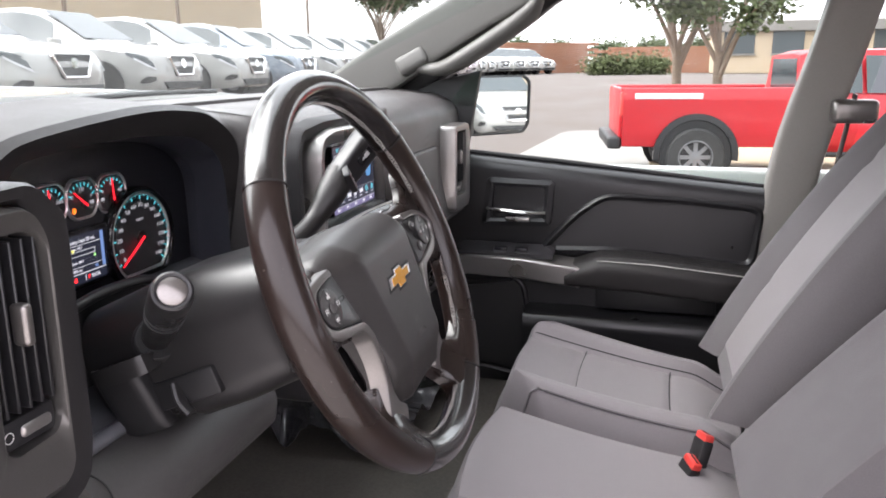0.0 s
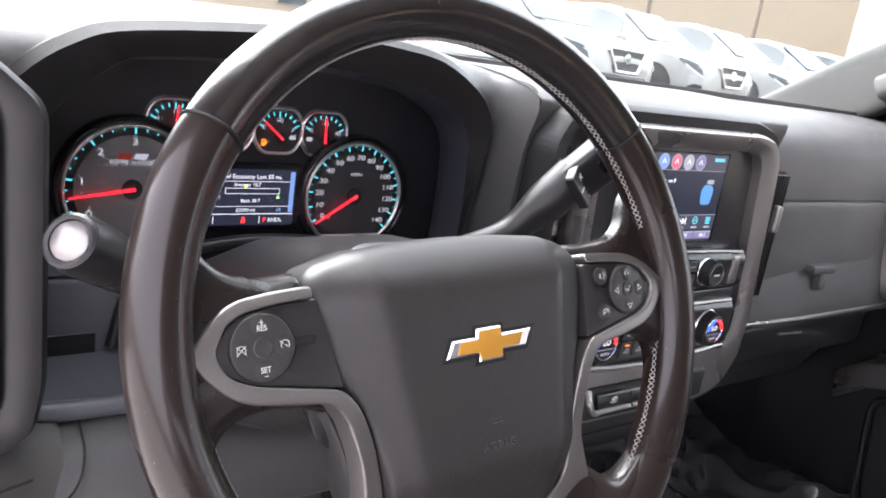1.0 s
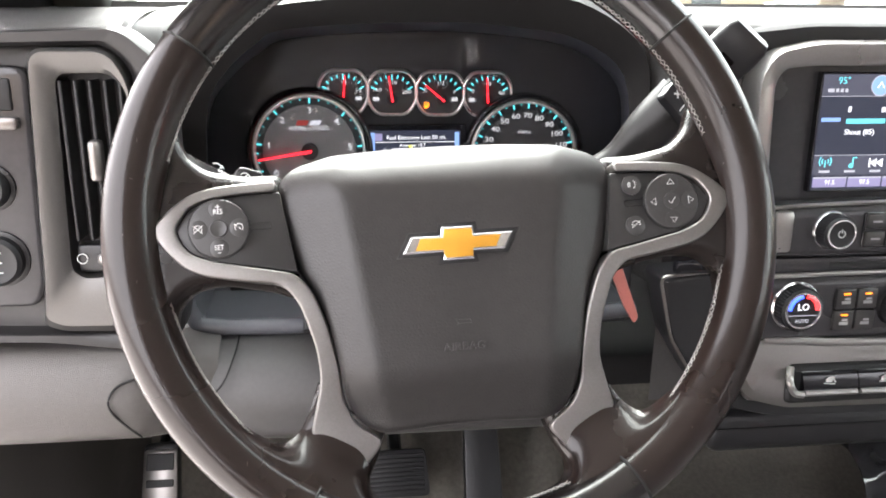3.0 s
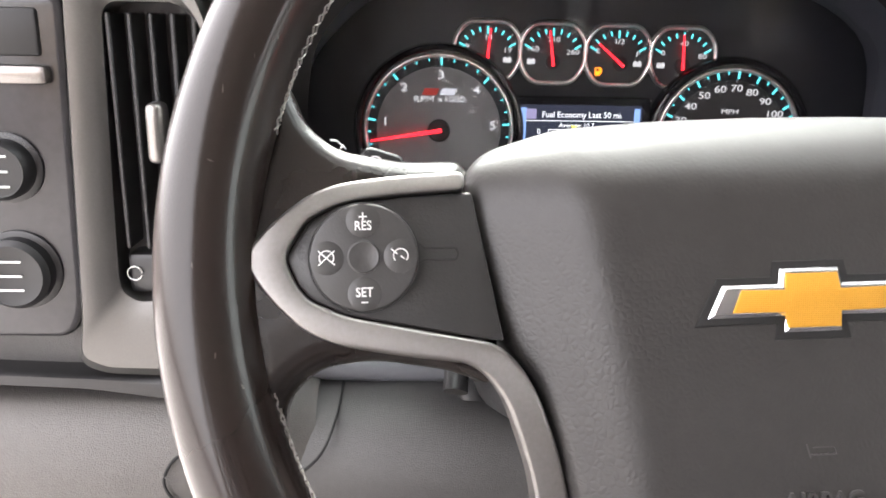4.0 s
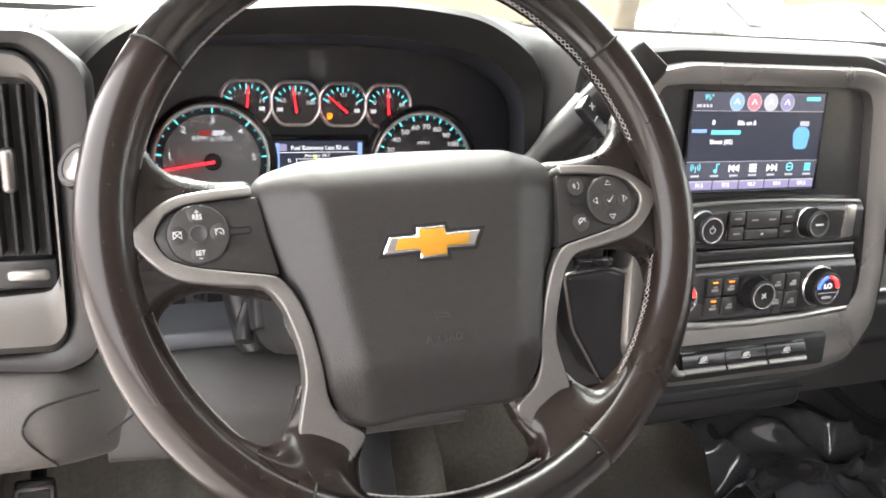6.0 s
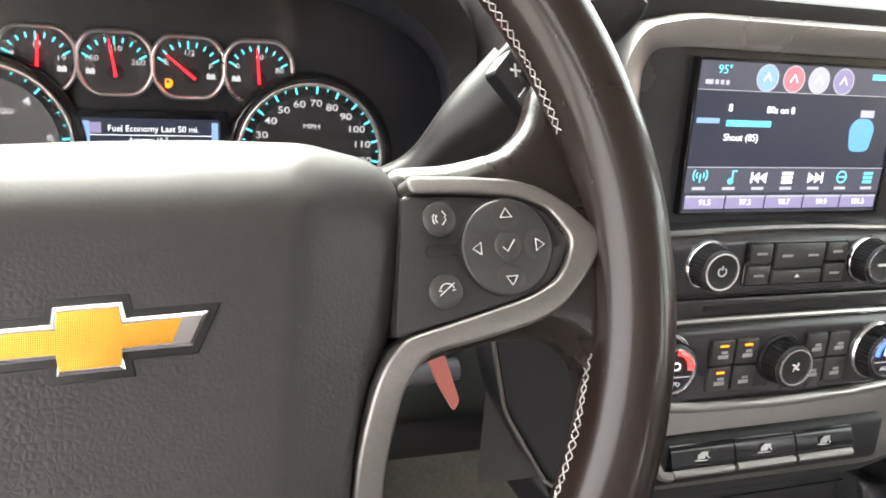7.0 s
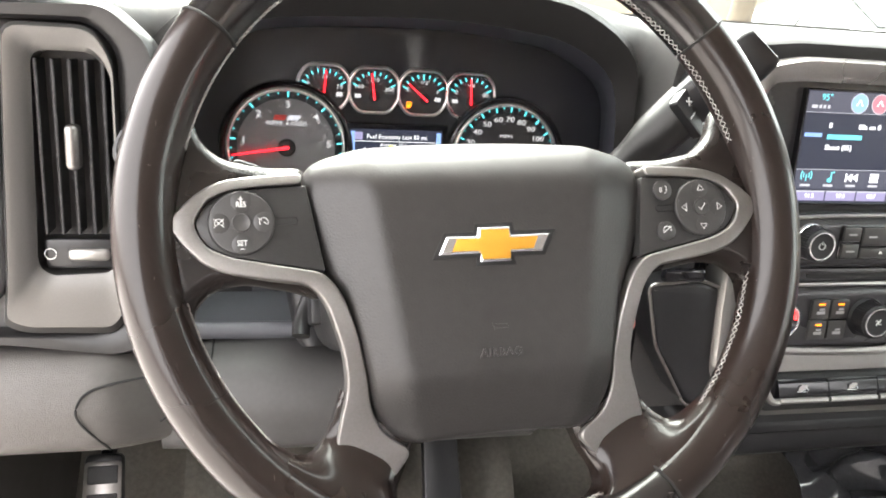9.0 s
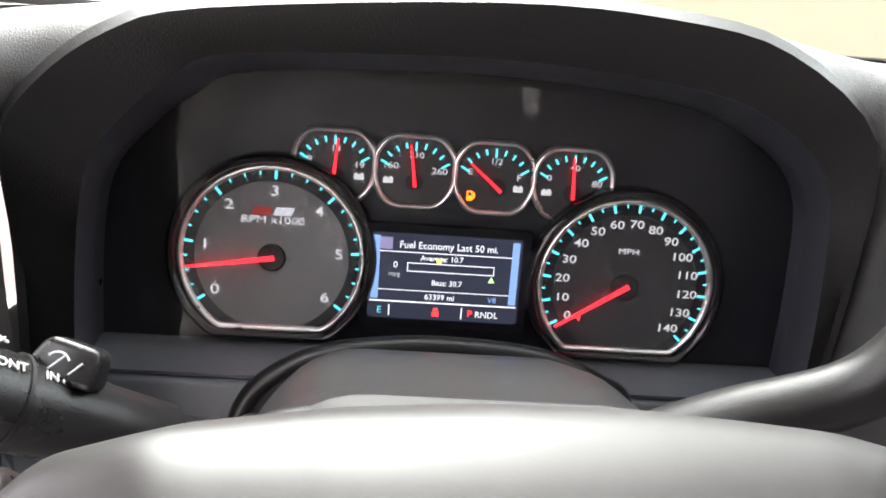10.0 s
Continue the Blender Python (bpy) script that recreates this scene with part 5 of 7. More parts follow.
for x, z in ((0.336, 1.450), (0.5235, 1.447)):
    kn = knob(x, CY, z, 0.0200, 0.014, clim, CHROME)
    yk = CY - 0.0142
    part("blue_arc", tube([(x + 0.0125 * math.cos(radians(a)), yk, z + 0.001 + 0.0125 * math.sin(radians(a))) for a in range(180, 99, -8)], 0.0018, 6), BLUELAMP, kn)
    part("red_arc", tube([(x + 0.0125 * math.cos(radians(a)), yk, z + 0.001 + 0.0125 * math.sin(radians(a))) for a in range(80, -1, -8)], 0.0018, 6), REDLAMP, kn)
    part("setting_print", words("LO", 0.0085, facing(x, yk + 0.0006, z + 0.003), bold=0.0001), LCDWHITE, kn)
    part("auto_print", words("AUTO", 0.0046, facing(x, yk + 0.0006, z - 0.0098)), LCDGREY, kn)
    part("rule", box(x - 0.013, x + 0.013, yk + 0.0004, yk + 0.0008, z - 0.0048, z - 0.0043, 0), LCDGREY, kn)
kn = knob(0.434, CY, 1.447, 0.0165, 0.018, clim, GUNMETAL)
part("fan_sign", moved(joined(*[tube([(0, 0, 0), (0.0016 * math.cos(a), 0.0016 * math.sin(a), 0), (0.0036 * math.cos(a + 0.5), 0.0036 * math.sin(a + 0.5), 0)], 0.0006, 5) for a in (0.5, 2.07, 3.64, 5.21)]), facing(0.434, CY - 0.0178, 1.447)), WHITE, kn)
for i, x in enumerate((0.3825, 0.4030, 0.4640, 0.4845)):
    for j, z in enumerate((1.4555, 1.4355)):
        b = part("button", box(x - 0.0097, x + 0.0097, CY - 0.0036, CY + 0.001, z - 0.0096, z + 0.0096, 0.002, 2), BUTTON, clim)
        part("button_print", joined(box(x - 0.0042, x + 0.0042, CY - 0.0040, CY - 0.0035, z - 0.0042, z - 0.0014, 0), box(x - 0.0018, x + 0.0034, CY - 0.0040, CY - 0.0035, z - 0.0005, z + 0.0015, 0)), PRINT, b)
        if i == 0 or (i == 1 and j == 0):
            part("button_lamp", box(x - 0.0032, x + 0.0032, CY - 0.0040, CY - 0.0035, z + 0.0046, z + 0.0060, 0), AMBER, b)
# rocker row
row = part("switch_tray", box(0.338, 0.548, 0.1810, 0.200, 1.353, 1.392, 0.006, 3), BLACK, stack)
for k in range(3):
    x0 = 0.3495 + 0.0545 * k
    sw = part("rocker", loft([[(x, y, z) for y, z in rounded([(0.190, 1.364), (0.176, 1.366), (0.174, 1.374), (0.179, 1.386), (0.190, 1.391)], 0.003)] for x in (x0, x0 + 0.0530)]), GLOSS, stack)
    part("chrome_edge", tube([(x0 + 0.001, 0.1740, 1.3680), (x0 + 0.0520, 0.1740, 1.3680)], 0.0029, 8), SATIN, sw)
    part("sign", moved(joined(box(-0.004, 0.002, -0.0016, 0.0020, 0, 0.0006, 0), box(-0.002, 0.004, 0.0006, 0.0036, 0, 0.0006, 0), tube([(0.002, 0.002, 0), (0.006, -0.002, 0)], 0.0005, 4), tube([(-0.006, -0.003, 0), (0.005, -0.0035, 0)], 0.0005, 4)), facing(x0 + 0.025, 0.1752, 1.3795)), WHITE, sw)
part("row_end", tube(curve([(0.340, 0.184, 1.390), (0.336, 0.176, 1.380), (0.340, 0.173, 1.370), (0.3485, 0.173, 1.3675)], 5), 0.0035, 8), SATIN, stack)
part("lower_drawer", box(0.285, 0.560, 0.215, 0.33, 1.284, 1.330, 0.012, 3), DARK, stack)
part("drawer_line", box(0.290, 0.556, 0.2135, 0.216, 1.3115, 1.3130, 0.0), SEAM, stack)

# ---------- touch screen ----------
SX0, SX1, SZ0, SZ1, SY = 0.3435, 0.5090, 1.5530, 1.6520, 0.1975
screen = tagged(part("touch_screen", box(SX0, SX1, SY, SY + 0.004, SZ0, SZ1, 0.0), LCDDARK, None), "lit touch screen showing the radio page", "screen")
part("screen_edge", joined(box(SX0 - 0.0022, SX0, SY - 0.001, SY + 0.006, SZ0 - 0.002, SZ1 + 0.002, 0.0005, 1), box(SX1, SX1 + 0.0022, SY - 0.001, SY + 0.006, SZ0 - 0.002, SZ1 + 0.002, 0.0005, 1), box(SX0, SX1, SY - 0.001, SY + 0.006, SZ1, SZ1 + 0.002, 0.0005, 1), box(SX0, SX1, SY - 0.001, SY + 0.006, SZ0 - 0.002, SZ0, 0.0005, 1)), GLOSS, screen)
su, sv = (lambda a: SX0 + (SX1 - SX0) * a), (lambda b: SZ0 + (SZ1 - SZ0) * b)
sp = lambda a, b, k=0.0004: facing(su(a), SY - k, sv(b))
sb = lambda a0, a1, b0, b1, k=0.0006: box(su(a0), su(a1), SY - k, SY, sv(b0), sv(b1), 0)
disc = lambda a, b, r: lathe([(r, 0), (r, 0.0006), (0.0003, 0.0006)], 24, facing(su(a), SY, sv(b)))
part("title_strip", sb(0.0, 1.0, 0.815, 1.0, 0.0002), LCDBAR, screen)
part("menu_strip", sb(0.0, 1.0, 0.13, 0.305, 0.0002), LCDBAR, screen)
for a, mt in ((0.318, BLUELCD), (0.447, LCDRED), (0.573, LCDGREY), (0.700, LCDLILAC)):
    b = part("round_button", disc(a, 0.905, 0.0086), mt, screen)
    part("button_rim", tube([(su(a) + 0.0086 * math.cos(k * math.pi / 12), SY - 0.0006, sv(0.905) + 0.0086 * math.sin(k * math.pi / 12)) for k in range(25)], 0.0004, 4), LCDGREY, b)
    part("button_sign", tube([(su(a) - 0.003, SY - 0.0009, sv(0.885)), (su(a), SY - 0.0009, sv(0.935)), (su(a) + 0.003, SY - 0.0009, sv(0.885))], 0.0006, 4), LCDWHITE, b)
part("temperature_print", words("95°", 0.0080, sp(0.115, 0.945)), LCDTEAL, screen)
part("clock_bar", sb(0.85, 0.96, 0.925, 0.965), LCDTEAL, screen)
part("status_bar", joined(sb(0.03, 0.065, 0.850, 0.880), sb(0.075, 0.09, 0.850, 0.880), sb(0.10, 0.115, 0.850, 0.880), sb(0.125, 0.14, 0.850, 0.880), sb(0.0, 1.0, 0.813, 0.817), sb(0.0, 1.0, 0.303, 0.307)), LCDGREY, screen)
part("station_number", words("8", 0.0070, sp(0.165, 0.700)), LCDWHITE, screen)
part("station_print", words("80s on 8", 0.0066, sp(0.410, 0.695)), LCDWHITE, screen)
part("artist_bar", sb(0.155, 0.370, 0.580, 0.622), LCDTEAL, screen)
part("song_print", words("Shout (85)", 0.0066, sp(0.235, 0.505)), LCDWHITE, screen)
part("channel_bar", sb(0.015, 0.120, 0.598, 0.632), BLUELCD, screen)
part("art_picture", joined(moved(prism(rounded([(-0.0085, -0.013), (0.0085, -0.013), (0.011, 0.004), (0.006, 0.010), (-0.006, 0.010), (-0.011, 0.004)], 0.005), 0, 0.0006, 0.0001, 1), sp(0.845, 0.555, 0.0))), LCDART, screen)
part("art_lid", sb(0.825, 0.895, 0.665, 0.715), LCDGREY, screen)
for k in range(7):
    a = 0.068 + 0.1435 * k
    x = su(a)
    mt = (LCDTEAL, LCDTEAL, LCDWHITE, LCDWHITE, LCDWHITE, LCDTEAL, LCDTEAL)[k]
    z = sv(0.235)
    if k in (2, 4):
        s = -1 if k == 2 else 1
        part("skip_sign", moved(joined(box(s * 0.0062 - 0.0006, s * 0.0062 + 0.0006, -0.0038, 0.0038, 0, 0.0005, 0), *[prism([(d - s * 0.003, -0.0038), (d + s * 0.003, 0), (d - s * 0.003, 0.0038)][::s], 0, 0.0005, 0.0001, 1) for d in (-0.0030, 0.0030)]), sp(a, 0.235)), mt, screen)
    elif k == 3:
        part("grid_sign", joined(*[box(x - 0.0045, x + 0.0045, SY - 0.0006, SY, z - 0.0042 + 0.0030 * j, z - 0.0020 + 0.0030 * j, 0) for j in range(3)]), mt, screen)
    elif k == 0:
        part("aerial_sign", moved(joined(tube([(0, -0.004, 0), (0, 0.002, 0)], 0.0006, 4), *[tube([(q * r * math.cos(t), 0.001 + r * math.sin(t), 0) for t in (-0.7, -0.35, 0, 0.35, 0.7)], 0.0006, 4) for q in (-1, 1) for r in (0.003, 0.0055)]), sp(a, 0.240)), mt, screen)
    elif k == 5:
        part("globe_sign", moved(joined(tube([(0.004 * math.cos(t * 0.4), 0.004 * math.sin(t * 0.4), 0) for t in range(17)], 0.0007, 4), tube([(-0.004, 0, 0), (0.004, 0, 0)], 0.0006, 4)), sp(a, 0.240)), mt, screen)
    elif k == 6:
        part("phone_sign", joined(*[box(x - 0.0040, x + 0.0040, SY - 0.0006, SY, z - 0.0040 + 0.0030 * j, z - 0.0018 + 0.0030 * j, 0) for j in range(3)]), mt, screen)
    else:
        part("note_sign", moved(joined(tube([(0.002, -0.003, 0), (0.002, 0.004, 0), (0.005, 0.004, 0)], 0.0008, 4), lathe([(0.0022, 0), (0.0022, 0.0005), (0.0002, 0.0005)], 12, Matrix.Translation((0.0004, -0.003, 0)))), sp(a, 0.240)), mt, screen)
    part("menu_bar", sb(a - 0.030, a + 0.030, 0.150, 0.170), LCDGREY, screen)
for k, s in enumerate(("91.5", "97.5", "98.7", "99.9", "101.5")):
    b = part("preset_key", sb(0.012 + 0.1975 * k, 0.012 + 0.1875 + 0.1975 * k, 0.020, 0.110), LCDLILAC, screen)
    part("key_top", sb(0.012 + 0.1975 * k, 0.012 + 0.1875 + 0.1975 * k, 0.098, 0.110, 0.0009), LCDGREY, b)
    part("preset_print", words(s, 0.0056, sp(0.106 + 0.1975 * k, 0.062, 0.0008)), LCDWHITE, b)

# ---------- lower dash ----------
part("left_lower_panel", loft([[(x, y, z) for y, z in [(p.y, p.z) for p in curve([(0, 0.215, 1.436), (0, 0.186, 1.432), (0, 0.168, 1.418), (0, 0.158, 1.390), (0, 0.168, 1.360), (0, 0.215, 1.348), (0, 0.32, 1.345)], 5)]] for x in (-0.402, -0.36, -0.30, -0.25)] + [[(x, y + 0.040 * smooth(-0.24, -0.175, x), z - 0.012 * smooth(-0.24, -0.175, x)) for y, z in [(p.y, p.z) for p in curve([(0, 0.215, 1.436), (0, 0.186, 1.432), (0, 0.168, 1.418), (0, 0.158, 1.390), (0, 0.168, 1.360), (0, 0.215, 1.348), (0, 0.32, 1.345)], 5)]] for x in (-0.235, -0.22, -0.205, -0.19, -0.175)], closed=False, caps=False), LOWER, dash)
part("panel_line", tube(curve([(-0.200, 0.172, 1.418), (-0.240, 0.164, 1.412), (-0.252, 0.157, 1.402), (-0.250, 0.156, 1.388), (-0.232, 0.164, 1.362)]), 0.0010, 6), SEAM, dash)
part("knee_bolster", loft([[(x, y + 0.03 * abs(x / 0.2) ** 3 * (0.4 if x < 0 else 0), z) for y, z in [(p.y, p.z) for p in curve([(0, 0.300, 1.424), (0, 0.235, 1.419), (0, 0.203, 1.408), (0, 0.186, 1.385), (0, 0.184, 1.362), (0, 0.196, 1.336), (0, 0.260, 1.322), (0, 0.34, 1.325)], 5)]] for x in (-0.200, -0.15, -0.10, -0.04, 0.02, 0.07, 0.115)], closed=False, caps=False), BOLSTER, dash)
part("bolster_end", moved(prism([(y, z) for y, z in [(p.y, p.z) for p in curve([(0, 0.300, 1.424), (0, 0.235, 1.419), (0, 0.203, 1.408), (0, 0.186, 1.385), (0, 0.184, 1.362), (0, 0.196, 1.336), (0, 0.260, 1.322), (0, 0.34, 1.325)], 3)]], 0, 0.004, 0.001, 1), Matrix(((0, 0, 1, 0.113), (1, 0, 0, 0), (0, 1, 0, 0), (0, 0, 0, 1)))), DARK, dash)
knee = rounded([(0.212, 1.478), (0.262, 1.482), (0.296, 1.470), (0.300, 1.372), (0.286, 1.350), (0.262, 1.362), (0.226, 1.420)], 0.008)
part("bolster_line", tube(curve([(-0.160, 0.236, 1.4205), (-0.162, 0.205, 1.4105), (-0.172, 0.188, 1.392), (-0.198, 0.181, 1.375)], 6), 0.0009, 6), SEAM, dash)
part("knee_panel", moved(prism(knee[::-1], -0.04, 0.0, 0.006, 3), facing(0, 0.192, 0)), DARK, dash)
part("knee_edge", tube([(x, 0.1925, z) for x, z in knee] + [(knee[0][0], 0.1925, knee[0][1])], 0.0016, 6), GUNMETAL, dash)
part("knee_slot", box(0.222, 0.262, 0.184, 0.194, 1.482, 1.494, 0.003), GLOSS, dash)
part("kick_panel", box(1.225, 1.290, 0.42, 1.0, 0.95, 1.69, 0.01), DARK, dash)
part("kick_panel", box(-0.410, -0.385, 0.215, 1.0, 0.95, 1.44, 0.01), LOWER, dash)
part("underside", box(-0.40, 1.28, 0.34, 0.70, 1.30, 1.34, 0.01), BLACK, dash)


# ---------- cabin shell ----------
struct = lambda name, bm, material, label, category: solo(name, bm, material, label, category, "structure")
struct("floor", sheet(lambda u, v: (-0.42 + 1.72 * u, -1.5 + 2.55 * v, 0.955 + 0.30 * smooth(0.80, 0.98, v) + 0.05 * smooth(0.22, 0.0, abs(u - 0.5)) + 0.004 * math.sin(21 * u) * math.sin(17 * v)), 40, 50, 0.02), CARPET, "dark worn carpet on the cab floor", "floor")
struct("firewall", box(-0.42, 1.30, 0.98, 1.02, 0.95, 1.70, 0), BLACK, "black firewall behind the dashboard", "wall")
# Rear wall and ceiling are out of view, added for reflections and bounced light.
struct("wall_back", joined(box(-0.42, 1.30, -1.58, -1.52, 0.90, 1.52, 0.01), box(-0.42, -0.25, -1.58, -1.52, 1.52, 2.0, 0.01), box(1.13, 1.30, -1.58, -1.52, 1.52, 2.0, 0.01), box(-0.25, 1.13, -1.58, -1.52, 1.92, 2.0, 0.01)), PILLAR, "grey rear wall of the cab with a window", "wall")
struct("ceiling", sheet(lambda u, v: (-0.36 + 1.60 * u, -1.56 + 1.60 * v, 2.00 + 0.06 * math.sin(math.pi * u) * (0.5 + 0.5 * math.sin(math.pi * v)) - 0.03 * smooth(0.8, 1, v)), 16, 12, 0.03), LINER, "light grey cloth headliner", "ceiling")


def pillar(path, w0, w1, d, name, label, material):
    """A trim-clad roof pillar along a line, wide across and thick."""
    P = curve(path, 6)
    rings = []
    for i, p in enumerate(P):
        t = i / (len(P) - 1)
        w = w0 + (w1 - w0) * t
        dr = (P[min(i + 1, len(P) - 1)] - P[max(i - 1, 0)]).normalized()
        a = dr.cross(Vector((1, 0, 0))).normalized()
        c = a.cross(dr).normalized()
        rings.append([p + a * x * w + c * y * d for x, y in rounded([(-0.5, -0.5), (0.5, -0.5), (0.5, 0.5), (-0.5, 0.5)], 0.16, 4)])
    return struct(name, loft(rings), material, label, "pillar")


for s, nm in ((1, "right"), (-1, "left")):
    X = lambda x: 0.44 + s * (x - 0.44)
    pillar([(X(1.225), 0.62, 1.635), (X(1.19), 0.40, 1.767), (X(1.135), 0.15, 1.897), (X(1.08), -0.08, 1.995)], 0.13, 0.085, 0.055, f"a_pillar_{nm}", "grey plastic trim of the windscreen pillar", PILLAR)
    pillar([(X(1.275), 0.60, 1.60), (X(1.24), 0.36, 1.725), (X(1.19), 0.10, 1.865), (X(1.15), -0.10, 1.965), (X(1.13), -0.6, 1.985), (X(1.13), -1.5, 1.96)], 0.06, 0.07, 0.05, f"door_frame_{nm}", "black door frame above the side window", BLACK)
    pillar([(X(1.215), -0.53, 1.10), (X(1.215), -0.54, 1.50), (X(1.185), -0.605, 1.80), (X(1.15), -0.64, 1.97)], 0.105, 0.10, 0.06, f"b_pillar_{nm}", "grey plastic door pillar trim", POST)
    # Out of view as well; closes the cab's rear for reflections.
    struct(f"rear_side_{nm}", joined(box(min(X(1.22), X(1.28)), max(X(1.22), X(1.28)), -1.55, -0.66, 0.90, 1.50, 0.01)), DARK, "dark rear door panel of the cab", "wall")
handle = thing("grab_handle", "grey plastic grab handle on the windscreen pillar", "grab handle")
part("grip", tube(curve([(1.165, 0.315, 1.758), (1.146, 0.255, 1.758), (1.130, 0.195, 1.782), (1.108, 0.075, 1.852), (1.094, 0.035, 1.882), (1.092, 0.020, 1.915), (1.092, 0.02, 1.950)], 6), [0.020 + 0.014 * math.sin(math.pi * min(1, k / 30)) for k in range(37)], 16, 0.62), PILLAR, handle)
part("lower_mount", moved(box(-0.028, 0.028, -0.040, 0.040, -0.022, 0.022, 0.012, 3), Matrix.Translation((1.158, 0.330, 1.772)) @ pose(0, 0, 0, -28, 12, 0)), PILLAR, handle)
part("upper_mount", moved(box(-0.028, 0.028, -0.040, 0.040, -0.022, 0.022, 0.012, 3), Matrix.Translation((1.105, 0.030, 1.945)) @ pose(0, 0, 0, -28, 12, 0)), PILLAR, handle)

screen_f = lambda u, v: ((-0.36 + 0.04 * v) + (1.60 - 0.08 * v) * u, 0.77 - 0.85 * v + 0.05 * math.sin(math.pi * u) - 0.10 * abs(2 * u - 1) ** 2 * (1 - v), 1.690 + 0.30 * v)
ws = struct("windscreen", sheet(screen_f, 16, 10, 0.004), GLASS, "clear laminated windscreen", "windscreen")
ws.visible_shadow = False
struct("windscreen_seal", tube([screen_f(k / 16, 0.0) for k in range(17)], 0.008, 8), BLACK, "black rubber seal along the windscreen's base", "seal")
struct("roof_header", box(-0.36, 1.24, -0.11, 0.0, 1.965, 2.01, 0.02, 3), LINER, "grey trim along the windscreen's top", "trim")

# ---------- passenger door ----------
door = thing("door_1", "closed black passenger door with silver strip and armrest", "door", kind="structure")


def doorskin(y0, y1, prof, n, name, material):
    P = [(p.x, p.z) for p in curve([(x, 0, z) for x, z in prof], 5)]
    return part(name, loft([[(x, y0 + (y1 - y0) * i / n, z + 0.09 * (y0 + (y1 - y0) * i / n - 0.08) * smooth(1.40, 1.52, z)) for x, z in P] for i in range(n + 1)], closed=False, caps=False), material, door)


doorskin(-0.62, 0.46, [(1.275, 1.535), (1.235, 1.538), (1.205, 1.532), (1.190, 1.510), (1.192, 1.44), (1.198, 1.36), (1.205, 1.30), (1.21, 1.20), (1.215, 1.00), (1.225, 0.93)], 10, "door_panel", DARK)
part("sill_strip", tube([(1.232, -0.62, 1.474), (1.232, 0.0, 1.536), (1.232, 0.46, 1.574)], 0.006, 8), BLACK, door)
# door pull
hb = rounded([(-0.004, 1.380), (0.168, 1.374), (0.153, 1.497), (-0.012, 1.493)], 0.014, 4)
yz = lambda m=0.0: Matrix(((0, 0, -1, m), (1, 0, 0, 0), (0, 1, 0, 0), (0, 0, 0, 1)))
pull = part("pull_bezel", moved(loft([[(u, v, n) for u, v in inset(hb, k)] for k, n in ((-0.002, -0.01), (0.0, 0.006), (0.012, 0.010), (0.020, 0.006), (0.024, -0.012), (0.05, -0.014))]), yz(1.190)), DARK, door)
part("pull_cup", moved(prism(inset(hb, 0.030), -0.012, -0.0115, 0.0, 1), yz(1.190)), SHROUD, pull)
part("chrome_handle", tube(curve([(1.186, 0.152, 1.419), (1.172, 0.116, 1.418), (1.170, 0.056, 1.414), (1.184, 0.010, 1.412)]), 0.0072, 10, 0.8), CHROME, pull, "chrome door handle")
part("lock_tab", box(1.172, 1.184, 0.045, 0.105, 1.390, 1.402, 0.003), SATIN, pull)
# recessed upper pad
pad = rounded([(-0.130, 1.466), (-0.300, 1.462), (-0.490, 1.446), (-0.475, 1.300), (-0.15, 1.322), (0.022, 1.316), (0.000, 1.348), (-0.062, 1.416)], 0.034, 6)
part("pad_line", moved(loft([[(u, v, n) for u, v in inset(pad, k)] for k, n in ((-0.004, -0.004), (0, 0.006), (0.005, 0.009), (0.010, 0.007), (0.018, -0.004))], caps=False), yz(1.192)), DARK, door)
part("upper_pad", moved(prism(inset(pad, 0.014), -0.006, 0.001, 0.001, 1), yz(1.192)), DARK, door)
# shelf with switch plate, silver strip and armrest
part("switch_plate", moved(sheet(lambda u, v: (1.12 + 0.075 * v, -0.02 + 0.24 * u, 1.322 + 0.010 * v + 0.002 * u), 6, 4, 0.01), Matrix.Identity(4)), PANELGREY, door)
for y in (0.06, 0.11):
    part("window_switch", box(1.135, 1.165, y - 0.015, y + 0.015, 1.322, 1.333, 0.003), GLOSS, door)
part("silver_strip", loft([[(x, y, z) for x, z in rounded([(1.19, zt - 0.062), (1.112 + k, zt - 0.054), (1.104 + k, zt - 0.004), (1.19, zt)], 0.006)] for y, zt, k in ((0.30, 1.250, 0.06), (0.245, 1.296, 0.03), (0.19, 1.319, 0.008), (0.05, 1.317, 0.0), (-0.085, 1.303, 0.0))]), SATIN, door, "satin silver strip")
part("armrest", loft([[(x, y, z) for x, z in rounded([(1.20, zt - h), (1.100 + k, zt - h + 0.01), (1.092 + k, zt - 0.018), (1.115 + k, zt), (1.20, zt + 0.004)], 0.014)] for y, zt, h, k in ((-0.050, 1.296, 0.055, 0.012), (-0.085, 1.308, 0.065, 0.004), (-0.130, 1.326, 0.085, 0.0), (-0.22, 1.326, 0.088, 0.0), (-0.40, 1.312, 0.085, 0.0), (-0.47, 1.306, 0.080, 0.01), (-0.50, 1.300, 0.07, 0.04))]), BROW, door, "grained armrest")
part("armrest_stitch", tube([(1.103, -0.125, 1.3205), (1.101, -0.25, 1.3190), (1.101, -0.40, 1.3075), (1.106, -0.465, 1.301)], 0.0012, 5), THREAD, door)
part("pocket_front", loft([[(x, y, z) for x, z in rounded([(1.22, 1.00), (1.150, 1.010), (1.120, 1.150), (1.128, 1.172), (1.22, 1.178)], 0.012)] for y in (-0.52, -0.40, -0.10, 0.02, 0.05)]), DARK, door)
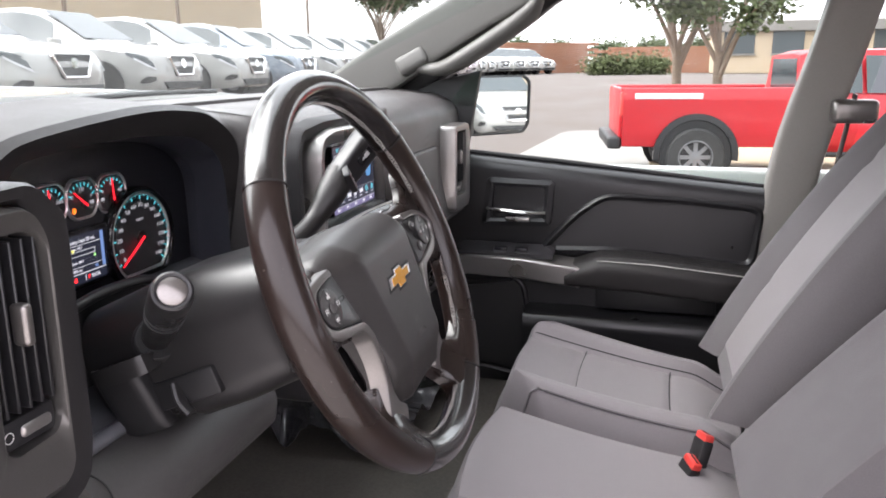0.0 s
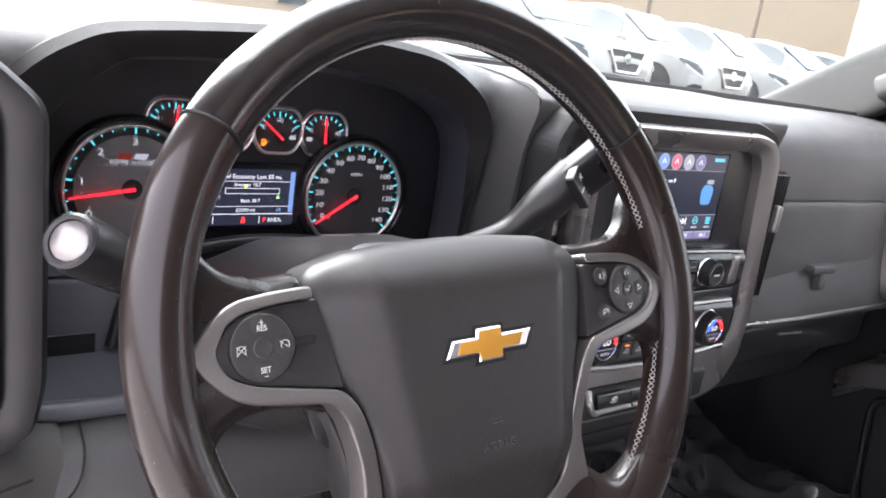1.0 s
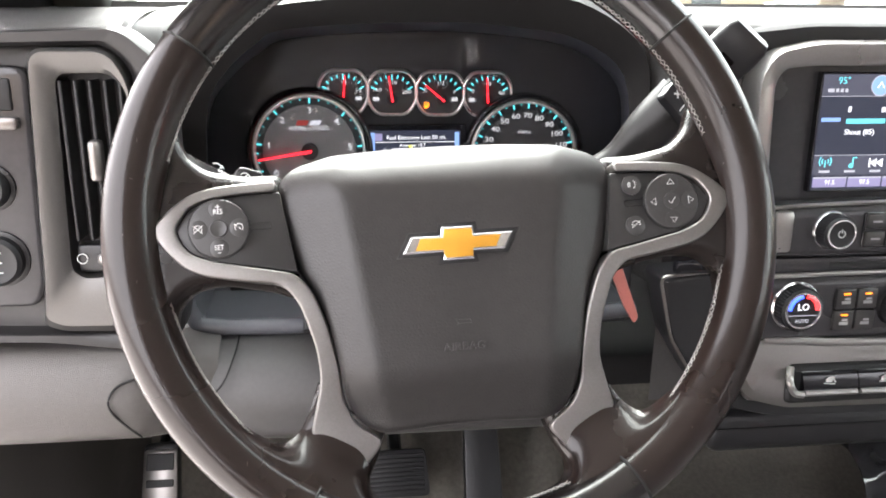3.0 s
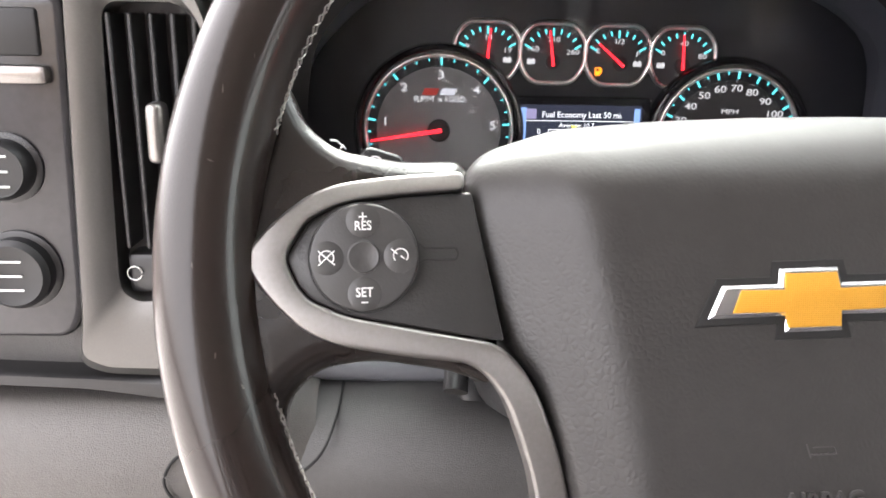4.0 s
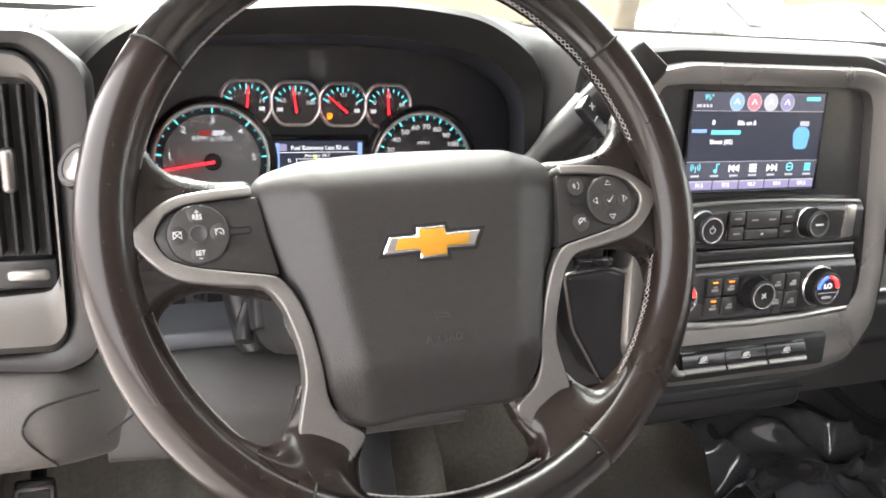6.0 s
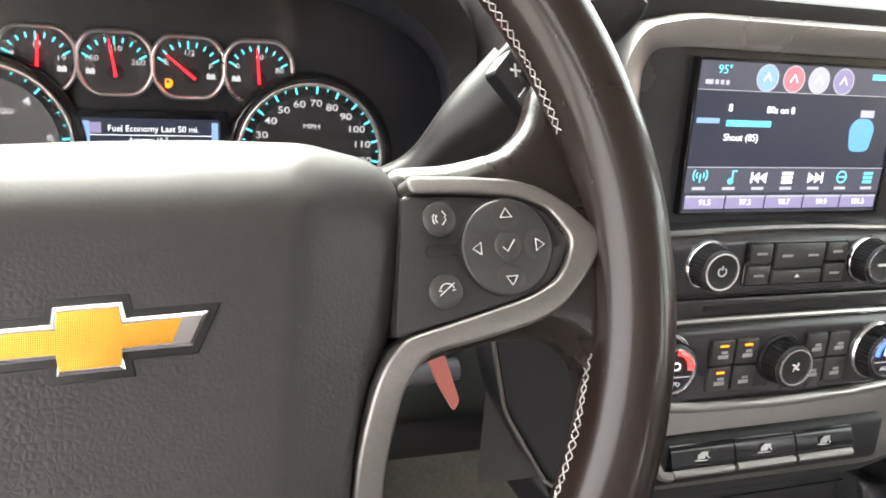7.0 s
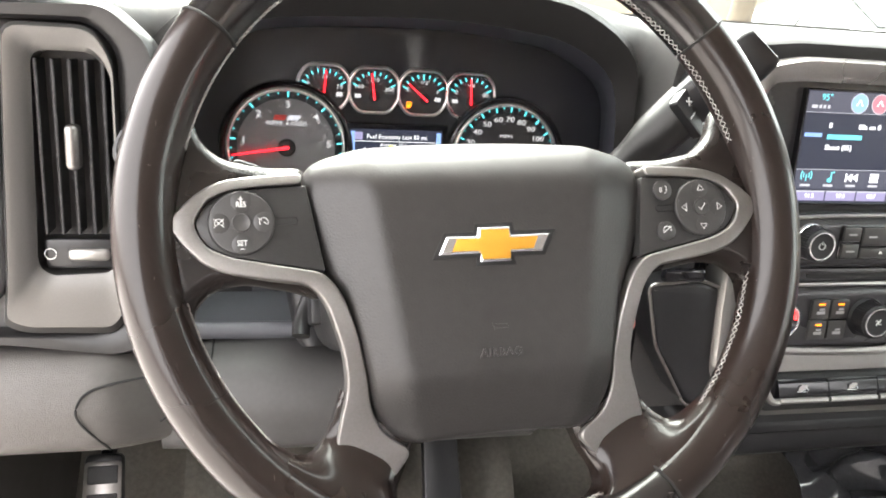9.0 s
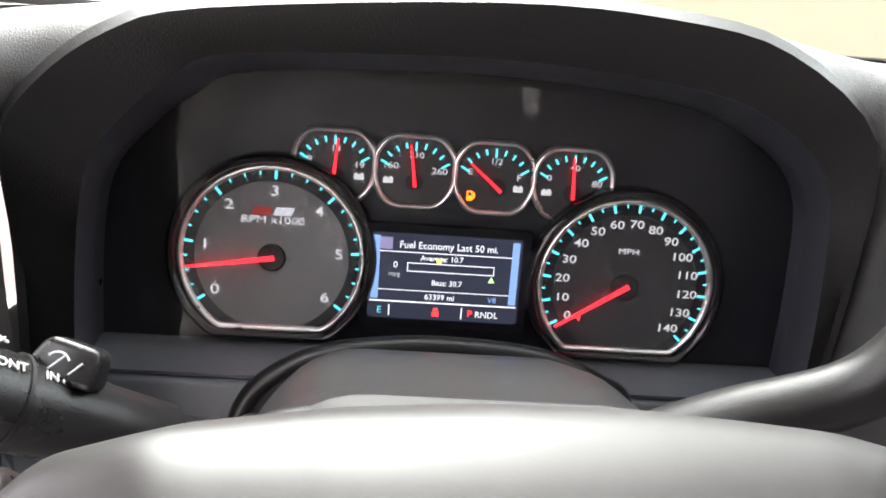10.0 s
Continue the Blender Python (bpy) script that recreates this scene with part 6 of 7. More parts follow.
part("pocket_recess", box(1.192, 1.202, -0.40, -0.12, 1.178, 1.238, 0.004), BLACK, door)
part("speaker_bay", moved(prism(rounded([(0.060, 0.985), (0.215, 1.01), (0.235, 1.21), (0.070, 1.235), (0.045, 1.10)], 0.03, 5)[::-1], -0.01, -0.004, 0.002, 1), yz(1.205)), BLACK, door)
part("bay_rim", tube([(1.200, y, z) for y, z in rounded([(0.055, 0.98), (0.220, 1.005), (0.240, 1.215), (0.065, 1.24), (0.040, 1.10)], 0.03, 5)] + [(1.200, 0.055, 0.995)], 0.007, 8), DARK, door)
wd = part("window", sheet(lambda u, v: (1.248 - 0.10 * v, 0.36 - 1.00 * u - 0.34 * v * (1 - u) - 0.08 * v * u, (1.555 - 0.09 * u) * (1 - v) + 1.95 * v), 8, 6, 0.004), GLASS, door, "clear side window")
wd.visible_shadow = False
part("sail_panel", moved(prism([(0.46, 1.53), (0.215, 1.53), (0.205, 1.60), (0.178, 1.752), (0.46, 1.69)], -0.01, 0.01, 0.003, 2), yz(1.225)), BLACK, door)
# outside mirror
mir = thing("door_mirror", "black door mirror with a wide rounded glass", "mirror")
MM = Matrix.Translation((1.490, 0.195, 1.652)) @ pose(0, 0, 0, 90, 0, -32) @ Matrix.Diagonal((1.10, 0.90, 1.0, 1.0))
mp = rounded([(-0.125, -0.080), (0.095, -0.085), (0.118, -0.060), (0.122, 0.070), (0.100, 0.088), (-0.125, 0.088)], 0.022, 5)
part("housing", moved(loft([[(u * s, v * s, n) for u, v in mp] for s, n in ((0.55, -0.11), (0.85, -0.09), (1.05, -0.03), (1.06, 0.004), (1.0, 0.006), (0.985, 0.0))]), MM), BLACK, mir)
part("mirror_glass", moved(prism(mp, 0.0005, 0.002, 0.0005, 1), MM), MIRROR, mir, "mirror glass")
part("arm", box(1.24, 1.38, 0.23, 0.30, 1.575, 1.640, 0.015, 3), BLACK, mir)

# ---------- bench seats ----------
def seat(cx, w, name, label, bolster, recline=0.0, yb=-0.36, ztop=1.178):
    st = thing(name, label, "seat")
    hw = w / 2

    def cush(u, v):
        """u along from front to back, v across."""
        y = 0.035 - 0.47 * u - bolster * 0.075 * (1 - u) * smooth(0.45, 1.0, abs(2 * v - 1)) ** 2
        x = cx + (2 * v - 1) * hw * (1 - bolster * 0.22 * smooth(0.25, 1, u) * smooth(0.5, 1, v))
        e = abs(2 * v - 1)
        z = ztop + 0.17 * min(0, y) - 0.012 * math.sin(math.pi * u) - 0.10 * smooth(0.10, 0.0, u) ** 1.5 - 0.03 * smooth(0.80, 1.0, u)
        z += bolster * (0.030 * smooth(0.50, 0.68, e) - 0.014) - (0.055 + 0.035 * bolster) * smooth(0.74 if bolster else 0.86, 1.0, e) ** 2 - 0.006 * (smooth(0.50, 0.57, e) - smooth(0.57, 0.64, e)) * bolster
        z -= 0.005 * (math.exp(-((u - 0.34) / 0.012) ** 2) + math.exp(-((u - 0.72) / 0.012) ** 2)) * (1 if e < 0.58 else 0.0) * bolster
        y += 0.02 * math.cos(math.pi * (v - 0.5)) * (1 - u)
        return (x, y, z)

    part("cushion", slab(cush, (0, 0, -0.04), 60, 48), FABRIC, st)
    part("cushion_side", loft([[(cx + a * hw * k, y, z + (0.17 * min(0, y) if z > 1.06 else 0)) for a, y in ((-1, -0.46), (1, -0.46), (1, 0.0), (0.85, 0.03), (-0.85, 0.03), (-1, 0.0))] for z, k in ((1.02, 0.94), (1.05, 0.97), (ztop - 0.085, 0.985))]), FABRIC2, st)
    if bolster:
        for s in (-1, 1):
            part("welt", tube([Vector(cush(k / 30, 0.5 + s * 0.295)) + Vector((0, 0, -0.001)) for k in range(2, 31)], 0.0016, 6), SEAM, st)
            part("piping", tube([Vector(cush(k / 30, 0.5 + s * 0.425)) + Vector((0, 0, 0.001)) for k in range(1, 31)], 0.0030, 8), FABRIC2, st)
        for u in (0.34, 0.72):
            part("welt", tube([Vector(cush(u, 0.21 + 0.58 * k / 16)) + Vector((0, 0, 0.001)) for k in range(17)], 0.0014, 6), SEAM, st)

    def back(u, v):
        """u upwards, v across."""
        x = cx + (2 * v - 1) * hw * (1 - 0.10 * smooth(0.6, 1, u))
        e = abs(2 * v - 1)
        z = ztop - 0.03 + 0.60 * u
        y = yb - (0.20 + recline) * u - 0.11 * u * u + bolster * 0.035 * smooth(0.50, 0.85, e) - 0.06 * smooth(0.86, 1, e) ** 2 - 0.05 * smooth(0.93, 1, u) ** 2
        y += 0.006 * math.exp(-((e - 0.55) / 0.02) ** 2) * -bolster
        y -= bolster * 0.005 * (math.exp(-((u - 0.30) / 0.012) ** 2) + math.exp(-((u - 0.72) / 0.012) ** 2)) * (1 if e < 0.55 else 0)
        return (x, y, z)

    part("backrest", slab(back, (0, -0.09, 0), 48, 40), FABRIC2, st)
    if bolster:
        part("backrest_insert", sheet(lambda u, v: Vector(back(0.06 + 0.86 * u, 0.23 + 0.54 * v)) + Vector((0, 0.004, 0)), 30, 16, 0.004), FABRIC, st)
    part("back_shell", loft([[(cx + a * hw * 0.95, yb + dy - (0.45 + recline * 1.7) * (z - ztop) - 0.10, z) for a, dy in ((-1, 0), (1, 0), (1, -0.05), (-1, -0.05))] for z in (ztop - 0.10, ztop + 0.30, ztop + 0.56)]), DARK, st)
    hr = part("headrest", loft([[(cx + u, yb - 0.31 - recline + v - 0.12 * (z - 1.8), z) for u, v in rounded([(-0.13 * k, -0.05), (0.13 * k, -0.05), (0.13 * k, 0.055), (-0.13 * k, 0.055)], 0.04, 4)] for z, k in ((ztop + 0.615, 0.88), (ztop + 0.63, 1.0), (ztop + 0.76, 0.96), (ztop + 0.79, 0.80))]), FABRIC, st)
    for s in (-1, 1):
        part("headrest_post", tube([(cx + s * 0.06, yb - 0.33 - recline, ztop + 0.50), (cx + s * 0.06, yb - 0.30 - recline, ztop + 0.63)], 0.006, 10), CHROME, st)
    return st


seat(0.880, 0.440, "front_seat", "grey cloth passenger seat with darker bolsters", 1.0, recline=0.07, yb=-0.395)
seat(0.000, 0.500, "front_seat", "grey cloth driver seat with darker bolsters", 1.0, yb=-0.72)
seat(0.440, 0.350, "front_seat", "plain grey cloth centre seat of the front bench", 0.0, recline=0.24, yb=-0.39, ztop=1.176)
for x, y, z, t in ((0.585, -0.338, 1.105, 8), (0.552, -0.312, 1.080, -10)):
    bk = thing("seat_belt_buckle", "black seat belt buckle with a red release button", "buckle", Matrix.Translation((x, y, z)) @ pose(0, 0, 0, 18, t, 24))
    part("body", box(-0.019, 0.019, -0.010, 0.010, -0.05, 0.048, 0.005, 2), BLACK, bk)
    part("red_button", box(-0.017, 0.017, -0.009, 0.009, 0.044, 0.058, 0.004, 2), RED, bk, "red release button")
    part("slot", box(-0.012, 0.012, -0.0015, 0.0015, 0.0575, 0.0588, 0), SEAM, bk)
belt = thing("seat_belt", "grey seat belt with its black guide on the door pillar", "seat belt")
part("webbing", tube(curve([(1.150, -0.640, 1.70), (1.165, -0.615, 1.50), (1.175, -0.59, 1.25), (1.175, -0.57, 1.05)]), 0.022, 8, 0.08), DARK, belt)
part("guide", box(1.125, 1.165, -0.685, -0.595, 1.640, 1.690, 0.012, 3), GUNMETAL, belt)

# ---------- pedals, plastic sheet ----------
def pedal(x, y, z, w, h, name, label, ribs=0, plate=False):
    p = thing(name, label, "pedal", Matrix.Translation((x, y, z)) @ pose(0, 0, 0, 62))
    part("pad", prism(rounded([(-w / 2, -h / 2), (w / 2, -h / 2), (w / 2 * 0.9, h / 2), (-w / 2 * 0.9, h / 2)], 0.008), -0.012, 0.004, 0.003, 2), DARK, p)
    for k in range(ribs):
        v = -h * 0.42 + h * 0.84 * (k + 0.5) / ribs
        part("rib", box(-w * 0.42, w * 0.42, v - h * 0.3 / ribs, v + h * 0.3 / ribs, 0.003, 0.0065, 0.001, 1), BLACK, p)
    if plate:
        part("metal_plate", prism(rounded([(-w * 0.47, -h * 0.47), (w * 0.47, -h * 0.47), (w * 0.44, h * 0.40), (-w * 0.44, h * 0.40)], 0.006), 0.003, 0.006, 0.001, 2), GUNMETAL, p)
        for v0, v1 in ((0.10, 0.34), (-0.14, -0.03)):
            part("rubber_insert", box(-w * 0.36, w * 0.36, h * v0, h * v1, 0.0055, 0.0078, 0.001, 1), BLACK, p)
    part("arm", tube(curve([(0, h * 0.3, -0.01), (0, h * 0.9, -0.05), (0.01, h * 1.6, -0.06), (0.01, h * 2.6, -0.05)]), 0.009, 8), DARK, p)


pedal(-0.302, 0.455, 1.150, 0.046, 0.085, "parking_brake_pedal", "black parking brake pedal with ribbed metal plate", plate=True)
pedal(-0.010, 0.450, 1.140, 0.085, 0.060, "brake_pedal", "black rubber brake pedal", ribs=9)
pedal(0.105, 0.470, 1.130, 0.050, 0.120, "accelerator_pedal", "black plastic accelerator pedal")
pedal_cable = solo("hood_release", tube(curve([(-0.40, 0.30, 1.34), (-0.375, 0.26, 1.325), (-0.352, 0.255, 1.327)]), 0.006, 8), BLACK, "black bonnet release lever under the dash", "lever")


def crumple(u, v):
    p = Vector((u * 3.2, v * 3.2, 3.3))
    w = Vector((noise.noise(p * 0.6), noise.noise(p * 0.6 + Vector((7, 0, 0))), 0)) * 1.4
    h = 0.095 * (0.55 - abs(noise.noise((p + w) * 0.7))) + 0.040 * (0.5 - abs(noise.noise((p + w) * 1.3 + Vector((3, 1, 0)))))
    return (0.70 + 0.50 * u, 0.22 + 0.48 * v, 0.962 + 0.06 * smooth(0.55, 1.0, v) + max(0, h) + 0.012)


solo("plastic_sheet", sheet(crumple, 90, 90, 0.002), PLASTIC, "crumpled glossy plastic sheet on the passenger floor", "plastic sheet", sharp=80)
solo("floor_mat", sheet(lambda u, v: (-0.22 + 0.44 * u, -0.05 + 0.62 * v, 0.975 + 0.16 * smooth(0.75, 1, v) + 0.004 * math.sin(60 * u)), 60, 16, 0.008), CARPET, "dark carpet floor mat before the driver seat", "floor mat")


# ---------- outside ----------
def rise(x, y):
    """The lot climbs about a metre away from the pickup."""
    return 1.1 * max(smooth(1.5, 8.0, y), smooth(16, 38, x))


at = lambda x, y, turn=0, z=0.0: pose(x, y, rise(x, y) + z, 0, 0, turn)
ground_f = lambda x, y, k: Vector((x, y, rise(x, y) + k))
wide = lambda s: (2 * s - 1) * 26 + 300 * (2 * s - 1) ** 5
struct("ground", sheet(lambda u, v: ground_f(wide(u) + 12, wide(v), 0.0), 120, 120), ASPHALT, "weathered grey asphalt of the car lot", "ground")


def bed(outline, k0, k1, n=22):
    """A raised bed over a convex outline, its top following the ground."""
    c = Vector((sum(p[0] for p in outline) / len(outline), sum(p[1] for p in outline) / len(outline)))
    rings = [[ground_f(x, y, k0) for x, y in outline]]
    for i in range(n):
        s = 1 - i / n
        rings.append([ground_f(c.x + (x - c.x) * s, c.y + (y - c.y) * s, k1) for x, y in outline])
    return loft(rings)


struct("kerb_island", bed(rounded([(9.2, -7.0), (9.2, 0.3), (11.5, 2.3), (19, 2.0), (19, -7.0)], 0.8, 8), -0.02, 0.10), CONCRETE, "pale concrete island with a kerb", "kerb")
struct("gravel_bed", bed(rounded([(10.2, -7.0), (10.4, -0.9), (12.0, -0.2), (18.5, 0.2), (18.5, -7.0)], 0.5, 8), 0.05, 0.125), SAND, "tan gravel bed on the island", "gravel")
struct("paving", bed(rounded([(-14, -9), (-0.55, -9), (-0.55, 3.0), (-14, 3.0)], 0.6, 8), -0.02, 0.03), PAVING, "pale concrete paving beside the pickup", "pavement")
struct("lawn", bed(rounded([(0.5, 5.0), (6.2, 5.6), (6.6, 9.0), (4.0, 14), (-3, 14)], 0.8, 8), -0.02, 0.06), HEDGE, "green lawn strip before the parked cars", "lawn")

# own bonnet
bonnet = thing("truck_bonnet", "white painted bonnet of the pickup with cowl and wipers", "bonnet")
part("panel", sheet(lambda u, v: (-0.36 + 1.60 * u, 0.93 + 1.15 * v, 1.712 - 0.02 * smooth(0.6, 1, abs(2 * u - 1)) + 0.018 * math.sin(math.pi * v) * (1 if 0.25 < u < 0.75 else 0.6) - 0.10 * smooth(0.85, 1, v)), 30, 16, 0.02), BONNET, bonnet)
part("cowl", sheet(lambda u, v: (-0.36 + 1.60 * u, 0.80 + 0.14 * v, 1.688 + 0.012 * v), 12, 3, 0.01), PILLAR, bonnet)
for x in (-0.15, 0.55):
    part("wiper", tube(curve([(x, 0.88, 1.700), (x + 0.25, 0.84, 1.708), (x + 0.52, 0.82, 1.706)]), 0.008, 8, 0.7), BLACK, bonnet)
part("cargo_side", joined(box(-0.42, -0.40, 0.80, 2.0, 1.1, 1.69, 0.01), box(1.28, 1.30, 0.80, 2.0, 1.1, 1.69, 0.01)), CARWHITE, bonnet)
sill = solo("door_sill", box(-0.47, -0.405, -1.0, 0.45, 0.90, 0.99, 0.01), CARWHITE, "white painted door sill of the pickup", "door sill")


def wheel_of(parent, x, y, r, w, spokes=6):
    """A road wheel whose axle lies along y."""
    m = Matrix.Translation((x, y, r)) @ pose(0, 0, 0, 90)
    wh = part("wheel", lathe([(r * 0.60, -w / 2), (r * 0.94, -w / 2), (r, -w * 0.35), (r, w * 0.35), (r * 0.94, w / 2), (r * 0.60, w / 2), (r * 0.58, 0)], 36, m), TYRE, parent)
    part("rim", joined(lathe([(r * 0.60, -w * 0.30), (r * 0.62, w * 0.45), (r * 0.56, w * 0.46), (r * 0.50, w * 0.2), (r * 0.50, -w * 0.2)], 30, m), lathe([(r * 0.16, 0), (r * 0.16, w * 0.36), (0.001, w * 0.38)], 20, m), lathe([(r * 0.16, 0), (r * 0.16, -w * 0.36), (0.001, -w * 0.38)], 20, m),
         *[moved(box(r * 0.12, r * 0.56, -r * 0.07, r * 0.07, -w * 0.33, w * 0.33, 0), m @ pose(0, 0, 0, 0, 0, 360 * k / spokes)) for k in range(spokes)]), RIM, wh)
    return wh


def car_body(sections):
    """Sections along x: (x, half width, sill z, belt z, roof z, roof half width)."""
    rings = []
    for x, hw, z0, zb, zr, rw in sections:
        rings.append([(x, sgn * a, z) for sgn, a, z in ((-1, hw * 0.90, z0), (-1, hw, z0 + 0.12), (-1, hw * 1.0, (z0 + zb) / 2), (-1, hw * 0.97, zb), (-1, (rw + hw * 0.94) / 2, (zb + zr) / 2), (-1, rw, zr - 0.02), (-1, rw * 0.6, zr), (1, rw * 0.6, zr), (1, rw, zr - 0.02), (1, (rw + hw * 0.94) / 2, (zb + zr) / 2), (1, hw * 0.97, zb), (1, hw * 1.0, (z0 + zb) / 2), (1, hw, z0 + 0.12), (1, hw * 0.90, z0))])
    return loft(rings)


def pane(pts):
    """A thin pane over corners given in space."""
    bm = bmesh.new()
    bm.faces.new([bm.verts.new(p) for p in pts])
    bmesh.ops.recalc_face_normals(bm, faces=bm.faces[:])
    bmesh.ops.solidify(bm, geom=bm.faces[:], thickness=0.012)
    return bm


SHELL = [(2.37, 0.50, 0.36, 0.62, 0.72, 0.36), (2.33, 0.70, 0.30, 0.70, 0.83, 0.50), (2.22, 0.82, 0.25, 0.78, 0.90, 0.60), (2.00, 0.90, 0.23, 0.86, 0.97, 0.68), (1.50, 0.93, 0.23, 0.94, 1.05, 0.74), (1.05, 0.94, 0.23, 0.98, 1.10, 0.76),
         (0.60, 0.94, 0.23, 0.99, 1.36, 0.68), (0.15, 0.94, 0.23, 1.00, 1.60, 0.60), (-0.30, 0.94, 0.23, 1.02, 1.68, 0.61), (-1.20, 0.94, 0.23, 1.06, 1.65, 0.59), (-1.80, 0.93, 0.26, 1.12, 1.50, 0.57), (-2.20, 0.88, 0.30, 1.10, 1.22, 0.60), (-2.36, 0.78, 0.36, 0.90, 1.00, 0.60)]


def skin(x, s, k):
    """A point of the shell's side s at x; k runs from the sill 0 over the flank 1, belt 2 and pillar 3 to the roof's edge 4."""
    for (x1, *a), (x0, *b) in zip(SHELL, SHELL[1:]):
        if x0 <= x <= x1:
            f = (x1 - x) / (x1 - x0)
            hw, z0, zb, zr, rw = [p + (q - p) * f for p, q in zip(a, b)]
            line = [(hw, z0 + 0.12), (hw, (z0 + zb) / 2), (hw * 0.97, zb), ((rw + hw * 0.94) / 2, (zb + zr) / 2), (rw, zr - 0.02), (rw * 0.6, zr)]
            i = min(int(k), 4)
            y, z = [p + (q - p) * (k - i) for p, q in zip(line[i], line[i + 1])]
            return Vector((x, s * y, z))


def patch(rows, s, out=0.012):
    """A plate lying on the shell: rows of (x, k), as wide as given."""
    bm = bmesh.new()
    grid = [[bm.verts.new(skin(x, s, k) + Vector((out * 0.5, s * out, out * 0.6))) for x, k in r] for r in rows]
    for a, b in zip(grid, grid[1:]):
        for i in range(len(a) - 1):
            bm.faces.new((a[i], a[i + 1], b[i + 1], b[i]))
    bmesh.ops.recalc_face_normals(bm, faces=bm.faces[:])
    bmesh.ops.solidify(bm, geom=bm.faces[:], thickness=0.01)
    return bm


span = lambda x0, x1, k0, k1, lean=0.0, n=6, m=4: [[(x0 + (x1 - x0) * i / n + lean * j / m, k0 + (k1 - k0) * j / m) for j in range(m + 1)] for i in range(n + 1)]


def suv(m, paint, label, group=""):
    """A crossover, nose along +x, length 4.75 m."""
    c = thing("parked_car", label, "car", m, group)
    part("body", car_body(SHELL), paint, c, sharp=50)
    part("windscreen", pane([(1.00, -0.70, 1.135), (1.00, 0.70, 1.135), (0.20, 0.575, 1.605), (0.20, -0.575, 1.605)]), CARGLASS, c)
    for s in (-1, 1):
        part("side_window", patch(span(0.52, -0.38, 2.15, 3.75, -0.10), s), CARGLASS, c)
        part("side_window", patch(span(-0.46, -1.62, 2.15, 3.75, 0.06), s), CARGLASS, c)
        part("sill_trim", patch(span(1.0, -1.0, 0.0, 0.35, 0), s), BLACK, c)
        part("headlight", patch([[(2.30 - 0.06 * i, 1.45 + 0.06 * i), (2.26 - 0.06 * i, 1.9 + 0.03 * i), (2.20 - 0.05 * i, 2.25)] for i in range(8)], s), CARGLASS, c)
        part("running_light", patch([[(2.31 - 0.06 * i, 1.42 + 0.06 * i), (2.295 - 0.06 * i, 1.56 + 0.055 * i)] for i in range(6)], s, 0.022), LAMP, c)
        part("fog_lamp", patch([[(2.30, 0.25), (2.30, 0.85)], [(2.20, 0.15), (2.20, 0.9)], [(2.08, 0.2), (2.10, 0.5)]], s), BLACK, c)
        part("mirror", moved(box(-0.07, 0.07, -0.10, 0.10, -0.06, 0.07, 0.03), Matrix.Translation((0.66, s * 1.00, 1.07))), paint, c)
        for x in (1.42, -1.42):
            part("arch", moved(lathe([(0.400, 0), (0.400, 0.02), (0.30, 0.02)], 28), Matrix.Translation((x, s * 0.925, 0.365)) @ pose(0, 0, 0, 90 * -s)), BLACK, c)
            wheel_of(c, x, s * 0.845, 0.355, 0.21)
    lean = Matrix(((0, -0.12, 1, 2.43), (1, 0, 0, 0), (0, 1, 0, 0), (0, 0, 0, 1)))
    part("grille", moved(prism(rounded([(-0.44, 0.84), (0.44, 0.84), (0.27, 0.50), (-0.27, 0.50)], 0.05)[::-1], -0.06, 0.02, 0.01, 1), lean), BLACK, c)
    part("grille_bar", moved(tube([(-0.42, 0.83, 0.03), (-0.24, 0.53, 0.03), (0.24, 0.53, 0.03), (0.42, 0.83, 0.03)], 0.026, 8), lean), CHROME, c)
    part("badge", moved(lathe([(0.075, 0), (0.075, 0.02), (0.001, 0.022)], 20, Matrix.Translation((0, 0.72, 0.02))), lean), CHROME, c)
    part("lower_intake", moved(prism(rounded([(-0.62, 0.42), (0.62, 0.42), (0.52, 0.30), (-0.52, 0.30)], 0.03)[::-1], -0.10, 0.0, 0.01, 1), lean), BLACK, c)
    return c


first = suv(at(8.55, 10.0, -87), CARWHITE, "white crossover parked in a row, nose out", "cars parked in a row")
second = suv(at(8.55 + 2.78 * 3, 10.3, -87), CARGREY, "blue-grey crossover parked in a row of white ones", "cars parked in a row")
for k in range(1, 16):
    if k != 3:
        copy_thing(first, at(8.55 + 2.78 * k, 10.0 + 0.1 * k, -87))
for k in range(14):
    copy_thing(second if k % 3 == 1 else first, at(14 + 2.9 * k, 23.5 + 0.1 * k, -87))
for k in range(4):
    copy_thing(first, at(47.0 + 2.4 * k, 10.4 - 0.5 * k, -130))
for k in range(3):
    copy_thing(first, at(78 + 2.6 * k, 4.0 - k, 150))


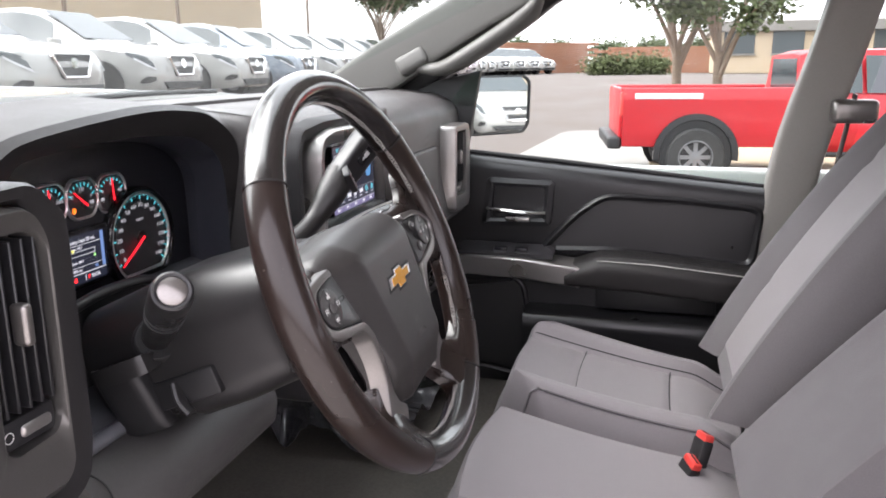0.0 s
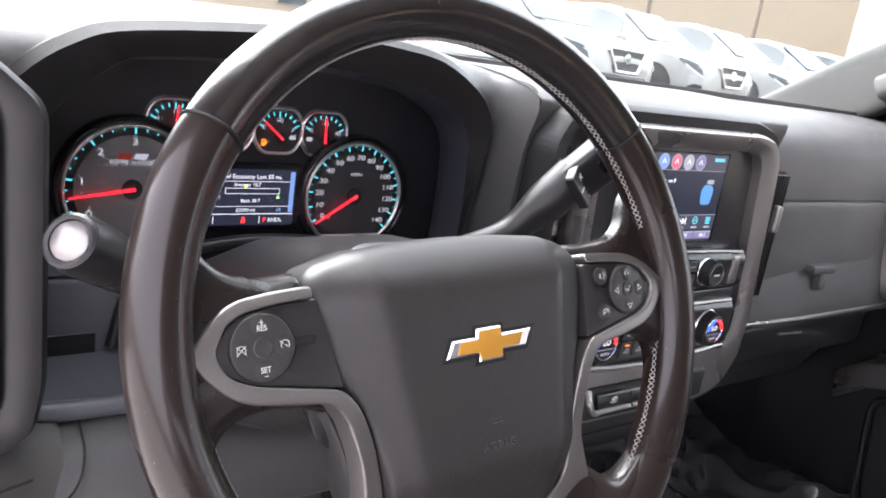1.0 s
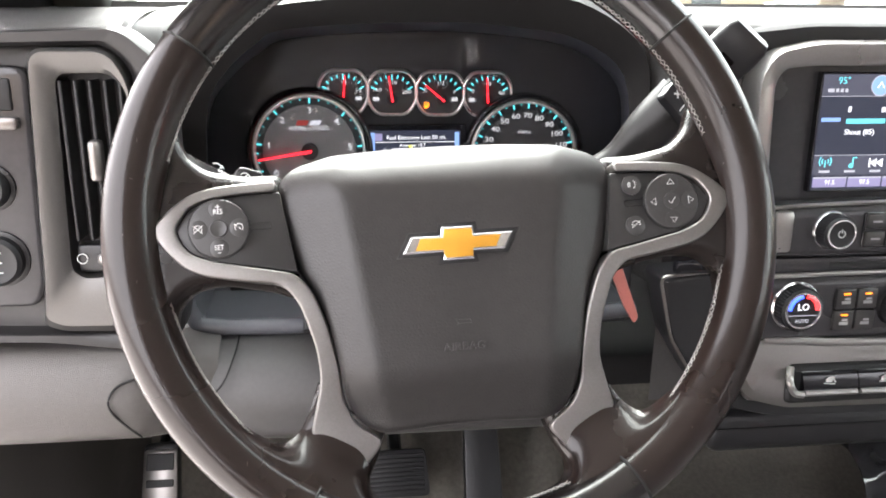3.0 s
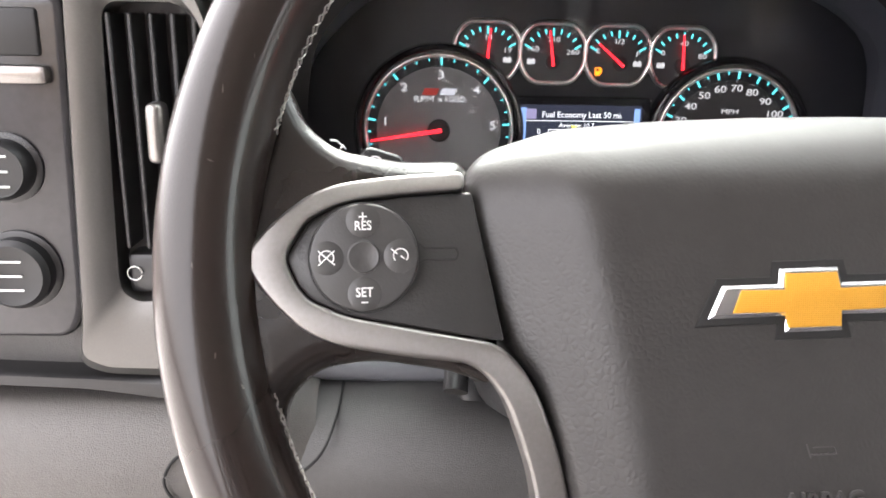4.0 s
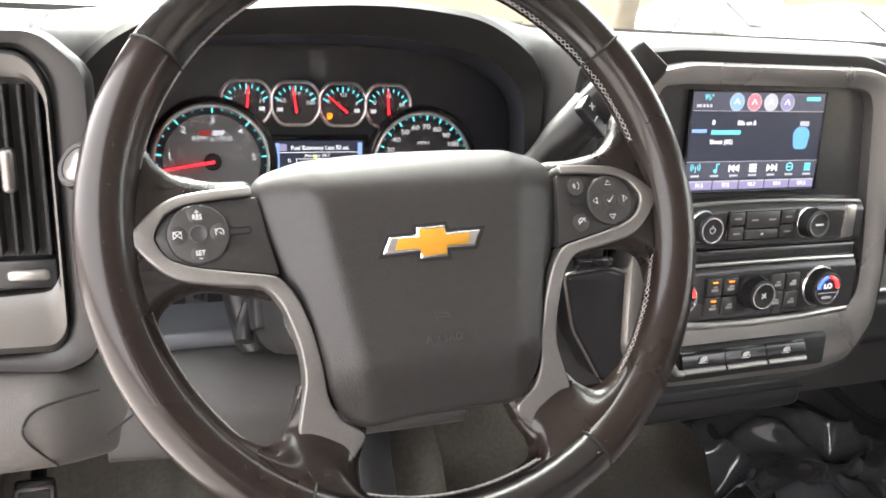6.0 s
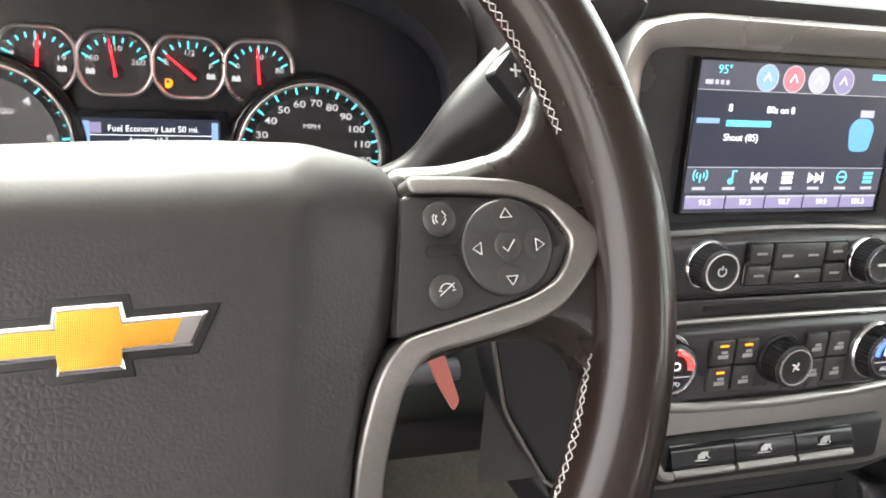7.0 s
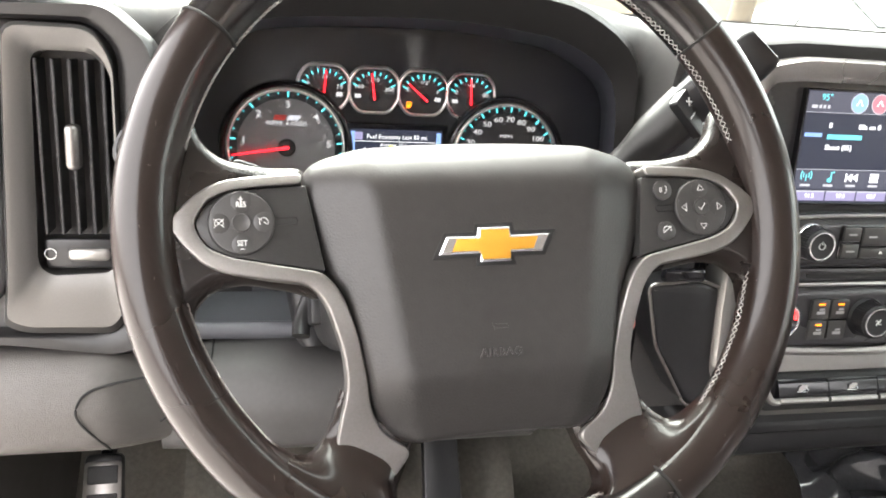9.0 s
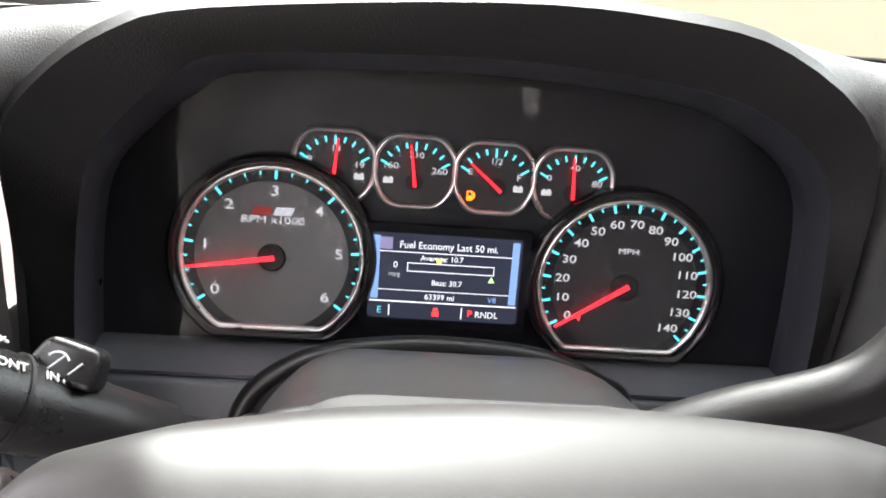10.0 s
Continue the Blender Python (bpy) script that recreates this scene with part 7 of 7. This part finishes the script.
def pickup(m):
    """Crew cab pickup, nose along +x, length 6.4 m."""
    c = thing("red_pickup", "bright red crew cab pickup parked on the lot", "pickup truck", m)
    part("cab", car_body([(2.85, 0.80, 0.55, 0.95, 1.05, 0.70), (2.78, 0.96, 0.50, 1.10, 1.18, 0.84), (2.2, 1.0, 0.48, 1.20, 1.27, 0.86), (1.35, 1.0, 0.48, 1.24, 1.32, 0.84), (0.75, 1.0, 0.48, 1.26, 1.86, 0.70), (0.30, 1.0, 0.48, 1.27, 1.93, 0.70), (-0.75, 1.0, 0.48, 1.28, 1.92, 0.70), (-0.95, 1.0, 0.48, 1.28, 1.86, 0.70)]), CARRED, c, sharp=50)
    for s in (-1, 1):
        part("bed_side", loft([[(x, s * y, z) for y, z in rounded([(0.98, 0.55), (1.0, 0.75), (1.0, 1.25), (0.97, 1.40), (0.86, 1.40), (0.86, 0.6)], 0.03)] for x in (-0.98, -2.2, -3.41)]), CARRED, c)
        part("side_window", pane([(0.95, s * 0.985, 1.31), (0.52, s * 0.80, 1.82), (-0.10, s * 0.80, 1.83), (-0.10, s * 0.985, 1.32)]), CARGLASS, c)
        part("side_window", pane([(-0.16, s * 0.985, 1.32), (-0.16, s * 0.80, 1.83), (-0.72, s * 0.80, 1.82), (-0.82, s * 0.985, 1.32)]), CARGLASS, c)
        part("door_handle", box(-0.62, -0.42, s * 1.005 - 0.02, s * 1.005 + 0.02, 1.16, 1.20, 0.01), CARRED, c)
        part("tail_light", box(-3.45, -3.35, s * 0.93 - 0.06, s * 0.93 + 0.075, 1.00, 1.34, 0.02), RED, c)
        part("decal", box(-3.25, -2.30, s * 1.004 - 0.003, s * 1.004 + 0.003, 1.245, 1.325, 0.002), LAMP, c, "pale worn decal strip")
        part("step", tube([(0.9, s * 1.03, 0.47), (-0.9, s * 1.03, 0.47)], 0.04, 10), BLACK, c)
        for x in (1.85, -2.36):
            part("flare", loft([[(x + r * math.cos(a), s * y, 0.44 + r * math.sin(a)) for a in [math.pi * (-0.04 + 1.08 * k / 20) for k in range(21)]] for r, y in ((0.60, 0.96), (0.60, 1.035), (0.51, 1.04), (0.49, 0.98))], closed=False, caps=False), DARK, c)
            part("arch", moved(lathe([(0.52, 0), (0.52, 0.03), (0.30, 0.03)], 28), Matrix.Translation((x, s * 0.985, 0.46)) @ pose(0, 0, 0, 90 * -s)), BLACK, c)
            wheel_of(c, x, s * 0.93, 0.415, 0.28, 8)
    part("tailgate", box(-3.45, -3.39, -0.90, 0.90, 0.66, 1.40, 0.03, 3), CARRED, c)
    part("rear_bumper", box(-3.61, -3.41, -0.96, 0.96, 0.52, 0.70, 0.04, 3), BLACK, c)
    part("bed_floor", box(-3.41, -0.98, -0.86, 0.86, 0.62, 0.66, 0.01), BLACK, c)
    part("rear_window", pane([(-0.955, -0.66, 1.36), (-0.955, 0.66, 1.36), (-0.955, 0.60, 1.80), (-0.955, -0.60, 1.80)]), CARGLASS, c)
    part("windscreen", pane([(1.30, -0.80, 1.34), (1.30, 0.80, 1.34), (0.80, 0.66, 1.85), (0.80, -0.66, 1.85)]), CARGLASS, c)
    return c


pickup(at(12.47, -2.98, -82, 0.02))

# own lower body, bed and wheels
shell = thing("pickup_truck", "white painted pickup truck body standing on its wheels", "pickup truck")
part("underbody", box(-0.40, 1.28, -3.4, 1.9, 0.50, 0.90, 0.03), BLACK, shell)
part("body_side", box(1.292, 1.325, -1.60, 0.80, 0.52, 1.520, 0.015, 3), BONNET, shell)
part("front_end", box(-0.38, 1.26, 2.00, 2.12, 0.55, 1.62, 0.05, 3), BONNET, shell)
for x0, x1 in ((-0.44, -0.36), (1.24, 1.32)):
    part("bed_side", box(x0, x1, -3.45, -1.62, 0.60, 1.42, 0.03, 3), BONNET, shell)
part("tailgate", box(-0.36, 1.24, -3.46, -3.38, 0.62, 1.42, 0.03, 3), BONNET, shell)
for y in (1.35, -2.45):
    for x in (-0.33, 1.21):
        wh = wheel_of(shell, 0.0, 0.0, 0.40, 0.26, 6)
        wh.matrix_local = Matrix.Translation((x, y, 0)) @ pose(0, 0, 0, 0, 0, 90)

# walls, building, planting
wall1 = struct("lot_wall", joined(*[moved(box(0, 1.99, -0.1, 0.1, 0.2 * j, 0.2 * j + 0.19, 0.01, 1), at(52, 16, -50) @ Matrix.Translation((2.0 * k + (0 if j % 2 else 1.0), 0, 0))) for k in range(7) for j in range(11)]), BLOCK, "red-brown block wall round the lot", "wall")
struct("hedge_wall", joined(*[moved(box(0, 1.99, -0.1, 0.1, 0.2 * j, 0.2 * j + 0.19, 0.01, 1), at(58, 4.5, -95) @ Matrix.Translation((2.0 * k + (0 if j % 2 else 1.0), 0, 0))) for k in range(12) for j in range(9)]), BLOCK, "red-brown block wall behind the hedge", "wall")


def building(m, w, d, h, label, bands):
    b = thing("building", label, "building", m)
    part("wall", box(0, w, 0, d, 0, h, 0.05, 1), STUCCO, b)
    part("roof_edge", box(-0.3, w + 0.3, -0.3, d + 0.3, h - 0.5, h + 0.15, 0.05, 1), CONCRETE, b)
    for k in range(bands):
        x = w * (k + 0.5) / bands
        wn2 = part("window", box(x - 0.9, x + 0.9, -0.06, 0.02, 1.2, 2.8, 0.02, 1), CARGLASS, b)
        part("window_frame", joined(box(x - 1.0, x + 1.0, -0.10, 0.0, 1.08, 1.2, 0.01, 1), box(x - 1.0, x + 1.0, -0.10, 0.0, 2.8, 2.92, 0.01, 1)), CONCRETE, wn2)
    return b


building(at(12, 50, -12), 60, 14, 10.0, "tan stucco showroom behind the parked cars", 9)
building(at(-6, -30, 0), 40, 8, 5.0, "tan stucco service building across the lot", 8)
building(at(52, -3.4, -90), 14, 10, 3.0, "tan stucco office behind the red pickup", 5)
for x, y in ((22, 19), (30, 20), (41, 19)):
    lp = thing("lot_lamp_post", "tall brown lamp post between the parked cars", "lamp post", at(x, y))
    part("post", tube([(0, 0, 0), (0, 0, 9)], [0.09, 0.06], 12), BARK, lp)
    part("foot", box(-0.3, 0.3, -0.3, 0.3, 0, 0.7, 0.03), CONCRETE, lp)
    part("lamp_head", box(-0.1, 0.9, -0.2, 0.2, 8.9, 9.1, 0.05), BLACK, lp)


def leaves(rng, blobs, count, size):
    """Many small leaf blades scattered through uneven clumps."""
    v, f = [], []
    for _ in range(count):
        c, r = blobs[rng.randrange(len(blobs))]
        p = Vector((rng.gauss(0, 0.45), rng.gauss(0, 0.45), rng.gauss(0, 0.38))) * r + c
        a = Vector((rng.uniform(-1, 1), rng.uniform(-1, 1), rng.uniform(-0.6, 0.6))).normalized() * size * rng.uniform(0.6, 1.4)
        b = a.cross(Vector((rng.uniform(-1, 1), rng.uniform(-1, 1), rng.uniform(-1, 1)))).normalized() * size * 0.45
        n = len(v)
        v += [p - a, p + b, p + a, p - b]
        f.append((n, n + 1, n + 2, n + 3))
    me = bpy.data.meshes.new("crown")
    me.from_pydata(v, [], f)
    return me


def tree(m, h, label, seed, spread=1.0, count=5000, leaf=0.10):
    rng = random.Random(seed)
    t = thing("tree", label, "tree", m)
    base = [Vector((0, 0, 0)), Vector((0.12 * h * 0.3, 0.05, h * 0.22)), Vector((0.02, 0.1, h * 0.42))]
    part("trunk", tube(curve(base, 6), [0.16 - 0.005 * k for k in range(13)], 10), BARK, t)
    blobs = []
    for k in range(7):
        a = k * 0.9 + rng.uniform(-0.3, 0.3)
        e = Vector((math.cos(a) * h * 0.30 * spread, math.sin(a) * h * 0.30 * spread, h * rng.uniform(0.62, 0.95)))
        s = base[1].lerp(base[2], rng.uniform(0.2, 1))
        mid = s.lerp(e, 0.5) + Vector((0, 0, h * 0.05))
        part("limb", tube(curve([s, mid, e], 5), [0.075 - 0.0055 * i for i in range(11)], 7), BARK, t)
        blobs += [(e, h * 0.13), (mid.lerp(e, 0.5), h * 0.10), (e + Vector((rng.uniform(-1, 1), rng.uniform(-1, 1), rng.uniform(-0.3, 0.5))) * h * 0.1, h * 0.11)]
    part("crown", leaves(rng, blobs, count, leaf), LEAF, t, sharp=180)
    return t


tree(at(21.0, -0.7), 4.9, "slim green desert tree on the island behind the pickup", 3)
tree(at(20.5, -1.7), 4.6, "slim leaning green tree on the island behind the pickup", 5)
for k in range(6):
    copy_thing(first if k != 2 else second, at(3 + 2.9 * k, -17 - 0.2 * k, 90))
tree(at(62, 22), 9.0, "broad green tree beyond the parked cars", 7, 1.3, 7000, 0.2)
tree(at(50, 18), 8.0, "broad green tree among the parked cars", 11, 1.2, 7000, 0.18)
tree(at(5.2, 8.3), 9.0, "thick-trunked tree on the lawn strip", 13, 1.1, 6000, 0.12)
for k in range(8):
    rng = random.Random(40 + k)
    solo("far_shrub", leaves(rng, [(Vector(at(120 + 3 * k % 7, 22 - 7.0 * k) @ Vector((rng.uniform(-2, 2), rng.uniform(-2, 2), 1.4 + rng.uniform(0, 1.6)))), 1.9) for _ in range(5)], 3200, 0.30), LEAF, "rounded green shrub beyond the wall", "shrub", sharp=180)
rng = random.Random(9)
solo("hedge", leaves(rng, [(ground_f(46 + 0.25 * k, 3.4 - 0.40 * k, 0.45), 0.8) for k in range(10)], 5000, 0.12), HEDGE, "clipped green hedge along the lot's edge", "hedge", sharp=180)
